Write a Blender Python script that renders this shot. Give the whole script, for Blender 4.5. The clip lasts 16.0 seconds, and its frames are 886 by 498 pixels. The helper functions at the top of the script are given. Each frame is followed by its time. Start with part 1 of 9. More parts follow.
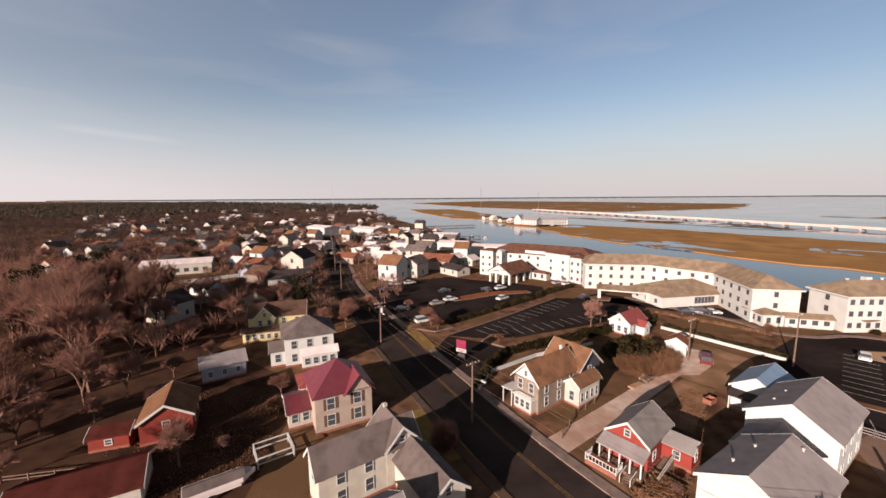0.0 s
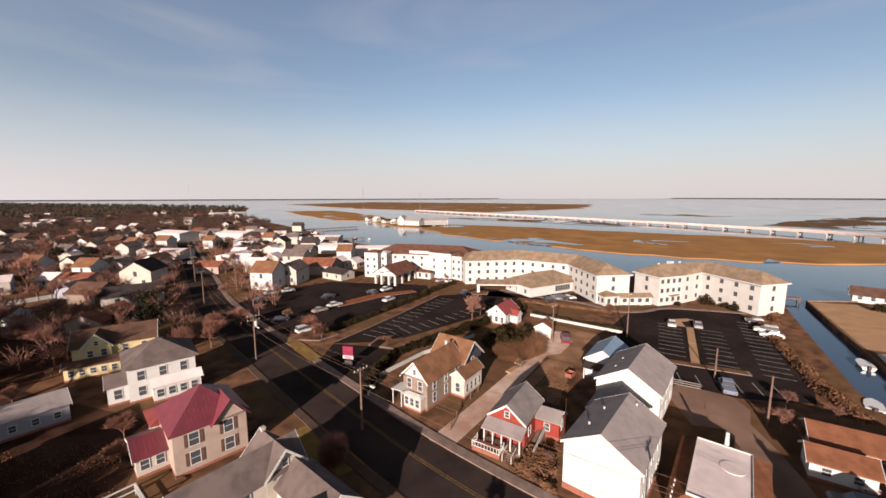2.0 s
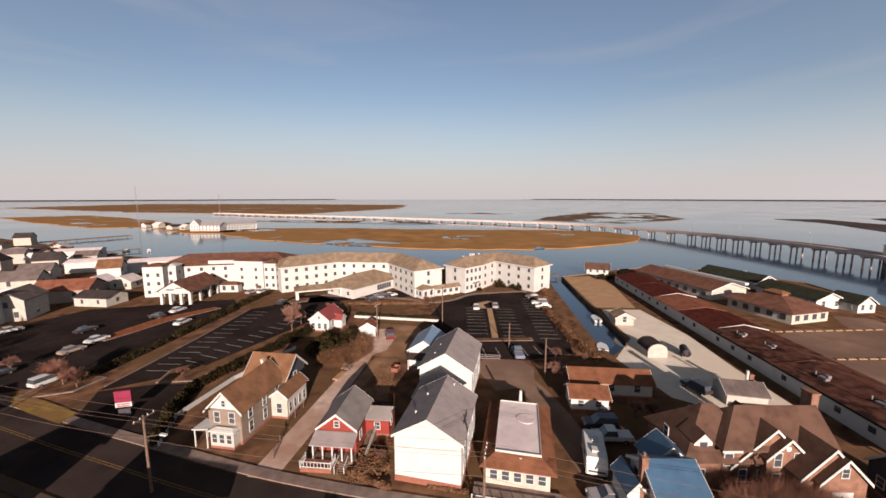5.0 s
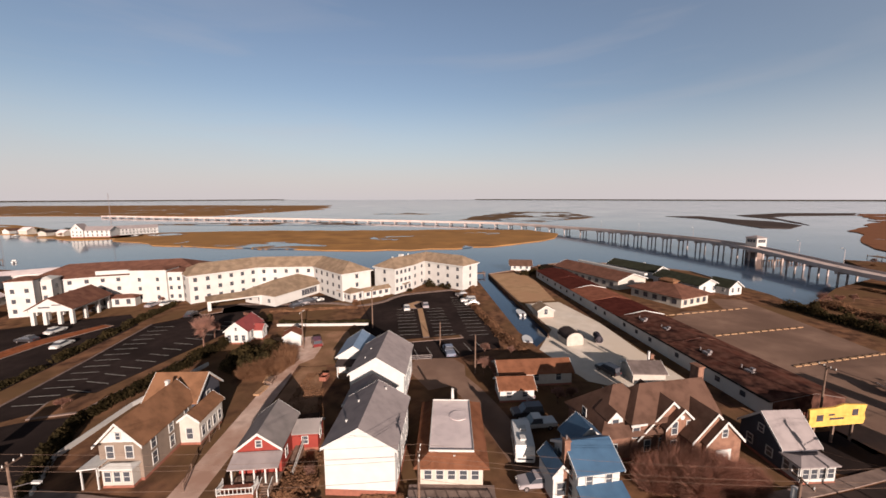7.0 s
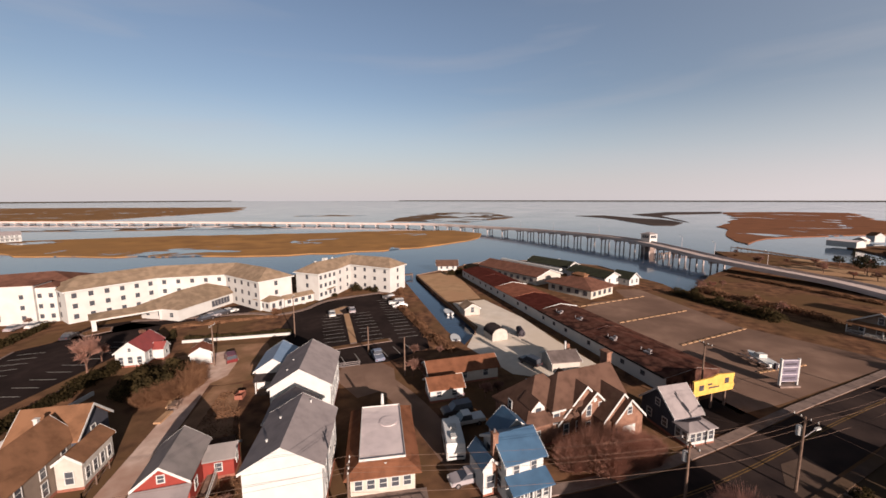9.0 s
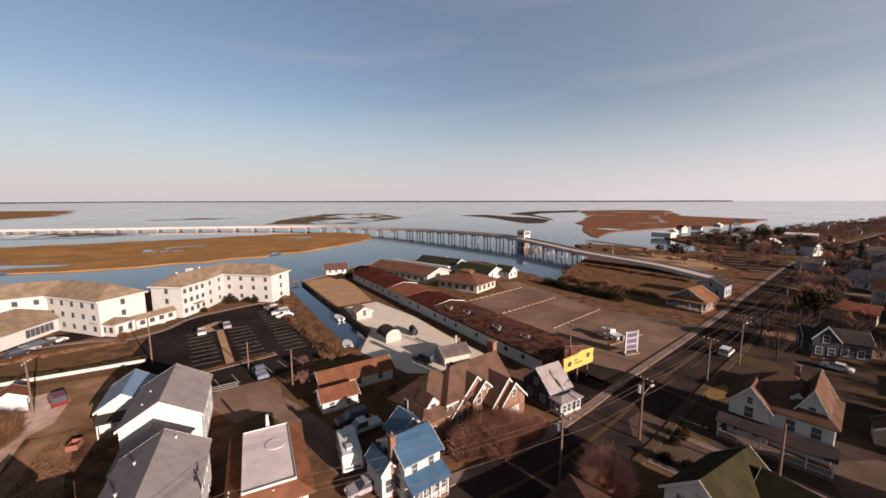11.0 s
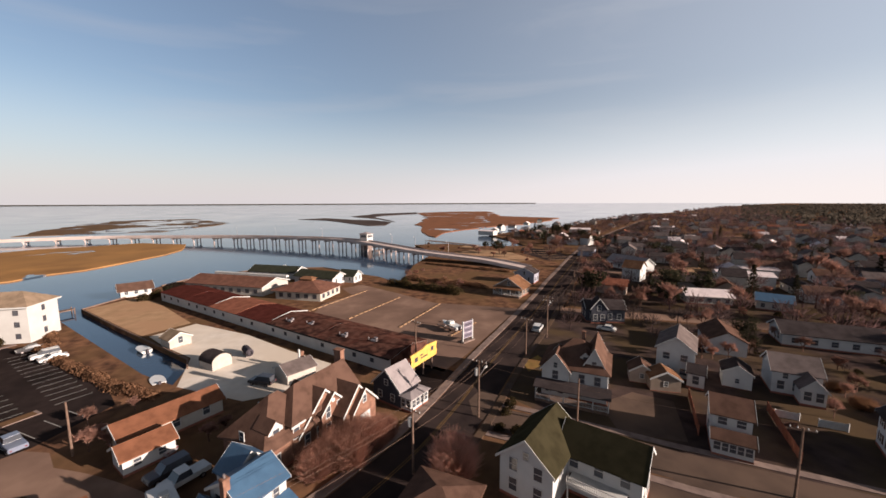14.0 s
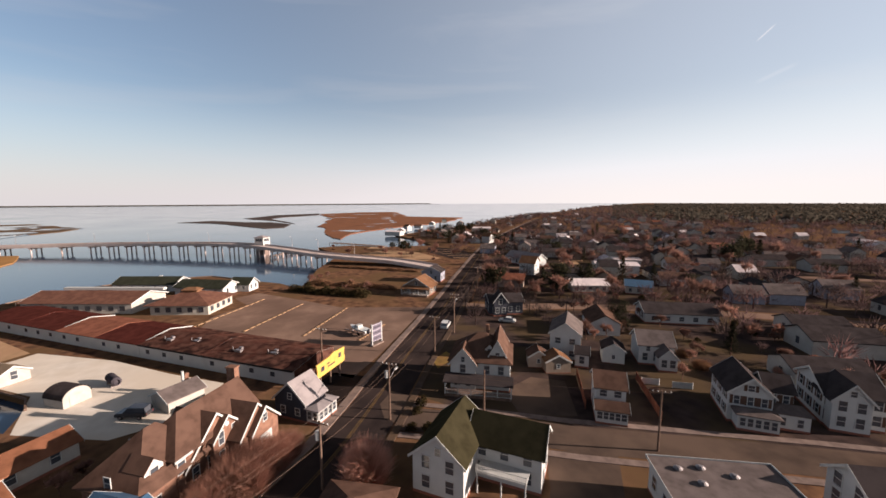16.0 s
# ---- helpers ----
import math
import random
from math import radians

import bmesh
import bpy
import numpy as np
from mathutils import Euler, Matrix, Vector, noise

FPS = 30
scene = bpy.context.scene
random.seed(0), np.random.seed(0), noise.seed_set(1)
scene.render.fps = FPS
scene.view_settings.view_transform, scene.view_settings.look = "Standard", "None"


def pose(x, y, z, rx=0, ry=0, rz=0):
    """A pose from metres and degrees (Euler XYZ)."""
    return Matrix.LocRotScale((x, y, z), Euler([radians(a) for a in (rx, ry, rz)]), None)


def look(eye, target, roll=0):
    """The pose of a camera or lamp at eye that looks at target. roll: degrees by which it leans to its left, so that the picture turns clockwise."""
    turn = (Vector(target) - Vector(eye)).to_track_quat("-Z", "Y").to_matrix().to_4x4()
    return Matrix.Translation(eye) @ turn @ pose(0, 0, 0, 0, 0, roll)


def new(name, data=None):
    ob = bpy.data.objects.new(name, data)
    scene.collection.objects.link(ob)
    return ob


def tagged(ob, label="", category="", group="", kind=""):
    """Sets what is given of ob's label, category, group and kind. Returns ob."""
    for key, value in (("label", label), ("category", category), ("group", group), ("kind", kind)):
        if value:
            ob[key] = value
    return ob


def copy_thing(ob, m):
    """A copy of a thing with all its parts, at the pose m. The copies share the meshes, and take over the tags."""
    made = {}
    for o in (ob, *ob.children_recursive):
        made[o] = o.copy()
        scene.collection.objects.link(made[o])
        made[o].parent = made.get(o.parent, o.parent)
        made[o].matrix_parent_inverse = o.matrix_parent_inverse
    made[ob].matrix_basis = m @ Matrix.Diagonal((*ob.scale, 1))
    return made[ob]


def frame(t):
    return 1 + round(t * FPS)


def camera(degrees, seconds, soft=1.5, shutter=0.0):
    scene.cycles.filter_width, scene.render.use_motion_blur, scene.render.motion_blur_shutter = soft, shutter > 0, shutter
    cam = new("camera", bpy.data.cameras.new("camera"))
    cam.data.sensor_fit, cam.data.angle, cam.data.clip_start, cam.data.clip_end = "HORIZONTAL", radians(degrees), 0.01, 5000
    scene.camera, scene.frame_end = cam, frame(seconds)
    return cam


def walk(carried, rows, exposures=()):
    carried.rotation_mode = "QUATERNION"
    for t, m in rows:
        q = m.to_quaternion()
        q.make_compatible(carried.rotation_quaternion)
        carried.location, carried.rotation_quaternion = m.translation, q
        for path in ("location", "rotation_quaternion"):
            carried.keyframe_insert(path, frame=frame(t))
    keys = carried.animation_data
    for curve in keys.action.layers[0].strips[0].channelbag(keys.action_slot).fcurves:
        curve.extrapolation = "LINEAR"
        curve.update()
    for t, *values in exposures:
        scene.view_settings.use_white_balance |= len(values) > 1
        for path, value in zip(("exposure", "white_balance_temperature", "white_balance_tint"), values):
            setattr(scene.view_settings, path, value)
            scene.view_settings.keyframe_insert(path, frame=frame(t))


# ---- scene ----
cam = camera(99.2, 16.0, soft=1.6)
PATH = [
    (0.0, pose(0.000, 0.000, 33.000, 81.983, 0.383, -0.032)),
    (0.5, pose(0.027, 0.110, 33.007, 81.869, 0.043, -4.273)),
    (1.0, pose(0.061, 0.214, 33.017, 81.942, -0.005, -8.888)),
    (1.5, pose(0.104, 0.311, 33.026, 82.053, 0.226, -13.675)),
    (2.0, pose(0.154, 0.401, 33.037, 82.069, 0.131, -17.550)),
    (2.5, pose(0.210, 0.485, 33.048, 82.065, 0.045, -22.132)),
    (3.0, pose(0.271, 0.562, 33.060, 82.058, 0.075, -27.223)),
    (3.5, pose(0.339, 0.633, 33.072, 82.094, 0.013, -31.339)),
    (4.0, pose(0.411, 0.699, 33.085, 82.190, 0.084, -35.939)),
    (4.5, pose(0.486, 0.758, 33.099, 82.208, 0.099, -40.520)),
    (5.0, pose(0.565, 0.811, 33.114, 82.151, 0.019, -44.565)),
    (7.5, pose(0.990, 0.989, 33.193, 82.237, 0.104, -57.586)),
    (8.0, pose(1.077, 1.008, 33.210, 82.304, 0.101, -59.969)),
    (8.5, pose(1.163, 1.021, 33.227, 82.344, 0.068, -62.798)),
    (9.0, pose(1.248, 1.029, 33.245, 82.342, 0.086, -66.518)),
    (9.5, pose(1.330, 1.032, 33.262, 82.359, 0.026, -71.200)),
    (10.0, pose(1.410, 1.029, 33.280, 82.333, 0.054, -75.527)),
    (12.5, pose(1.748, 0.941, 33.368, 82.658, 0.127, -93.299)),
    (13.0, pose(1.799, 0.908, 33.385, 82.730, 0.100, -96.714)),
    (13.5, pose(1.844, 0.872, 33.401, 82.826, 0.183, -101.279)),
    (14.0, pose(1.881, 0.831, 33.418, 82.756, 0.164, -106.812)),
    (14.5, pose(1.910, 0.785, 33.434, 82.776, 0.162, -111.317)),
    (15.0, pose(1.930, 0.734, 33.450, 82.737, 0.233, -114.763)),
    (15.5, pose(1.941, 0.679, 33.466, 82.739, 0.220, -118.121)),
    (16.0, pose(1.943, 0.620, 33.480, 82.777, 0.225, -120.947)),
]
walk(cam, PATH, [(0.0, 1.13, 6550, 17.5), (1.0, 1.24, 6550, 17.5), (5.0, 1.05, 6550, 17.5), (9.0, 1.03, 6550, 17.5), (12.5, 1.16, 6500, 16.5), (16.0, 1.33, 6450, 15.5)])

# ---- light: low winter sun, clear sky ----
SUN_EL, SUN_AZ = 15.5, 233.0          # degrees; azimuth counter-clockwise from +x
world = bpy.data.worlds.new("sky")
scene.world = world
world.use_nodes = True
wn, wl = world.node_tree.nodes, world.node_tree.links
wn.clear()
w_out = wn.new("ShaderNodeOutputWorld")
w_bg = wn.new("ShaderNodeBackground")
w_sky = wn.new("ShaderNodeTexSky")
w_sky.sky_type = "NISHITA"
w_sky.sun_disc = False
w_sky.sun_elevation = radians(SUN_EL)
w_sky.sun_rotation = radians(90.0 - SUN_AZ)
w_sky.altitude = 30
w_sky.air_density, w_sky.dust_density, w_sky.ozone_density = 1.0, 1.0, 1.2
w_bg.inputs["Strength"].default_value = 0.050
# thin high cirrus, drawn out sideways
w_tc = wn.new("ShaderNodeTexCoord")
w_map = wn.new("ShaderNodeMapping")
w_map.inputs["Scale"].default_value = (1.6, 1.1, 9.0)
w_map.inputs["Rotation"].default_value = (0.06, 0.10, 0.3)
w_noise = wn.new("ShaderNodeTexNoise")
w_noise.inputs["Scale"].default_value = 1.3
w_noise.inputs["Detail"].default_value = 5
w_noise.inputs["Distortion"].default_value = 0.6
w_ramp = wn.new("ShaderNodeMapRange")
w_ramp.inputs["From Min"].default_value = 0.50
w_ramp.inputs["From Max"].default_value = 0.85
w_ramp.inputs["To Max"].default_value = 0.30
w_mix = wn.new("ShaderNodeMixRGB")
w_mix.inputs["Color2"].default_value = (5.2, 5.0, 4.9, 1)
wl.new(w_tc.outputs["Generated"], w_map.inputs["Vector"])
wl.new(w_map.outputs["Vector"], w_noise.inputs["Vector"])
wl.new(w_noise.outputs["Fac"], w_ramp.inputs["Value"])
wl.new(w_ramp.outputs["Result"], w_mix.inputs["Fac"])
wl.new(w_sky.outputs["Color"], w_mix.inputs["Color1"])
# pale haze low over the bay, brighter towards the sun
w_sep = wn.new("ShaderNodeSeparateXYZ")
wl.new(w_tc.outputs["Generated"], w_sep.inputs["Vector"])
w_low = wn.new("ShaderNodeMapRange")
w_low.interpolation_type = "SMOOTHSTEP"
w_low.inputs["From Min"].default_value, w_low.inputs["From Max"].default_value = -0.02, 0.26
w_low.inputs["To Min"].default_value, w_low.inputs["To Max"].default_value = 0.92, 0.05
wl.new(w_sep.outputs["Z"], w_low.inputs["Value"])
w_dot = wn.new("ShaderNodeVectorMath")
w_dot.operation = "DOT_PRODUCT"
w_dot.inputs[1].default_value = (math.cos(radians(SUN_AZ)), math.sin(radians(SUN_AZ)), 0.15)
wl.new(w_tc.outputs["Generated"], w_dot.inputs[0])
w_glow = wn.new("ShaderNodeMapRange")
w_glow.interpolation_type = "SMOOTHSTEP"
w_glow.inputs["From Min"].default_value, w_glow.inputs["From Max"].default_value = -0.85, 0.65
w_glow.inputs["To Min"].default_value, w_glow.inputs["To Max"].default_value = 0.0, 1.0
wl.new(w_dot.outputs["Value"], w_glow.inputs["Value"])
w_hz = wn.new("ShaderNodeMixRGB")
w_hz.inputs["Color1"].default_value = (5.3, 5.7, 6.1, 1)
w_hz.inputs["Color2"].default_value = (6.9, 7.25, 7.4, 1)
wl.new(w_glow.outputs["Result"], w_hz.inputs["Fac"])
w_fin = wn.new("ShaderNodeMixRGB")
w_pale = wn.new("ShaderNodeMath")
w_pale.operation = "MULTIPLY_ADD"
w_pale.inputs[1].default_value = 0.36
w_pale.use_clamp = True
wl.new(w_glow.outputs["Result"], w_pale.inputs[0])
wl.new(w_low.outputs["Result"], w_pale.inputs[2])
wl.new(w_pale.outputs[0], w_fin.inputs["Fac"])
wl.new(w_mix.outputs["Color"], w_fin.inputs["Color1"])
w_pink = wn.new("ShaderNodeMapRange")
w_pink.interpolation_type = "SMOOTHSTEP"
w_pink.inputs["From Min"].default_value, w_pink.inputs["From Max"].default_value = 0.0, 0.13
w_pink.inputs["To Min"].default_value, w_pink.inputs["To Max"].default_value = 1.0, 0.0
wl.new(w_sep.outputs["Z"], w_pink.inputs["Value"])
w_tone = wn.new("ShaderNodeMixRGB")
w_tone.blend_type = "MULTIPLY"
w_tone.inputs["Color2"].default_value = (1.16, 1.03, 0.95, 1)
wl.new(w_pink.outputs["Result"], w_tone.inputs["Fac"])
wl.new(w_hz.outputs["Color"], w_tone.inputs["Color1"])
wl.new(w_tone.outputs["Color"], w_fin.inputs["Color2"])
# a drawn-out cirrus streak and two thin vapour trails: (square to it, along it, half width, half length, strength)
w_last = w_fin.outputs["Color"]
for across, along, wide, half, amount in (
    ((-0.1378, 0.0456, -0.9894), (0.7618, 0.6433, -0.0765), 0.0120, 0.1149, 0.16),
    ((-0.5418, -0.4436, -0.7139), (-0.7738, -0.0683, 0.6297), 0.0022, 0.0197, 0.45),
    ((-0.2712, -0.3257, -0.9057), (-0.9093, -0.2219, 0.3521), 0.0060, 0.0372, 0.12),
):
    near = wn.new("ShaderNodeVectorMath")
    near.operation = "DOT_PRODUCT"
    near.inputs[1].default_value = across
    wl.new(w_tc.outputs["Generated"], near.inputs[0])
    off = wn.new("ShaderNodeMath")
    off.operation = "ABSOLUTE"
    wl.new(near.outputs["Value"], off.inputs[0])
    band = wn.new("ShaderNodeMapRange")
    band.interpolation_type = "SMOOTHSTEP"
    band.inputs["From Min"].default_value, band.inputs["From Max"].default_value = 0.0, wide
    band.inputs["To Min"].default_value, band.inputs["To Max"].default_value = amount, 0.0
    wl.new(off.outputs[0], band.inputs["Value"])
    run = wn.new("ShaderNodeVectorMath")
    run.operation = "DOT_PRODUCT"
    run.inputs[1].default_value = along
    wl.new(w_tc.outputs["Generated"], run.inputs[0])
    far = wn.new("ShaderNodeMath")
    far.operation = "ABSOLUTE"
    wl.new(run.outputs["Value"], far.inputs[0])
    end = wn.new("ShaderNodeMapRange")
    end.interpolation_type = "SMOOTHSTEP"
    end.inputs["From Min"].default_value, end.inputs["From Max"].default_value = half * 0.4, half
    end.inputs["To Min"].default_value, end.inputs["To Max"].default_value = 1.0, 0.0
    wl.new(far.outputs[0], end.inputs["Value"])
    both = wn.new("ShaderNodeMath")
    both.operation = "MULTIPLY"
    wl.new(band.outputs["Result"], both.inputs[0])
    wl.new(end.outputs["Result"], both.inputs[1])
    streak = wn.new("ShaderNodeMixRGB")
    streak.inputs["Color2"].default_value = (8.0, 7.8, 7.6, 1)
    wl.new(both.outputs[0], streak.inputs["Fac"])
    wl.new(w_last, streak.inputs["Color1"])
    w_last = streak.outputs["Color"]
# clear sky, dimmed by hand above the view to deepen the ground's shade
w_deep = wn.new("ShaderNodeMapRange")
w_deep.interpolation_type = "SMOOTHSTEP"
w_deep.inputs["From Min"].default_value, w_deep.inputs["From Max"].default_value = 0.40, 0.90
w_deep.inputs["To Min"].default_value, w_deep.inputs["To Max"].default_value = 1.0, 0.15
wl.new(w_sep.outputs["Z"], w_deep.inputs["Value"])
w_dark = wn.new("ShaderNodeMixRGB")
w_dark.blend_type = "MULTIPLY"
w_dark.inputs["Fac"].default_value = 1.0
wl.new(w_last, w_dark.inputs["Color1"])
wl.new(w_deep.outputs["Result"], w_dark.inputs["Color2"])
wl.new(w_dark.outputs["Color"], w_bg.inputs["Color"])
wl.new(w_bg.outputs["Background"], w_out.inputs["Surface"])

sun = new("sun", bpy.data.lights.new("sun", "SUN"))
sun.data.energy = 5.0
sun.data.angle = radians(0.5)
sun.data.color = (1.0, 0.87, 0.74)
ca, sa, ce, se = (math.cos(radians(SUN_AZ)), math.sin(radians(SUN_AZ)), math.cos(radians(SUN_EL)), math.sin(radians(SUN_EL)))
sun.matrix_world = look((ca * ce * 200, sa * ce * 200, se * 200), (0, 0, 0))
scene.view_settings.exposure = 0.0

# ---- materials ----
def shader(name, rough=0.8, metal=0.0, spec=0.3):
    m = bpy.data.materials.new(name)
    m.use_nodes = True
    b = m.node_tree.nodes["Principled BSDF"]
    b.inputs["Roughness"].default_value = rough
    b.inputs["Metallic"].default_value = metal
    b.inputs["Specular IOR Level"].default_value = spec
    return m, m.node_tree.nodes, m.node_tree.links, b


def mottled(name, c1, c2, scale=3.0, rough=0.85, metal=0.0, c3=None, scale2=0.25, bump=0.15, fine=40.0, spec=0.0, lines=None, objrand=0.0, world_space=False, lo=0.35, hi=0.65):
    """Two colours mixed by noise at two scales, with fine relief; lines=(axis, per metre, depth) adds courses."""
    k = 1.0 if name.endswith(("twigs", "board", "grass", "paint", "face", "membrane_roof", "shell", "gravel", "reeds", "soil", "pale_concrete")) else 0.64 if c1[1] > 0.5 else 0.62 if c1[1] > 0.3 else 0.80
    hue = (1.0, 0.985, 0.96) if c1[1] > 0.5 else (1.11, 0.955, 0.935)
    c1, c2, c3 = (None if c is None else tuple(min(1, v * h * k) for v, h in zip(c, hue)) for c in (c1, c2, c3))
    m, n, l, b = shader(name, rough, metal, spec)
    tc = n.new("ShaderNodeTexCoord")
    src = tc.outputs["Object"]
    if world_space:
        geo = n.new("ShaderNodeNewGeometry")
        src = geo.outputs["Position"]
    n1 = n.new("ShaderNodeTexNoise")
    n1.inputs["Scale"].default_value = scale
    n1.inputs["Detail"].default_value = 6
    l.new(src, n1.inputs["Vector"])
    r1 = n.new("ShaderNodeMapRange")
    r1.inputs["From Min"].default_value, r1.inputs["From Max"].default_value = lo, hi
    l.new(n1.outputs["Fac"], r1.inputs["Value"])
    mix = n.new("ShaderNodeMixRGB")
    mix.inputs["Color1"].default_value = (*c1, 1)
    mix.inputs["Color2"].default_value = (*c2, 1)
    l.new(r1.outputs["Result"], mix.inputs["Fac"])
    col = mix.outputs["Color"]
    if c3:
        n2 = n.new("ShaderNodeTexNoise")
        n2.inputs["Scale"].default_value = scale2
        n2.inputs["Detail"].default_value = 4
        l.new(src, n2.inputs["Vector"])
        r2 = n.new("ShaderNodeMapRange")
        r2.inputs["From Min"].default_value, r2.inputs["From Max"].default_value = 0.42, 0.62
        l.new(n2.outputs["Fac"], r2.inputs["Value"])
        mix2 = n.new("ShaderNodeMixRGB")
        mix2.inputs["Color2"].default_value = (*c3, 1)
        l.new(r2.outputs["Result"], mix2.inputs["Fac"])
        l.new(col, mix2.inputs["Color1"])
        col = mix2.outputs["Color"]
    if objrand:
        oi = n.new("ShaderNodeObjectInfo")
        hsv = n.new("ShaderNodeHueSaturation")
        mr = n.new("ShaderNodeMapRange")
        mr.inputs["To Min"].default_value, mr.inputs["To Max"].default_value = 1 - objrand, 1 + objrand
        l.new(oi.outputs["Random"], mr.inputs["Value"])
        l.new(mr.outputs["Result"], hsv.inputs["Value"])
        l.new(col, hsv.inputs["Color"])
        col = hsv.outputs["Color"]
    nf = n.new("ShaderNodeTexNoise")
    nf.inputs["Scale"].default_value = fine
    nf.inputs["Detail"].default_value = 3
    l.new(src, nf.inputs["Vector"])
    height = nf.outputs["Fac"]
    if lines:
        axis, per, depth = lines
        sep = n.new("ShaderNodeSeparateXYZ")
        l.new(src, sep.inputs["Vector"])
        mul = n.new("ShaderNodeMath")
        mul.operation = "MULTIPLY"
        mul.inputs[1].default_value = per
        l.new(sep.outputs[axis], mul.inputs[0])
        fr = n.new("ShaderNodeMath")
        fr.operation = "FRACT"
        l.new(mul.outputs[0], fr.inputs[0])
        mm = n.new("ShaderNodeMath")
        mm.operation = "MULTIPLY_ADD"
        mm.inputs[1].default_value = -depth
        l.new(fr.outputs[0], mm.inputs[0])
        l.new(height, mm.inputs[2])
        height = mm.outputs[0]
    bp = n.new("ShaderNodeBump")
    bp.inputs["Strength"].default_value = bump
    bp.inputs["Distance"].default_value = 0.05
    l.new(height, bp.inputs["Height"])
    l.new(bp.outputs["Normal"], b.inputs["Normal"])
    l.new(col, b.inputs["Base Color"])
    return m


def tint(c, k):
    return tuple(min(1.0, v * k) for v in c)


def siding(name, c, dirt=0.86, rand=0.0):
    return mottled(name, c, tint(c, dirt), scale=0.9, rough=0.6, lines=("Z", 6.5, 3.0), bump=0.35, fine=60, objrand=rand)


def shingle(name, c, rand=0.0, rough=0.95):
    return mottled(name, c, tint(c, 0.78), scale=1.3, rough=rough, lines=("Z", 9.0, 2.0), bump=0.5, fine=14, c3=tint(c, 1.2), scale2=0.5, objrand=rand, spec=0.0)


def leafy(m, share=0.45):
    """Thin leaves and twigs let part of the light through."""
    n, l = m.node_tree.nodes, m.node_tree.links
    b = n["Principled BSDF"]
    tr = n.new("ShaderNodeBsdfTranslucent")
    l.new(b.inputs["Base Color"].links[0].from_socket, tr.inputs["Color"])
    mx = n.new("ShaderNodeMixShader")
    mx.inputs[0].default_value = share
    l.new(b.outputs[0], mx.inputs[1])
    l.new(tr.outputs[0], mx.inputs[2])
    l.new(mx.outputs[0], n["Material Output"].inputs["Surface"])


def glassy(name, c, rough=0.08):
    m, n, l, b = shader(name, rough, 0.0, 0.6)
    b.inputs["Base Color"].default_value = (*c, 1)
    return m


M = {}
M["grass"] = mottled("dry_grass", (0.170, 0.100, 0.058), (0.056, 0.035, 0.025), 0.35, 0.95, c3=(0.105, 0.070, 0.038), scale2=0.06, bump=0.6, fine=5, world_space=True)
M["asphalt"] = mottled("asphalt", (0.027, 0.023, 0.0215), (0.036, 0.030, 0.028), 0.5, 0.9, c3=(0.020, 0.0175, 0.0168), scale2=0.08, bump=0.2, fine=30, world_space=True)
M["road"] = mottled("worn_asphalt", (0.038, 0.032, 0.030), (0.027, 0.0235, 0.023), 0.4, 0.9, c3=(0.050, 0.041, 0.037), scale2=0.12, bump=0.2, fine=30, world_space=True)
M["tanroad"] = mottled("worn_tan_asphalt", (0.098, 0.078, 0.062), (0.072, 0.058, 0.047), 0.4, 0.9, c3=(0.12, 0.094, 0.073), scale2=0.12, bump=0.2, fine=30, world_space=True)
M["concrete"] = mottled("concrete", (0.235, 0.198, 0.172), (0.16, 0.134, 0.118), 0.8, 0.9, bump=0.2, world_space=True)
M["gravel"] = mottled("gravel", (0.50, 0.43, 0.365), (0.36, 0.30, 0.25), 0.5, 0.95, c3=(0.30, 0.215, 0.165), scale2=0.15, bump=0.5, fine=12, world_space=True)
M["dirtlot"] = mottled("packed_dirt", (0.25, 0.185, 0.14), (0.195, 0.142, 0.108), 0.25, 0.95, c3=(0.155, 0.113, 0.087), scale2=0.05, bump=0.4, fine=8, world_space=True)
M["shell"] = mottled("crushed_shell", (0.60, 0.54, 0.48), (0.50, 0.44, 0.38), 0.3, 0.95, c3=(0.54, 0.46, 0.38), scale2=0.06, bump=0.3, fine=10, world_space=True)
M["path"] = mottled("old_pavement", (0.105, 0.083, 0.067), (0.066, 0.054, 0.046), 0.6, 0.95, c3=(0.10, 0.075, 0.052), scale2=0.15, bump=0.3, world_space=True)
M["sand"] = mottled("sandy_grass", (0.33, 0.24, 0.145), (0.25, 0.18, 0.105), 0.3, 0.95, c3=(0.29, 0.20, 0.12), scale2=0.08, bump=0.3, fine=10, world_space=True)
M["paint_white"] = mottled("road_paint_white", (0.55, 0.53, 0.50), (0.36, 0.34, 0.32), 2.0, 0.8)
M["paint_yellow"] = mottled("road_paint_yellow", (0.20, 0.135, 0.05), (0.085, 0.065, 0.04), 2.0, 0.8)
M["white"] = siding("white_siding", (0.66, 0.65, 0.64), 0.93)
M["stucco"] = mottled("white_stucco", (0.64, 0.625, 0.61), (0.58, 0.56, 0.54), 0.4, 0.8, bump=0.1)
M["cream"] = siding("cream_siding", (0.62, 0.56, 0.49))
M["yellow"] = siding("yellow_siding", (0.74, 0.60, 0.32))
M["taupe"] = siding("taupe_siding", (0.43, 0.385, 0.325))
M["greige"] = siding("pale_grey_siding", (0.58, 0.53, 0.48))
M["olive"] = siding("weathered_tan_siding", (0.215, 0.19, 0.155))
M["red"] = siding("red_siding", (0.235, 0.052, 0.042))
M["barn"] = siding("barn_red_boards", (0.20, 0.048, 0.037))
M["blue"] = siding("pale_blue_siding", (0.36, 0.41, 0.48))
M["slate"] = siding("slate_blue_siding", (0.06, 0.07, 0.085))
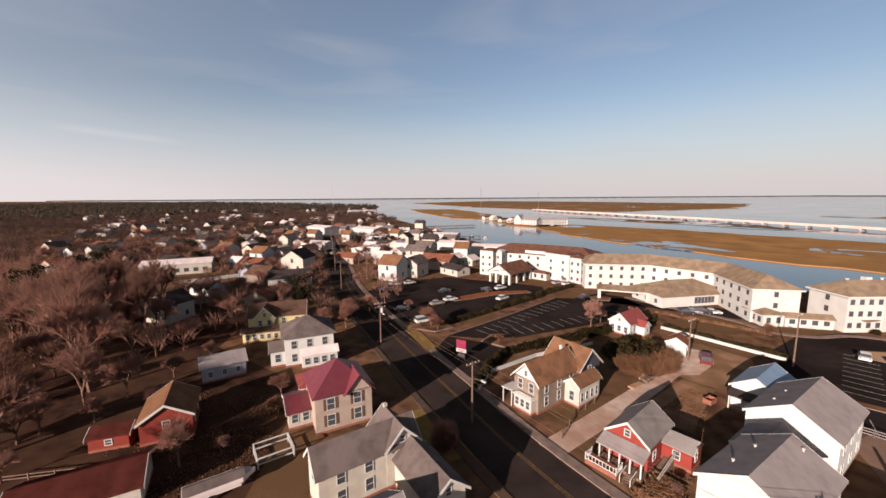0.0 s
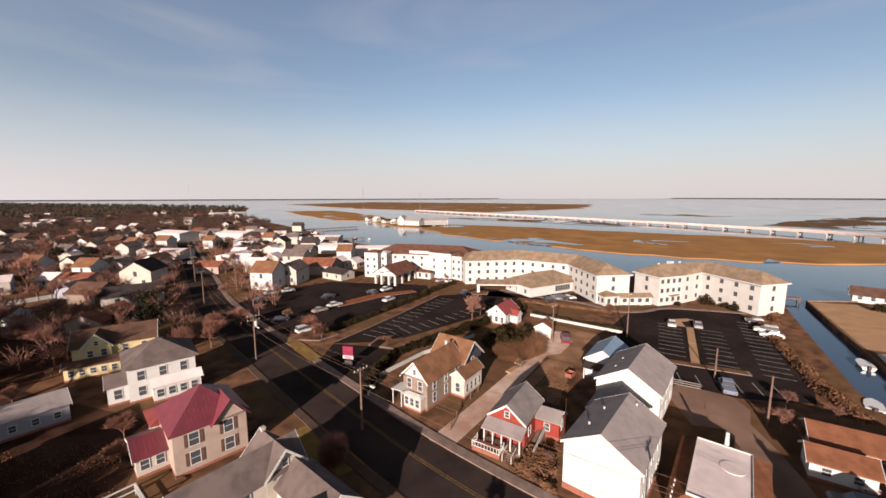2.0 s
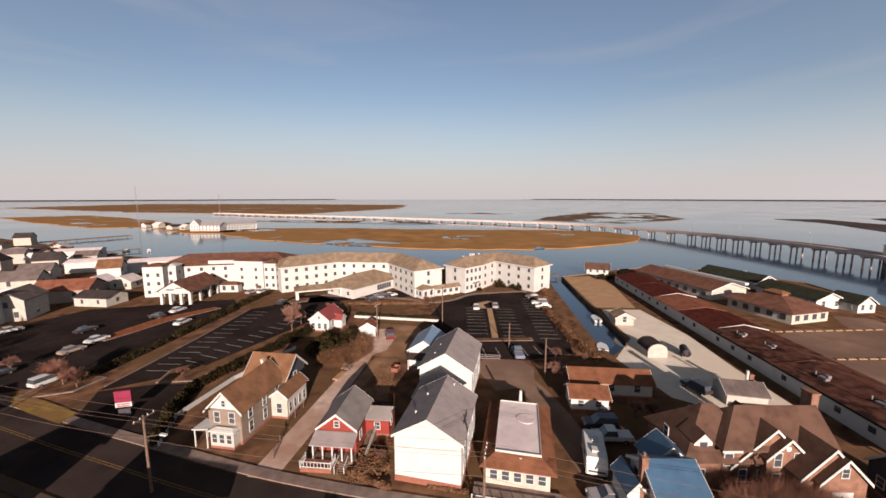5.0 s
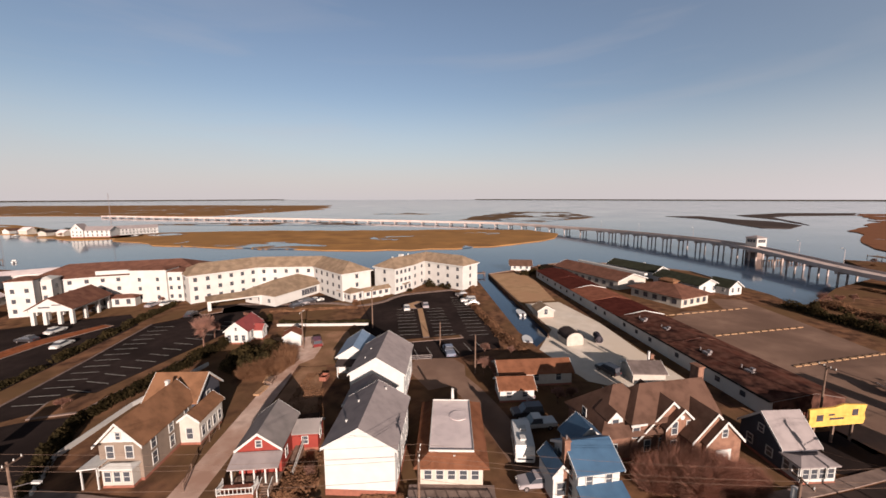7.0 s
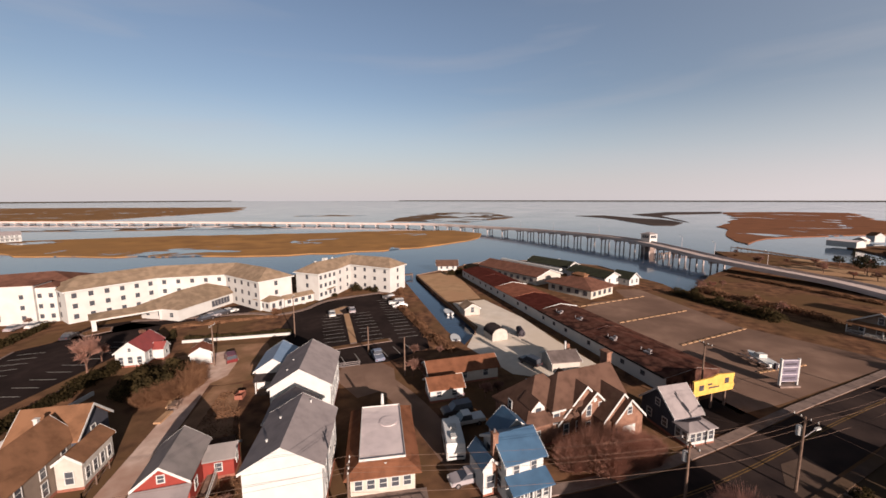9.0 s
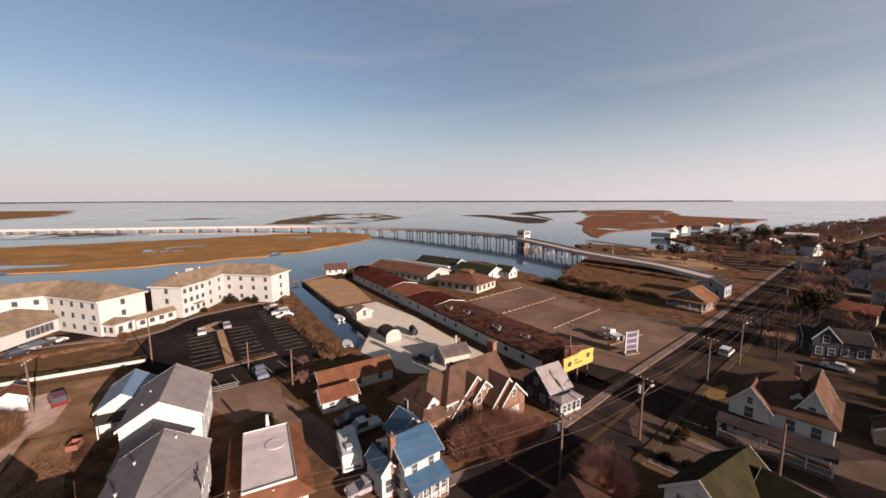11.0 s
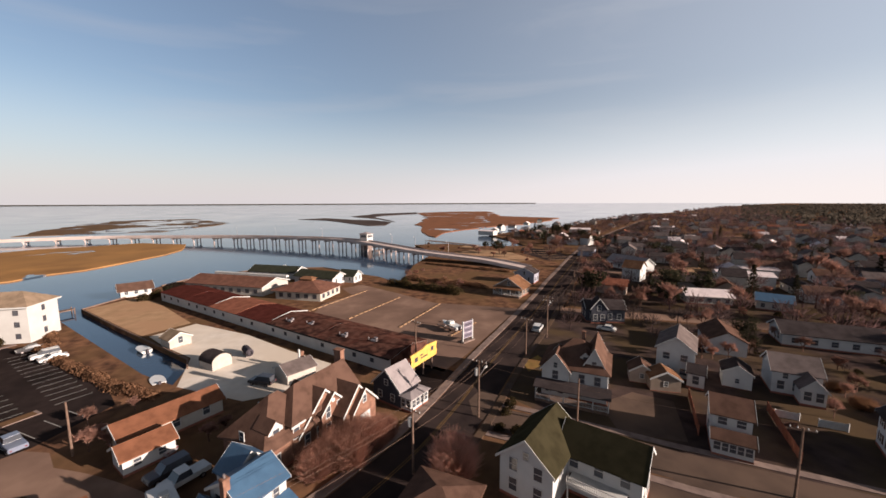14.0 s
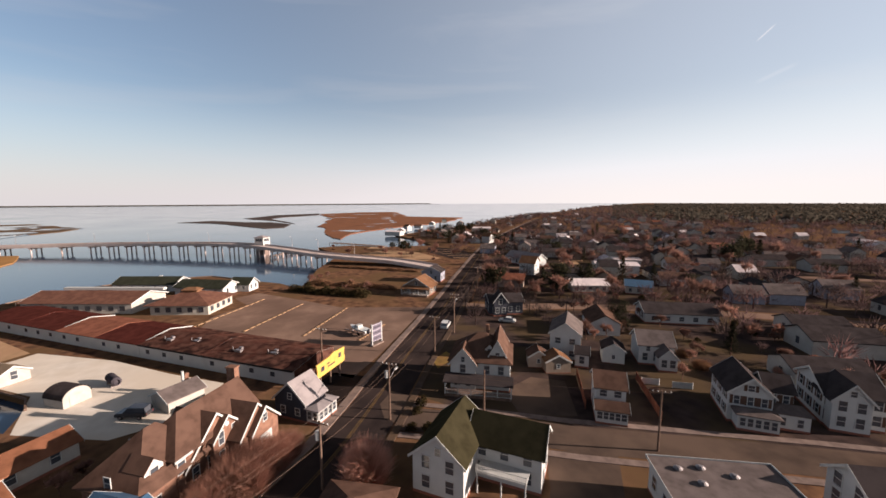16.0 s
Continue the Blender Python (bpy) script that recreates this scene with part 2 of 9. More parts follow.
M["green"] = siding("dark_green_siding", (0.10, 0.12, 0.10))
M["r_grey"] = mottled("grey_shingle", (0.25, 0.248, 0.25), (0.21, 0.208, 0.21), 1.3, 0.95, lines=("Z", 9.0, 2.0), bump=0.06, fine=14, c3=(0.27, 0.268, 0.268), scale2=0.5)
M["r_teal"] = mottled("blue_grey_metal_roof", (0.21, 0.215, 0.21), (0.17, 0.175, 0.172), 0.6, 0.7, c3=(0.24, 0.24, 0.235), scale2=0.4)
M["r_slate"] = shingle("slate_grey_shingle", (0.135, 0.122, 0.115))
M["r_dark"] = shingle("charcoal_shingle", (0.05, 0.046, 0.046))
M["r_brown"] = shingle("brown_shingle", (0.185, 0.108, 0.062))
M["r_tan"] = shingle("tan_shingle", (0.245, 0.202, 0.142))
M["r_umber"] = shingle("umber_shingle", (0.105, 0.069, 0.052))
M["r_rust"] = shingle("rust_shingle", (0.205, 0.092, 0.06))
M["r_oxide"] = shingle("oxide_red_roofing", (0.072, 0.024, 0.019))
M["r_terracotta"] = shingle("orange_brown_roofing", (0.185, 0.090, 0.052))
M["r_stain"] = mottled("stained_brown_roofing", (0.095, 0.042, 0.031), (0.020, 0.014, 0.013), 0.22, 0.9, c3=(0.11, 0.06, 0.045), scale2=0.6, bump=0.3, fine=14, spec=0.0)
M["r_green"] = shingle("green_shingle", (0.040, 0.039, 0.022))
M["r_forest"] = shingle("dark_green_shingle", (0.035, 0.042, 0.03))
M["r_cocoa"] = shingle("cocoa_brown_shingle", (0.145, 0.080, 0.058))
M["r_maroon"] = mottled("maroon_metal_roof", (0.17, 0.036, 0.052), (0.125, 0.03, 0.042), 0.8, 0.45, 0.0, lines=("X", 2.2, 3.0), bump=0.4, spec=0.5)
M["r_red"] = mottled("red_metal_roof", (0.24, 0.055, 0.048), (0.18, 0.044, 0.040), 0.8, 0.55, spec=0.4)
M["r_blue"] = mottled("blue_metal_roof", (0.045, 0.115, 0.20), (0.035, 0.09, 0.16), 0.8, 0.5, spec=0.4, lines=("X", 2.2, 3.0), bump=0.3)
M["r_sky"] = mottled("sky_blue_metal_roof", (0.20, 0.33, 0.48), (0.16, 0.28, 0.42), 0.8, 0.5, spec=0.4)
M["r_white"] = mottled("white_membrane_roof", (0.50, 0.49, 0.49), (0.43, 0.42, 0.42), 0.7, 0.85, c3=(0.55, 0.54, 0.53), scale2=0.3)
M["trim"] = mottled("white_trim", (0.68, 0.67, 0.66), (0.60, 0.59, 0.57), 2.0, 0.55)
M["glass"] = glassy("window_glass", (0.050, 0.053, 0.062))
M["found"] = mottled("brick_foundation", (0.27, 0.12, 0.085), (0.20, 0.095, 0.07), 2.5, 0.9, lines=("Z", 13, 2.0), bump=0.4)
M["wood"] = mottled("weathered_wood", (0.20, 0.155, 0.12), (0.13, 0.10, 0.08), 1.5, 0.9, bump=0.4)
M["pole"] = mottled("pole_wood", (0.175, 0.135, 0.105), (0.12, 0.09, 0.07), 2.0, 0.9, bump=0.4)
M["metal"] = mottled("galvanised_metal", (0.42, 0.42, 0.42), (0.34, 0.34, 0.34), 3.0, 0.45, 0.7, spec=0.5)
M["black"] = mottled("black_rubber", (0.022, 0.022, 0.022), (0.03, 0.03, 0.03), 4.0, 0.8)
M["bark"] = mottled("bark", (0.16, 0.105, 0.08), (0.10, 0.067, 0.052), 2.0, 0.95, bump=0.5, objrand=0.2)
M["twig"] = mottled("bare_twigs", (0.34, 0.215, 0.165), (0.20, 0.132, 0.105), 0.8, 0.95, bump=0.0, objrand=0.3)
M["rusttwig"] = mottled("rust_twigs", (0.35, 0.21, 0.155), (0.21, 0.125, 0.095), 0.8, 0.95, bump=0.0, objrand=0.2)
# rust twigs made paler, so the colour stands for sun on the shrub
M["littwig"] = mottled("tan_twigs", (0.50, 0.32, 0.25), (0.33, 0.21, 0.165), 0.8, 0.95, bump=0.0, objrand=0.2)
M["hedge"] = mottled("hedge_leaves", (0.060, 0.050, 0.024), (0.032, 0.030, 0.016), 0.6, 0.85, bump=0.0, objrand=0.3)
M["pine"] = mottled("pine_needles", (0.046, 0.046, 0.028), (0.024, 0.028, 0.018), 0.6, 0.9, bump=0.0, objrand=0.3)
M["reed"] = mottled("dry_reeds", (0.22, 0.135, 0.078), (0.13, 0.078, 0.047), 0.5, 0.95, bump=0.0, world_space=True)
M["soil"] = mottled("bare_soil", (0.27, 0.175, 0.11), (0.18, 0.115, 0.07), 0.3, 0.95, c3=(0.13, 0.09, 0.05), scale2=0.12, bump=0.4, fine=8, world_space=True)
# garden soil with the shade of trees and shrubs mixed into its colour
M["litter"] = mottled("leaf_litter", (0.062, 0.036, 0.026), (0.028, 0.018, 0.014), 0.5, 0.95, c3=(0.085, 0.052, 0.034), scale2=0.09, bump=0.5, fine=6, world_space=True)
# winter grass with the bluish shade of the southern gardens put into its colour
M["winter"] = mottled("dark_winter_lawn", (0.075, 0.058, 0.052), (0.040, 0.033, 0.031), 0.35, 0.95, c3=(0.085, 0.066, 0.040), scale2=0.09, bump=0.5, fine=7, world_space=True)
M["mulch"] = mottled("red_brown_mulch", (0.27, 0.105, 0.05), (0.17, 0.07, 0.036), 0.8, 0.95, bump=0.4, fine=14, world_space=True)
M["verge"] = mottled("yellow_green_grass", (0.20, 0.145, 0.045), (0.12, 0.095, 0.035), 0.7, 0.95, c3=(0.16, 0.10, 0.045), scale2=0.3, bump=0.5, fine=9, world_space=True)
M["farwood"] = mottled("far_bare_woods", (0.19, 0.130, 0.110), (0.080, 0.068, 0.058), 0.02, 0.95, bump=0.0, world_space=True)
M["pinewoods"] = mottled("pine_woods", (0.085, 0.080, 0.064), (0.058, 0.058, 0.047), 0.02, 0.95, bump=0.0, world_space=True)
M["drytwig"] = mottled("dry_winter_scrub", (0.205, 0.135, 0.130), (0.072, 0.064, 0.060), 0.03, 0.95, bump=0.0, world_space=True)
M["woods"] = mottled("winter_woods", (0.165, 0.112, 0.108), (0.075, 0.068, 0.058), 0.018, 0.95, bump=0.0, world_space=True)
M["brick"] = mottled("red_brick", (0.235, 0.148, 0.105), (0.165, 0.100, 0.074), 1.6, 0.9, lines=("Z", 13, 2.0), bump=0.4)
M["billboard"] = mottled("yellow_board", (0.47, 0.345, 0.09), (0.38, 0.27, 0.07), 1.2, 0.6)
M["pink"] = mottled("magenta_sign_face", (0.17, 0.028, 0.055), (0.14, 0.024, 0.048), 2, 0.5)
M["ink"] = mottled("dark_lettering", (0.05, 0.05, 0.06), (0.07, 0.07, 0.08), 2, 0.6)
M["bridge"] = mottled("bridge_pale_concrete", (0.46, 0.44, 0.42), (0.36, 0.345, 0.33), 0.25, 0.85, c3=(0.36, 0.32, 0.28), scale2=0.06, bump=0.1, world_space=True)
M["deckgrey"] = mottled("bridge_deck_pale_concrete", (0.40, 0.375, 0.35), (0.33, 0.305, 0.285), 0.3, 0.85, bump=0.1, world_space=True)
M["panelgrey"] = mottled("slate_grey_sign_face", (0.13, 0.13, 0.165), (0.10, 0.10, 0.13), 2, 0.6)
M["signgrey"] = mottled("grey_sign_face", (0.33, 0.34, 0.38), (0.28, 0.29, 0.33), 2, 0.6)


for leaf in ("twig", "littwig", "rusttwig", "hedge", "pine", "reed", "pinewoods", "drytwig", "farwood", "woods"):
    leafy(M[leaf])


# ---- mesh helpers ----
def face(bm, pts):
    try:
        return bm.faces.new([bm.verts.new(p) for p in pts])
    except ValueError:
        return None


def box(bm, x0, y0, z0, x1, y1, z1):
    v = [bm.verts.new(p) for p in ((x0, y0, z0), (x1, y0, z0), (x1, y1, z0), (x0, y1, z0), (x0, y0, z1), (x1, y0, z1), (x1, y1, z1), (x0, y1, z1))]
    for f in ((3, 2, 1, 0), (4, 5, 6, 7), (0, 1, 5, 4), (1, 2, 6, 5), (2, 3, 7, 6), (3, 0, 4, 7)):
        bm.faces.new([v[i] for i in f])


def hull_prism(bm, pts, vec):
    """A polygon pushed along vec into a closed solid."""
    a = [bm.verts.new(p) for p in pts]
    b = [bm.verts.new(Vector(p) + Vector(vec)) for p in pts]
    n = len(pts)
    bm.faces.new(a[::-1])
    bm.faces.new(b)
    for i in range(n):
        j = (i + 1) % n
        bm.faces.new((a[i], a[j], b[j], b[i]))


def tube(bm, p0, p1, r0, r1=None, n=6, cap=True):
    r1 = r0 if r1 is None else r1
    p0, p1 = Vector(p0), Vector(p1)
    d = (p1 - p0).normalized()
    a = d.orthogonal().normalized()
    c = d.cross(a)
    A = [bm.verts.new(p0 + (a * math.cos(k) + c * math.sin(k)) * r0) for k in [math.tau * i / n for i in range(n)]]
    B = [bm.verts.new(p1 + (a * math.cos(k) + c * math.sin(k)) * r1) for k in [math.tau * i / n for i in range(n)]]
    for i in range(n):
        j = (i + 1) % n
        bm.faces.new((A[i], A[j], B[j], B[i]))
    if cap:
        bm.faces.new(A[::-1])
        bm.faces.new(B)


def as_mesh(name, bm, mat, smooth=False):
    bmesh.ops.recalc_face_normals(bm, faces=bm.faces)
    me = bpy.data.meshes.new(name)
    bm.to_mesh(me)
    bm.free()
    me.materials.append(mat)
    if smooth:
        me.polygons.foreach_set("use_smooth", [True] * len(me.polygons))
    return me


def part(name, bm, mat, parent, label="", smooth=False):
    ob = new(name, bm if isinstance(bm, bpy.types.Mesh) else as_mesh(name, bm, mat, smooth))
    ob.parent = parent
    if label:
        ob["label"] = label
    return ob


def thing(name, m, label, category, group=""):
    ob = new(name)
    ob.matrix_world = m
    ob.empty_display_size = 0.2
    return tagged(ob, label, category, group)


def flat(name, pts, z, mat, label, category="", thick=0.0, kind="structure"):
    """A level sheet of ground with the outline pts; thick gives it a raised edge."""
    bm = bmesh.new()
    v = [bm.verts.new((x, y, z)) for x, y in pts]
    f = bm.faces.new(v)
    if thick:
        r = bmesh.ops.extrude_face_region(bm, geom=[f])
        for e in r["geom"]:
            if isinstance(e, bmesh.types.BMVert):
                e.co.z -= thick
    bmesh.ops.triangulate(bm, faces=bm.faces[:])
    ob = new(name, as_mesh(name, bm, mat))
    return tagged(ob, label, category, kind=kind)


def ribbon_pts(pts, half, off=0.0):
    """Left and right edges of a strip along a line of points."""
    P = [Vector((x, y)) for x, y in pts]
    lft, rgt = [], []
    for i, p in enumerate(P):
        d = (P[min(i + 1, len(P) - 1)] - P[max(i - 1, 0)]).normalized()
        nrm = Vector((-d.y, d.x))
        lft.append(p + nrm * (off + half))
        rgt.append(p + nrm * (off - half))
    return lft, rgt


def ribbon(name, pts, half, z, mat, label, off=0.0, thick=0.0, category="", kind="structure"):
    lft, rgt = ribbon_pts(pts, half, off)
    bm = bmesh.new()
    for i in range(len(pts) - 1):
        q = [(*rgt[i], z), (*rgt[i + 1], z), (*lft[i + 1], z), (*lft[i], z)]
        if thick:
            hull_prism(bm, q, (0, 0, -thick))
        else:
            face(bm, q)
    bmesh.ops.remove_doubles(bm, verts=bm.verts, dist=0.001)
    ob = new(name, as_mesh(name, bm, mat))
    return tagged(ob, label, category, kind=kind)


def smooth_line(pts, n=6):
    """Catmull-Rom through the points."""
    P = [Vector(p) for p in pts]
    P = [P[0] * 2 - P[1]] + P + [P[-1] * 2 - P[-2]]
    out = []
    for i in range(1, len(P) - 2):
        for k in range(n):
            t = k / n
            a, b, c, d = P[i - 1:i + 3]
            out.append(0.5 * ((2 * b) + (c - a) * t + (2 * a - 5 * b + 4 * c - d) * t * t + (3 * b - a - 3 * c + d) * t ** 3))
    out.append(P[-2])
    return [tuple(p) for p in out]


def site(fl, fr, depth, z=0.0):
    """Pose of a building from its two front corners; x along the front, y into the depth, origin at the middle. Returns pose, width."""
    a, b = Vector(fl), Vector(fr)
    d = b - a
    nrm = Vector((-d.y, d.x)).normalized()
    c = (a + b) / 2 + nrm * depth / 2
    return Matrix.Translation((c.x, c.y, z)) @ Matrix.Rotation(math.atan2(d.y, d.x), 4, "Z"), d.length


# ---- building kit ----
WIN = {}


def window_meshes(w, h, style):
    key = (round(w, 2), round(h, 2), style)
    if key not in WIN:
        f, t = 0.09, 0.07
        bm = bmesh.new()
        box(bm, -w / 2 - f, -t, -f, w / 2 + f, 0.02, 0.0)
        box(bm, -w / 2 - f, -t, h, w / 2 + f, 0.02, h + f)
        box(bm, -w / 2 - f, -t, 0.0, -w / 2, 0.02, h)
        box(bm, w / 2, -t, 0.0, w / 2 + f, 0.02, h)
        box(bm, -w / 2, -t + 0.015, h / 2 - 0.03, w / 2, 0.02, h / 2 + 0.03)
        fr = as_mesh("window", bm, M["ink"] if "d" in style else M["trim"])
        bm = bmesh.new()
        box(bm, -w / 2, -0.03, 0.0, w / 2, 0.015, h)
        WIN[key] = (fr, as_mesh("pane", bm, M["glass"]))
    return WIN[key]


def put_window(parent, m, w=0.95, h=1.5, style=""):
    fr, pn = window_meshes(w, h, style)
    a = new("window", fr)
    a.parent = parent
    a.matrix_local = m
    p = new("pane", pn)
    p.parent = a
    if "s" in style:
        key = ("shutter", round(h, 2))
        if key not in WIN:
            bm = bmesh.new()
            box(bm, -0.2, -0.05, -0.03, 0.2, 0.01, h + 0.03)
            for k in range(5):
                box(bm, -0.16, -0.065, h * (k + 0.2) / 5, 0.16, -0.05, h * (k + 0.6) / 5)
            WIN[key] = as_mesh("shutter", bm, M["r_umber"])
        for s in (-1, 1):
            q = new("shutter", WIN[key])
            q.parent = a
            q.location.x = s * (w / 2 + 0.31)
    return a


def on_face(w, d, side, u, z):
    """Local pose of a thing on the outer face of a w x d block; u from the middle of that face."""
    if side == "f":
        return pose(u, -d / 2, z)
    if side == "b":
        return pose(-u, d / 2, z, 0, 0, 180)
    if side == "r":
        return pose(w / 2, u, z, 0, 0, 90)
    return pose(-w / 2, -u, z, 0, 0, -90)


def gable_wall(bm, w, d, z0, eave, ridge, axis):
    if axis == "y":
        hull_prism(bm, [(-w / 2, -d / 2, z0), (w / 2, -d / 2, z0), (w / 2, -d / 2, eave), (0, -d / 2, ridge), (-w / 2, -d / 2, eave)], (0, d, 0))
    elif axis == "x":
        hull_prism(bm, [(-w / 2, -d / 2, z0), (-w / 2, d / 2, z0), (-w / 2, d / 2, eave), (-w / 2, 0, ridge), (-w / 2, -d / 2, eave)], (w, 0, 0))
    else:
        box(bm, -w / 2, -d / 2, z0, w / 2, d / 2, eave)


def gable_roof(bm, w, d, eave, ridge, axis, over, t=0.16, lift=0.03):
    """Two slopes as slabs that meet on the ridge."""
    half, run = (w / 2, d / 2) if axis == "y" else (d / 2, w / 2)
    k = (ridge - eave) / half
    e = eave - k * over + lift
    r = ridge + lift
    L = run + over
    for s in (-1, 1):
        a = [(s * (half + over), -L, e), (0, -L, r), (0, L, r), (s * (half + over), L, e)]
        if axis == "x":
            a = [(q[1], q[0], q[2]) for q in a]
        hull_prism(bm, a, (0, 0, t))


def rakes(bm, w, d, eave, ridge, axis, over, e, t=0.16):
    half, run = (w / 2, d / 2) if axis == "y" else (d / 2, w / 2)
    k = (ridge - eave) / half
    y, a = e * (run + over), half + over
    lo, hi = eave - k * over - 0.13, eave - k * over + t + 0.05
    q = [(-a, y, lo), (0, y, ridge - 0.13), (a, y, lo), (a, y, hi), (0, y, ridge + t + 0.05), (-a, y, hi)]
    v = (0, e * 0.05, 0)
    if axis == "x":
        q, v = [(p[1], p[0], p[2]) for p in q], (e * 0.05, 0, 0)
    hull_prism(bm, q, v)


def hip_roof(bm, w, d, eave, ridge, over, t=0.14, top=None):
    """A hipped roof; top=(length, width) of a flat top or None for a plain ridge."""
    W, D = w / 2 + over, d / 2 + over
    if top:
        tw, td = top[0] / 2, top[1] / 2
    elif w >= d:
        tw, td = max(0.02, W - D), 0.02
    else:
        tw, td = 0.02, max(0.02, D - W)
    e = eave + 0.02
    lo = [bm.verts.new(p) for p in ((-W, -D, e), (W, -D, e), (W, D, e), (-W, D, e))]
    mid = [bm.verts.new(p) for p in ((-W, -D, e + t), (W, -D, e + t), (W, D, e + t), (-W, D, e + t))]
    hi = [bm.verts.new(p) for p in ((-tw, -td, ridge), (tw, -td, ridge), (tw, td, ridge), (-tw, td, ridge))]
    bm.faces.new(lo[::-1])
    bm.faces.new(hi)
    for i in range(4):
        j = (i + 1) % 4
        bm.faces.new((lo[i], lo[j], mid[j], mid[i]))
        bm.faces.new((mid[i], mid[j], hi[j], hi[i]))


def block(ob, name, w, d, eave, ridge, wall, roof, axis="y", over=0.35, at=(0, 0, 0), turn=0, wins=None, found=0.35, wsize=(0.95, 1.5), style="", trim=True, roof_name="roof", top=None):
    """One volume of a building under the thing ob: wall, roof, foundation, trim and windows."""
    m = pose(*at, 0, 0, turn)
    bm = bmesh.new()
    gable_wall(bm, w, d, 0.0, eave, ridge, axis)
    a = part(name, bm, M[wall], ob)
    a.matrix_local = m
    if axis in "xy":
        bm = bmesh.new()
        gable_roof(bm, w, d, eave, ridge, axis, over)
        r = part(roof_name, bm, M[roof], ob)
        r.matrix_local = m
        if trim:
            for e in (-1, 1):
                bm = bmesh.new()
                rakes(bm, w, d, eave, ridge, axis, over, e)
                part("rake_board", bm, M["trim"], ob).matrix_local = m
    elif axis == "hip":
        bm = bmesh.new()
        hip_roof(bm, w, d, eave, ridge, over, top=top)
        part(roof_name, bm, M[roof], ob).matrix_local = m
    elif axis == "flat":
        bm = bmesh.new()
        box(bm, -w / 2 - over, -d / 2 - over, eave + 0.003, w / 2 + over, d / 2 + over, eave + 0.18)
        part(roof_name, bm, M[roof], ob).matrix_local = m
        if trim:
            bm = bmesh.new()
            W, D = w / 2 + over, d / 2 + over
            for q in ((-W - .06, -D - .06, W + .06, -D), (-W - .06, D, W + .06, D + .06), (-W - .06, -D, -W, D), (W, -D, W + .06, D)):
                box(bm, q[0], q[1], eave + 0.02, q[2], q[3], eave + 0.34)
            part("parapet", bm, M["trim"], ob).matrix_local = m
    if found:
        bm = bmesh.new()
        box(bm, -w / 2 - 0.03, -d / 2 - 0.03, -0.3, w / 2 + 0.03, d / 2 + 0.03, found)
        part("foundation", bm, M["found"], ob).matrix_local = m
    for side, rows in (wins or {}).items():
        span = w if side in "fb" else d
        for row in rows:
            z, n = row[0], row[1]
            ww, hh = row[2] if len(row) > 2 else wsize
            for i in range(n):
                u = span * ((i + 0.5) / n - 0.5) * (0.94 if n > 1 else 1)
                put_window(ob, m @ on_face(w, d, side, u, z), ww, hh, style)
    return a


def door(ob, m, mat="trim", w=0.95, h=2.05):
    bm = bmesh.new()
    box(bm, -w / 2, -0.05, 0, w / 2, 0.02, h)
    box(bm, -w / 2 - 0.1, -0.08, 0, -w / 2, 0.02, h + 0.1)
    box(bm, w / 2, -0.08, 0, w / 2 + 0.1, 0.02, h + 0.1)
    box(bm, -w / 2, -0.08, h, w / 2, 0.02, h + 0.1)
    d = part("door", bm, M[mat], ob)
    d.matrix_local = m
    bm = bmesh.new()
    box(bm, w / 2 - 0.14, -0.11, 0.95, w / 2 - 0.08, -0.04, 1.05)
    part("door_handle", bm, M["metal"], d)


def porch(ob, x0, x1, y0, y1, floor, top, roof, posts=4, rail=True, lean=0.6, post_mat="trim", name="porch_roof"):
    """A lean-to porch before the front (y0 < y1 = wall)."""
    bm = bmesh.new()
    hull_prism(bm, [(x0 - .25, y0 - .25, top), (x1 + .25, y0 - .25, top), (x1 + .25, y1, top + lean), (x0 - .25, y1, top + lean)], (0, 0, 0.14))
    part(name, bm, M[roof], ob)
    bm = bmesh.new()
    box(bm, x0, y0, -0.2, x1, y1 - 0.003, floor)
    part("porch_floor", bm, M["wood"], ob)
    for i in range(posts):
        x = x0 + 0.1 + (x1 - x0 - 0.2) * i / max(1, posts - 1)
        bm = bmesh.new()
        box(bm, x - 0.08, y0 + 0.02, floor, x + 0.08, y0 + 0.18, top)
        part("porch_post", bm, M[post_mat], ob)
    if rail:
        bm = bmesh.new()
        for z in (floor + 0.12, floor + 0.85):
            box(bm, x0, y0 + 0.06, z, x1, y0 + 0.13, z + 0.07)
            for x in (x0, x1 - 0.07):
                box(bm, x, y0 + 0.14, z, x + 0.07, y1 - 0.05, z + 0.07)
        k = max(4, int((x1 - x0) / 0.22))
        for i in range(k):
            x = x0 + (x1 - x0) * (i + 0.5) / k
            box(bm, x - 0.02, y0 + 0.075, floor + 0.19, x + 0.02, y0 + 0.115, floor + 0.85)
        part("railing", bm, M[post_mat], ob)


def chimney(ob, x, y, z0, z1, mat="brick", s=0.6):
    bm = bmesh.new()
    box(bm, x - s / 2, y - s / 2, z0, x + s / 2, y + s / 2, z1)
    box(bm, x - s / 2 - .06, y - s / 2 - .06, z1 - 0.18, x + s / 2 + .06, y + s / 2 + .06, z1 - 0.06)
    part("chimney", bm, M[mat], ob)


def vent(ob, x, y, z, h=0.4, r=0.09):
    bm = bmesh.new()
    tube(bm, (x, y, z - 0.3), (x, y, z + h), r, n=8)
    tube(bm, (x, y, z + h), (x, y, z + h + 0.1), r * 1.6, n=8)
    part("roof_vent", bm, M["trim"], ob)


